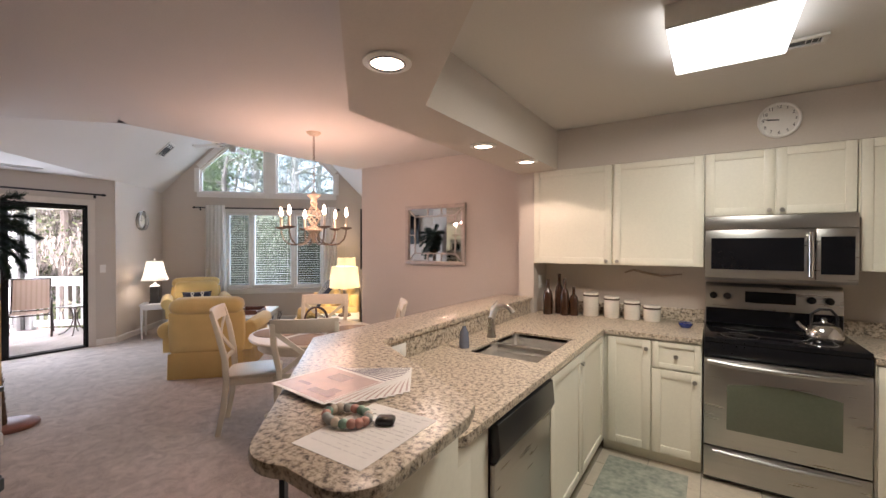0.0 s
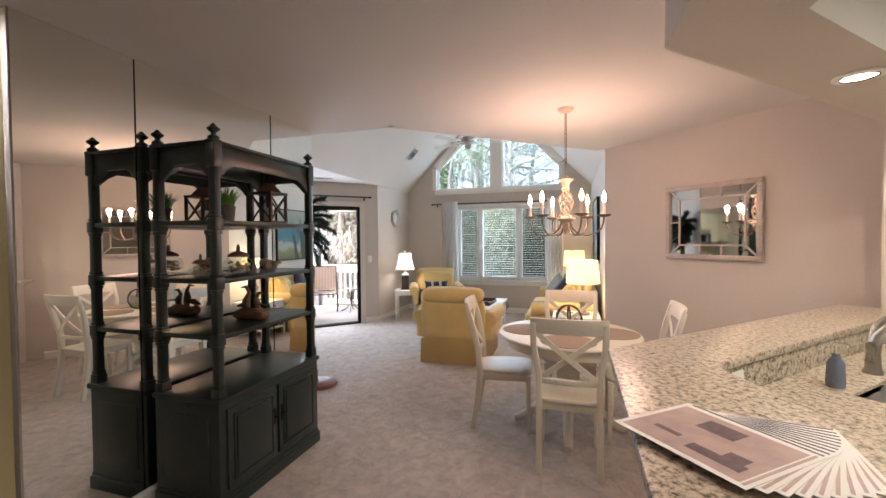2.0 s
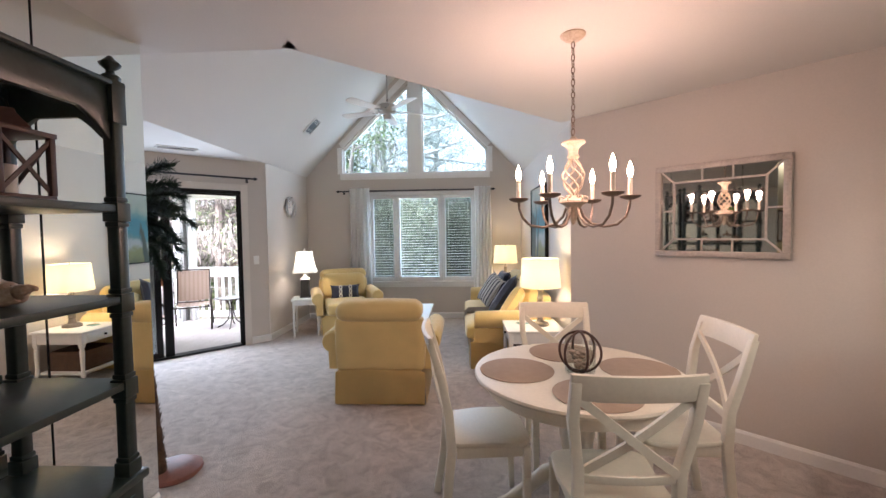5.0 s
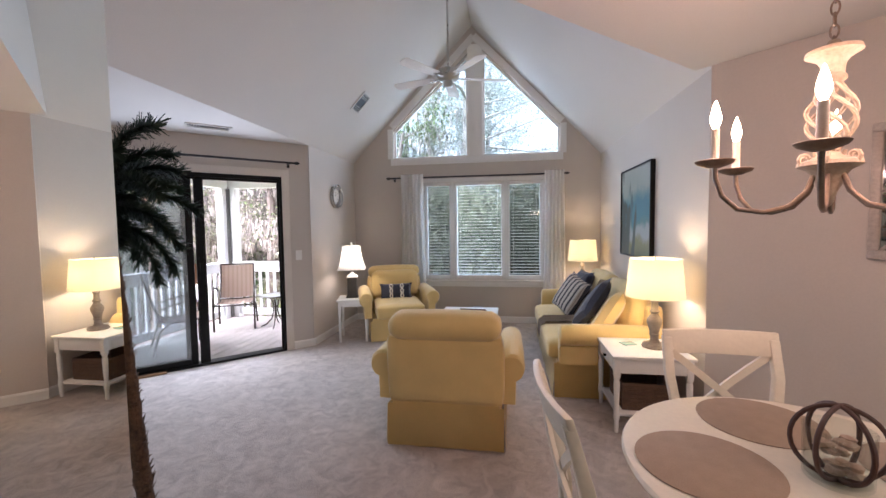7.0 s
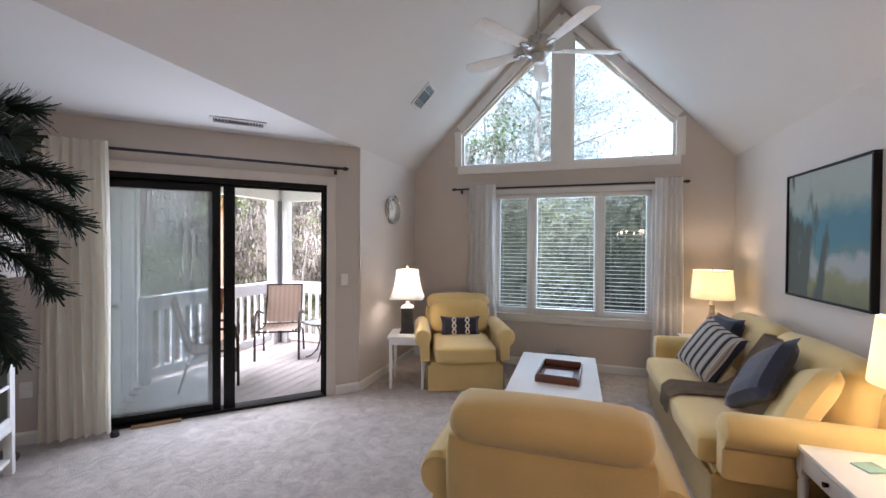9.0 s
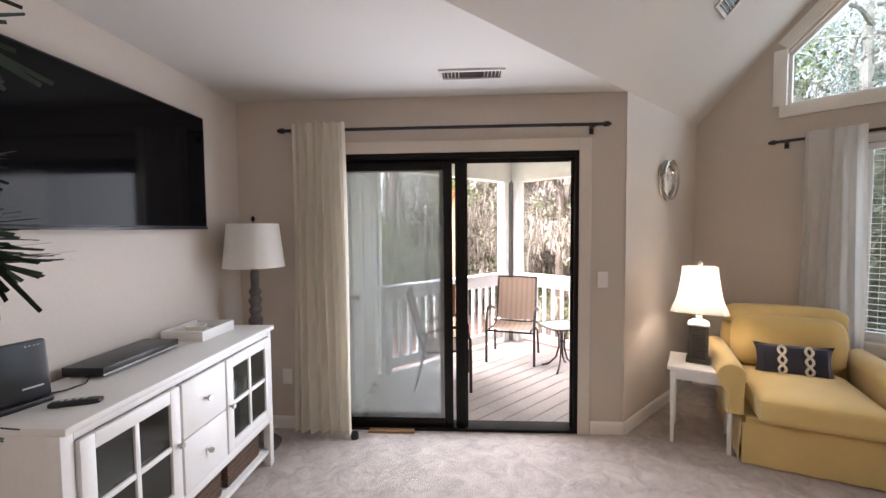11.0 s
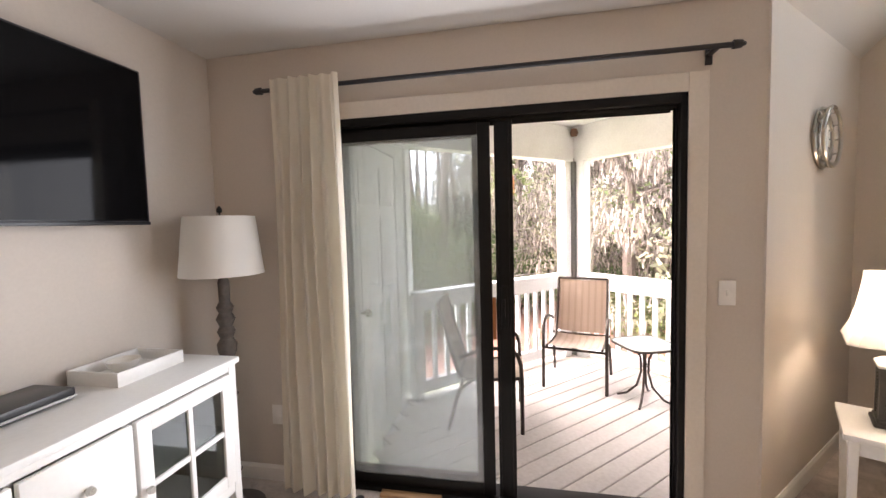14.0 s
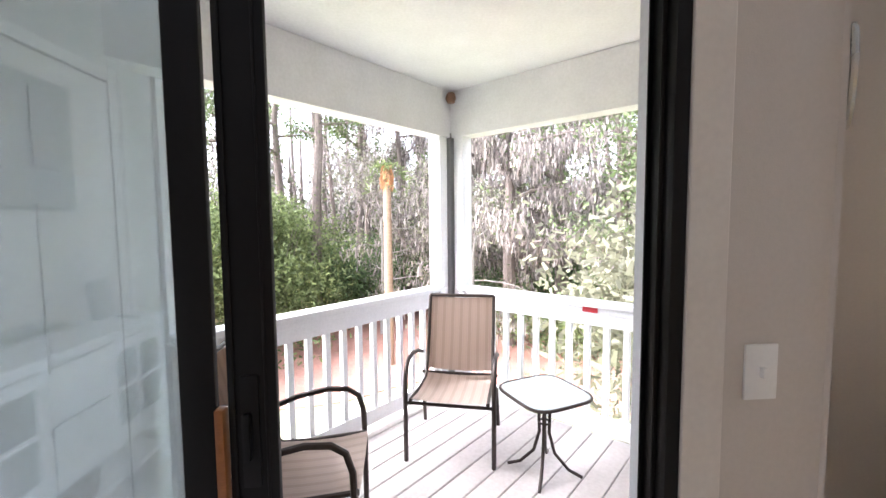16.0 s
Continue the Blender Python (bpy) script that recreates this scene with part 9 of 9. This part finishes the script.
def outdoor_palm(x, y, h, seed):
    rng = np.random.default_rng(seed)
    t = thing("palm_tree", pose(x, y, GZ), "slim palm tree with a brown shaggy top", "palm tree")
    bm = bmesh.new()
    tube(bm, [(0.02 * math.sin(i), 0, h * i / 12) for i in range(13)], [0.14 - 0.002 * i for i in range(13)], 12)
    part("trunk", bm, material("pale_palm_bark", (0.34, 0.24, 0.17), rough=0.95, var=0.15, scale=5, fine=20, bump=0.5, stretch=(1, 1, 4)), t)
    n = 420
    a = rng.uniform(0, 6.28, n)
    c = np.stack([0.12 * np.cos(a), 0.12 * np.sin(a), h + rng.uniform(-0.2, 0.15, n)], 1)
    cards("dead_fronds", c, rng.uniform(0.03, 0.06, n), leafy("dry_frond", (0.42, 0.21, 0.11), 0.9, 0.2), t, rng, drop=1.0, aspect=7)
    cs = []
    for k in range(6):
        a = 6.28 * k / 6 + rng.uniform(-0.2, 0.2)
        for s in np.linspace(0.15, 1, 22):
            r = 0.7 * s
            cs += [(r * math.cos(a) + rng.normal(0, 0.05), r * math.sin(a) + rng.normal(0, 0.05), h + 0.9 * s - 1.5 * s * s + rng.normal(0, 0.05)) for _ in range(2)]
    cards("fronds", np.array(cs), rng.uniform(0.025, 0.045, len(cs)), M_BRIGHT, t, rng, aspect=5)


def polar(yaw, dist, ox=-6.8, oy=1.5):
    a = radians(yaw)
    return ox - math.sin(a) * dist, oy + math.cos(a) * dist


outdoor_palm(*polar(93, 12.5), 6.0, 3)
for yaw, dist, w, h, sd_, mat in ((107, 16.5, 3.8, 5.0, 31, M_BRIGHT), (114, 16, 4.0, 5.2, 32, M_BRIGHT), (99, 18, 3.0, 3.2, 33, M_DARKLEAF), (88, 20, 3.2, 3.0, 34, M_DARKLEAF), (72, 15.5, 2.8, 1.7, 35, M_BRIGHT), (64, 13.5, 2.4, 1.6, 36, M_BRIGHT), (79, 18, 3.0, 2.2, 37, M_DARKLEAF), (57, 17, 3.0, 2.6, 38, M_DARKLEAF), (125, 14, 3.6, 4.8, 39, M_BRIGHT), (93, 20, 3.2, 3.4, 40, M_DARKLEAF), (68, 20, 3.2, 3.4, 41, M_DARKLEAF)):
    shrub(*polar(yaw, dist), w, h, sd_, mat, "bright green leafy shrub below the deck" if mat == M_BRIGHT else "dark green leafy shrub among the trees")
for k, (yaw, dist, h, r, kind) in enumerate(((84, 17, 12, 0.28, "moss"), (76, 14.5, 11, 0.26, "moss"), (69, 17, 13, 0.30, "moss"), (61, 15, 11, 0.28, "moss"), (97, 20, 14, 0.24, "pine"), (103, 17, 15, 0.26, "pine"), (90, 19, 12, 0.20, "moss"), (107, 21, 15, 0.26, "pine"), (94, 16, 7, 0.10, "bare"), (82, 13.5, 5.5, 0.09, "bare"), (72, 21, 14, 0.25, "pine"), (113, 18, 14, 0.25, "pine"), (120, 16, 13, 0.26, "oak"))):
    x, y = polar(yaw, dist)
    tree(x, y, h, r, 100 + k, kind, {"moss": "grey tree hung with long pale moss", "pine": "tall slim pine with a high crown", "bare": "small bare pale-branched tree", "oak": "broad green oak behind the deck"}[kind])
# trees before the window wall
for k, (u, d, h, r, kind) in enumerate(((-3.2, 20.0, 12, 0.30, "cedar"), (-2.6, 25, 13, 0.26, "cedar"), (1.4, 17, 5.6, 0.18, "oak"), (-5.4, 18, 8, 0.25, "oak"), (-5.2, 23, 12, 0.24, "cedar"), (-4.6, 19, 10, 0.20, "bare"), (3.8, 20, 6, 0.22, "oak"))):
    p = ud(u, d)
    tree(p.x, p.y, h, r, 200 + k, kind, {"bare": "grey bare-branched tree before the window", "cedar": "conifer with long level boughs, greyed for haze", "oak": "broad green oak before the window"}[kind])
for k, (u, d, w, h) in enumerate(((-4.6, 13.5, 3, 5.0), (-3.0, 14, 3, 5.4), (-1.4, 13, 3, 4.9), (0.2, 13.5, 3, 5.2), (1.8, 14, 3, 5.2), (3.4, 14, 3, 5.2))):
    p = ud(u, d)
    shrub(p.x, p.y, w, h, 300 + k, M_OLIVE, "tall grey-green leafy shrub before the window")
# far woods as one mass
rng = np.random.default_rng(77)
n = 200000
yaw = np.radians(rng.uniform(5, 150, n))
dist = rng.uniform(24, 40, n)
hh = np.clip(rng.gamma(2.2, 2.0, n), 0, 13)
hh *= np.where(yaw < math.radians(58), 0.62, 1.0)
clump = np.sin(yaw * 23) + np.sin(yaw * 57 + 1.3) + 0.6 * np.sin(yaw * 131 + 0.4)
hh = hh * (0.85 + 0.20 * clump)
c = np.stack([-6.8 - np.sin(yaw) * dist, 1.5 + np.cos(yaw) * dist, GZ + hh], 1)
fw = thing("far_woods", pose(0, 0, 0), "grey-green mossy woods in the distance", "woods", kind="stuff")
cards("foliage", c[: n // 2], rng.uniform(0.09, 0.2, n // 2), leafy("far_green", (0.12, 0.13, 0.085)), fw, rng)
cards("moss", c[n // 2 :], rng.uniform(0.06, 0.14, n - n // 2), M_MOSS, fw, rng, drop=1.0, aspect=3)
bm = bmesh.new()
for _ in range(110):
    a, dd = radians(rng.uniform(52, 150)), rng.uniform(22, 40)
    b = Vector((-6.8 - math.sin(a) * dd, 1.5 + math.cos(a) * dd, GZ))
    hgt = rng.uniform(8, 16)
    tube(bm, [b, b + Vector((rng.uniform(-0.4, 0.4), rng.uniform(-0.4, 0.4), hgt * 0.5)), b + Vector((rng.uniform(-0.8, 0.8), rng.uniform(-0.8, 0.8), hgt))], [rng.uniform(0.12, 0.28), 0.14, 0.06], 6)
part("trunks", bm, M_BARK, fw)
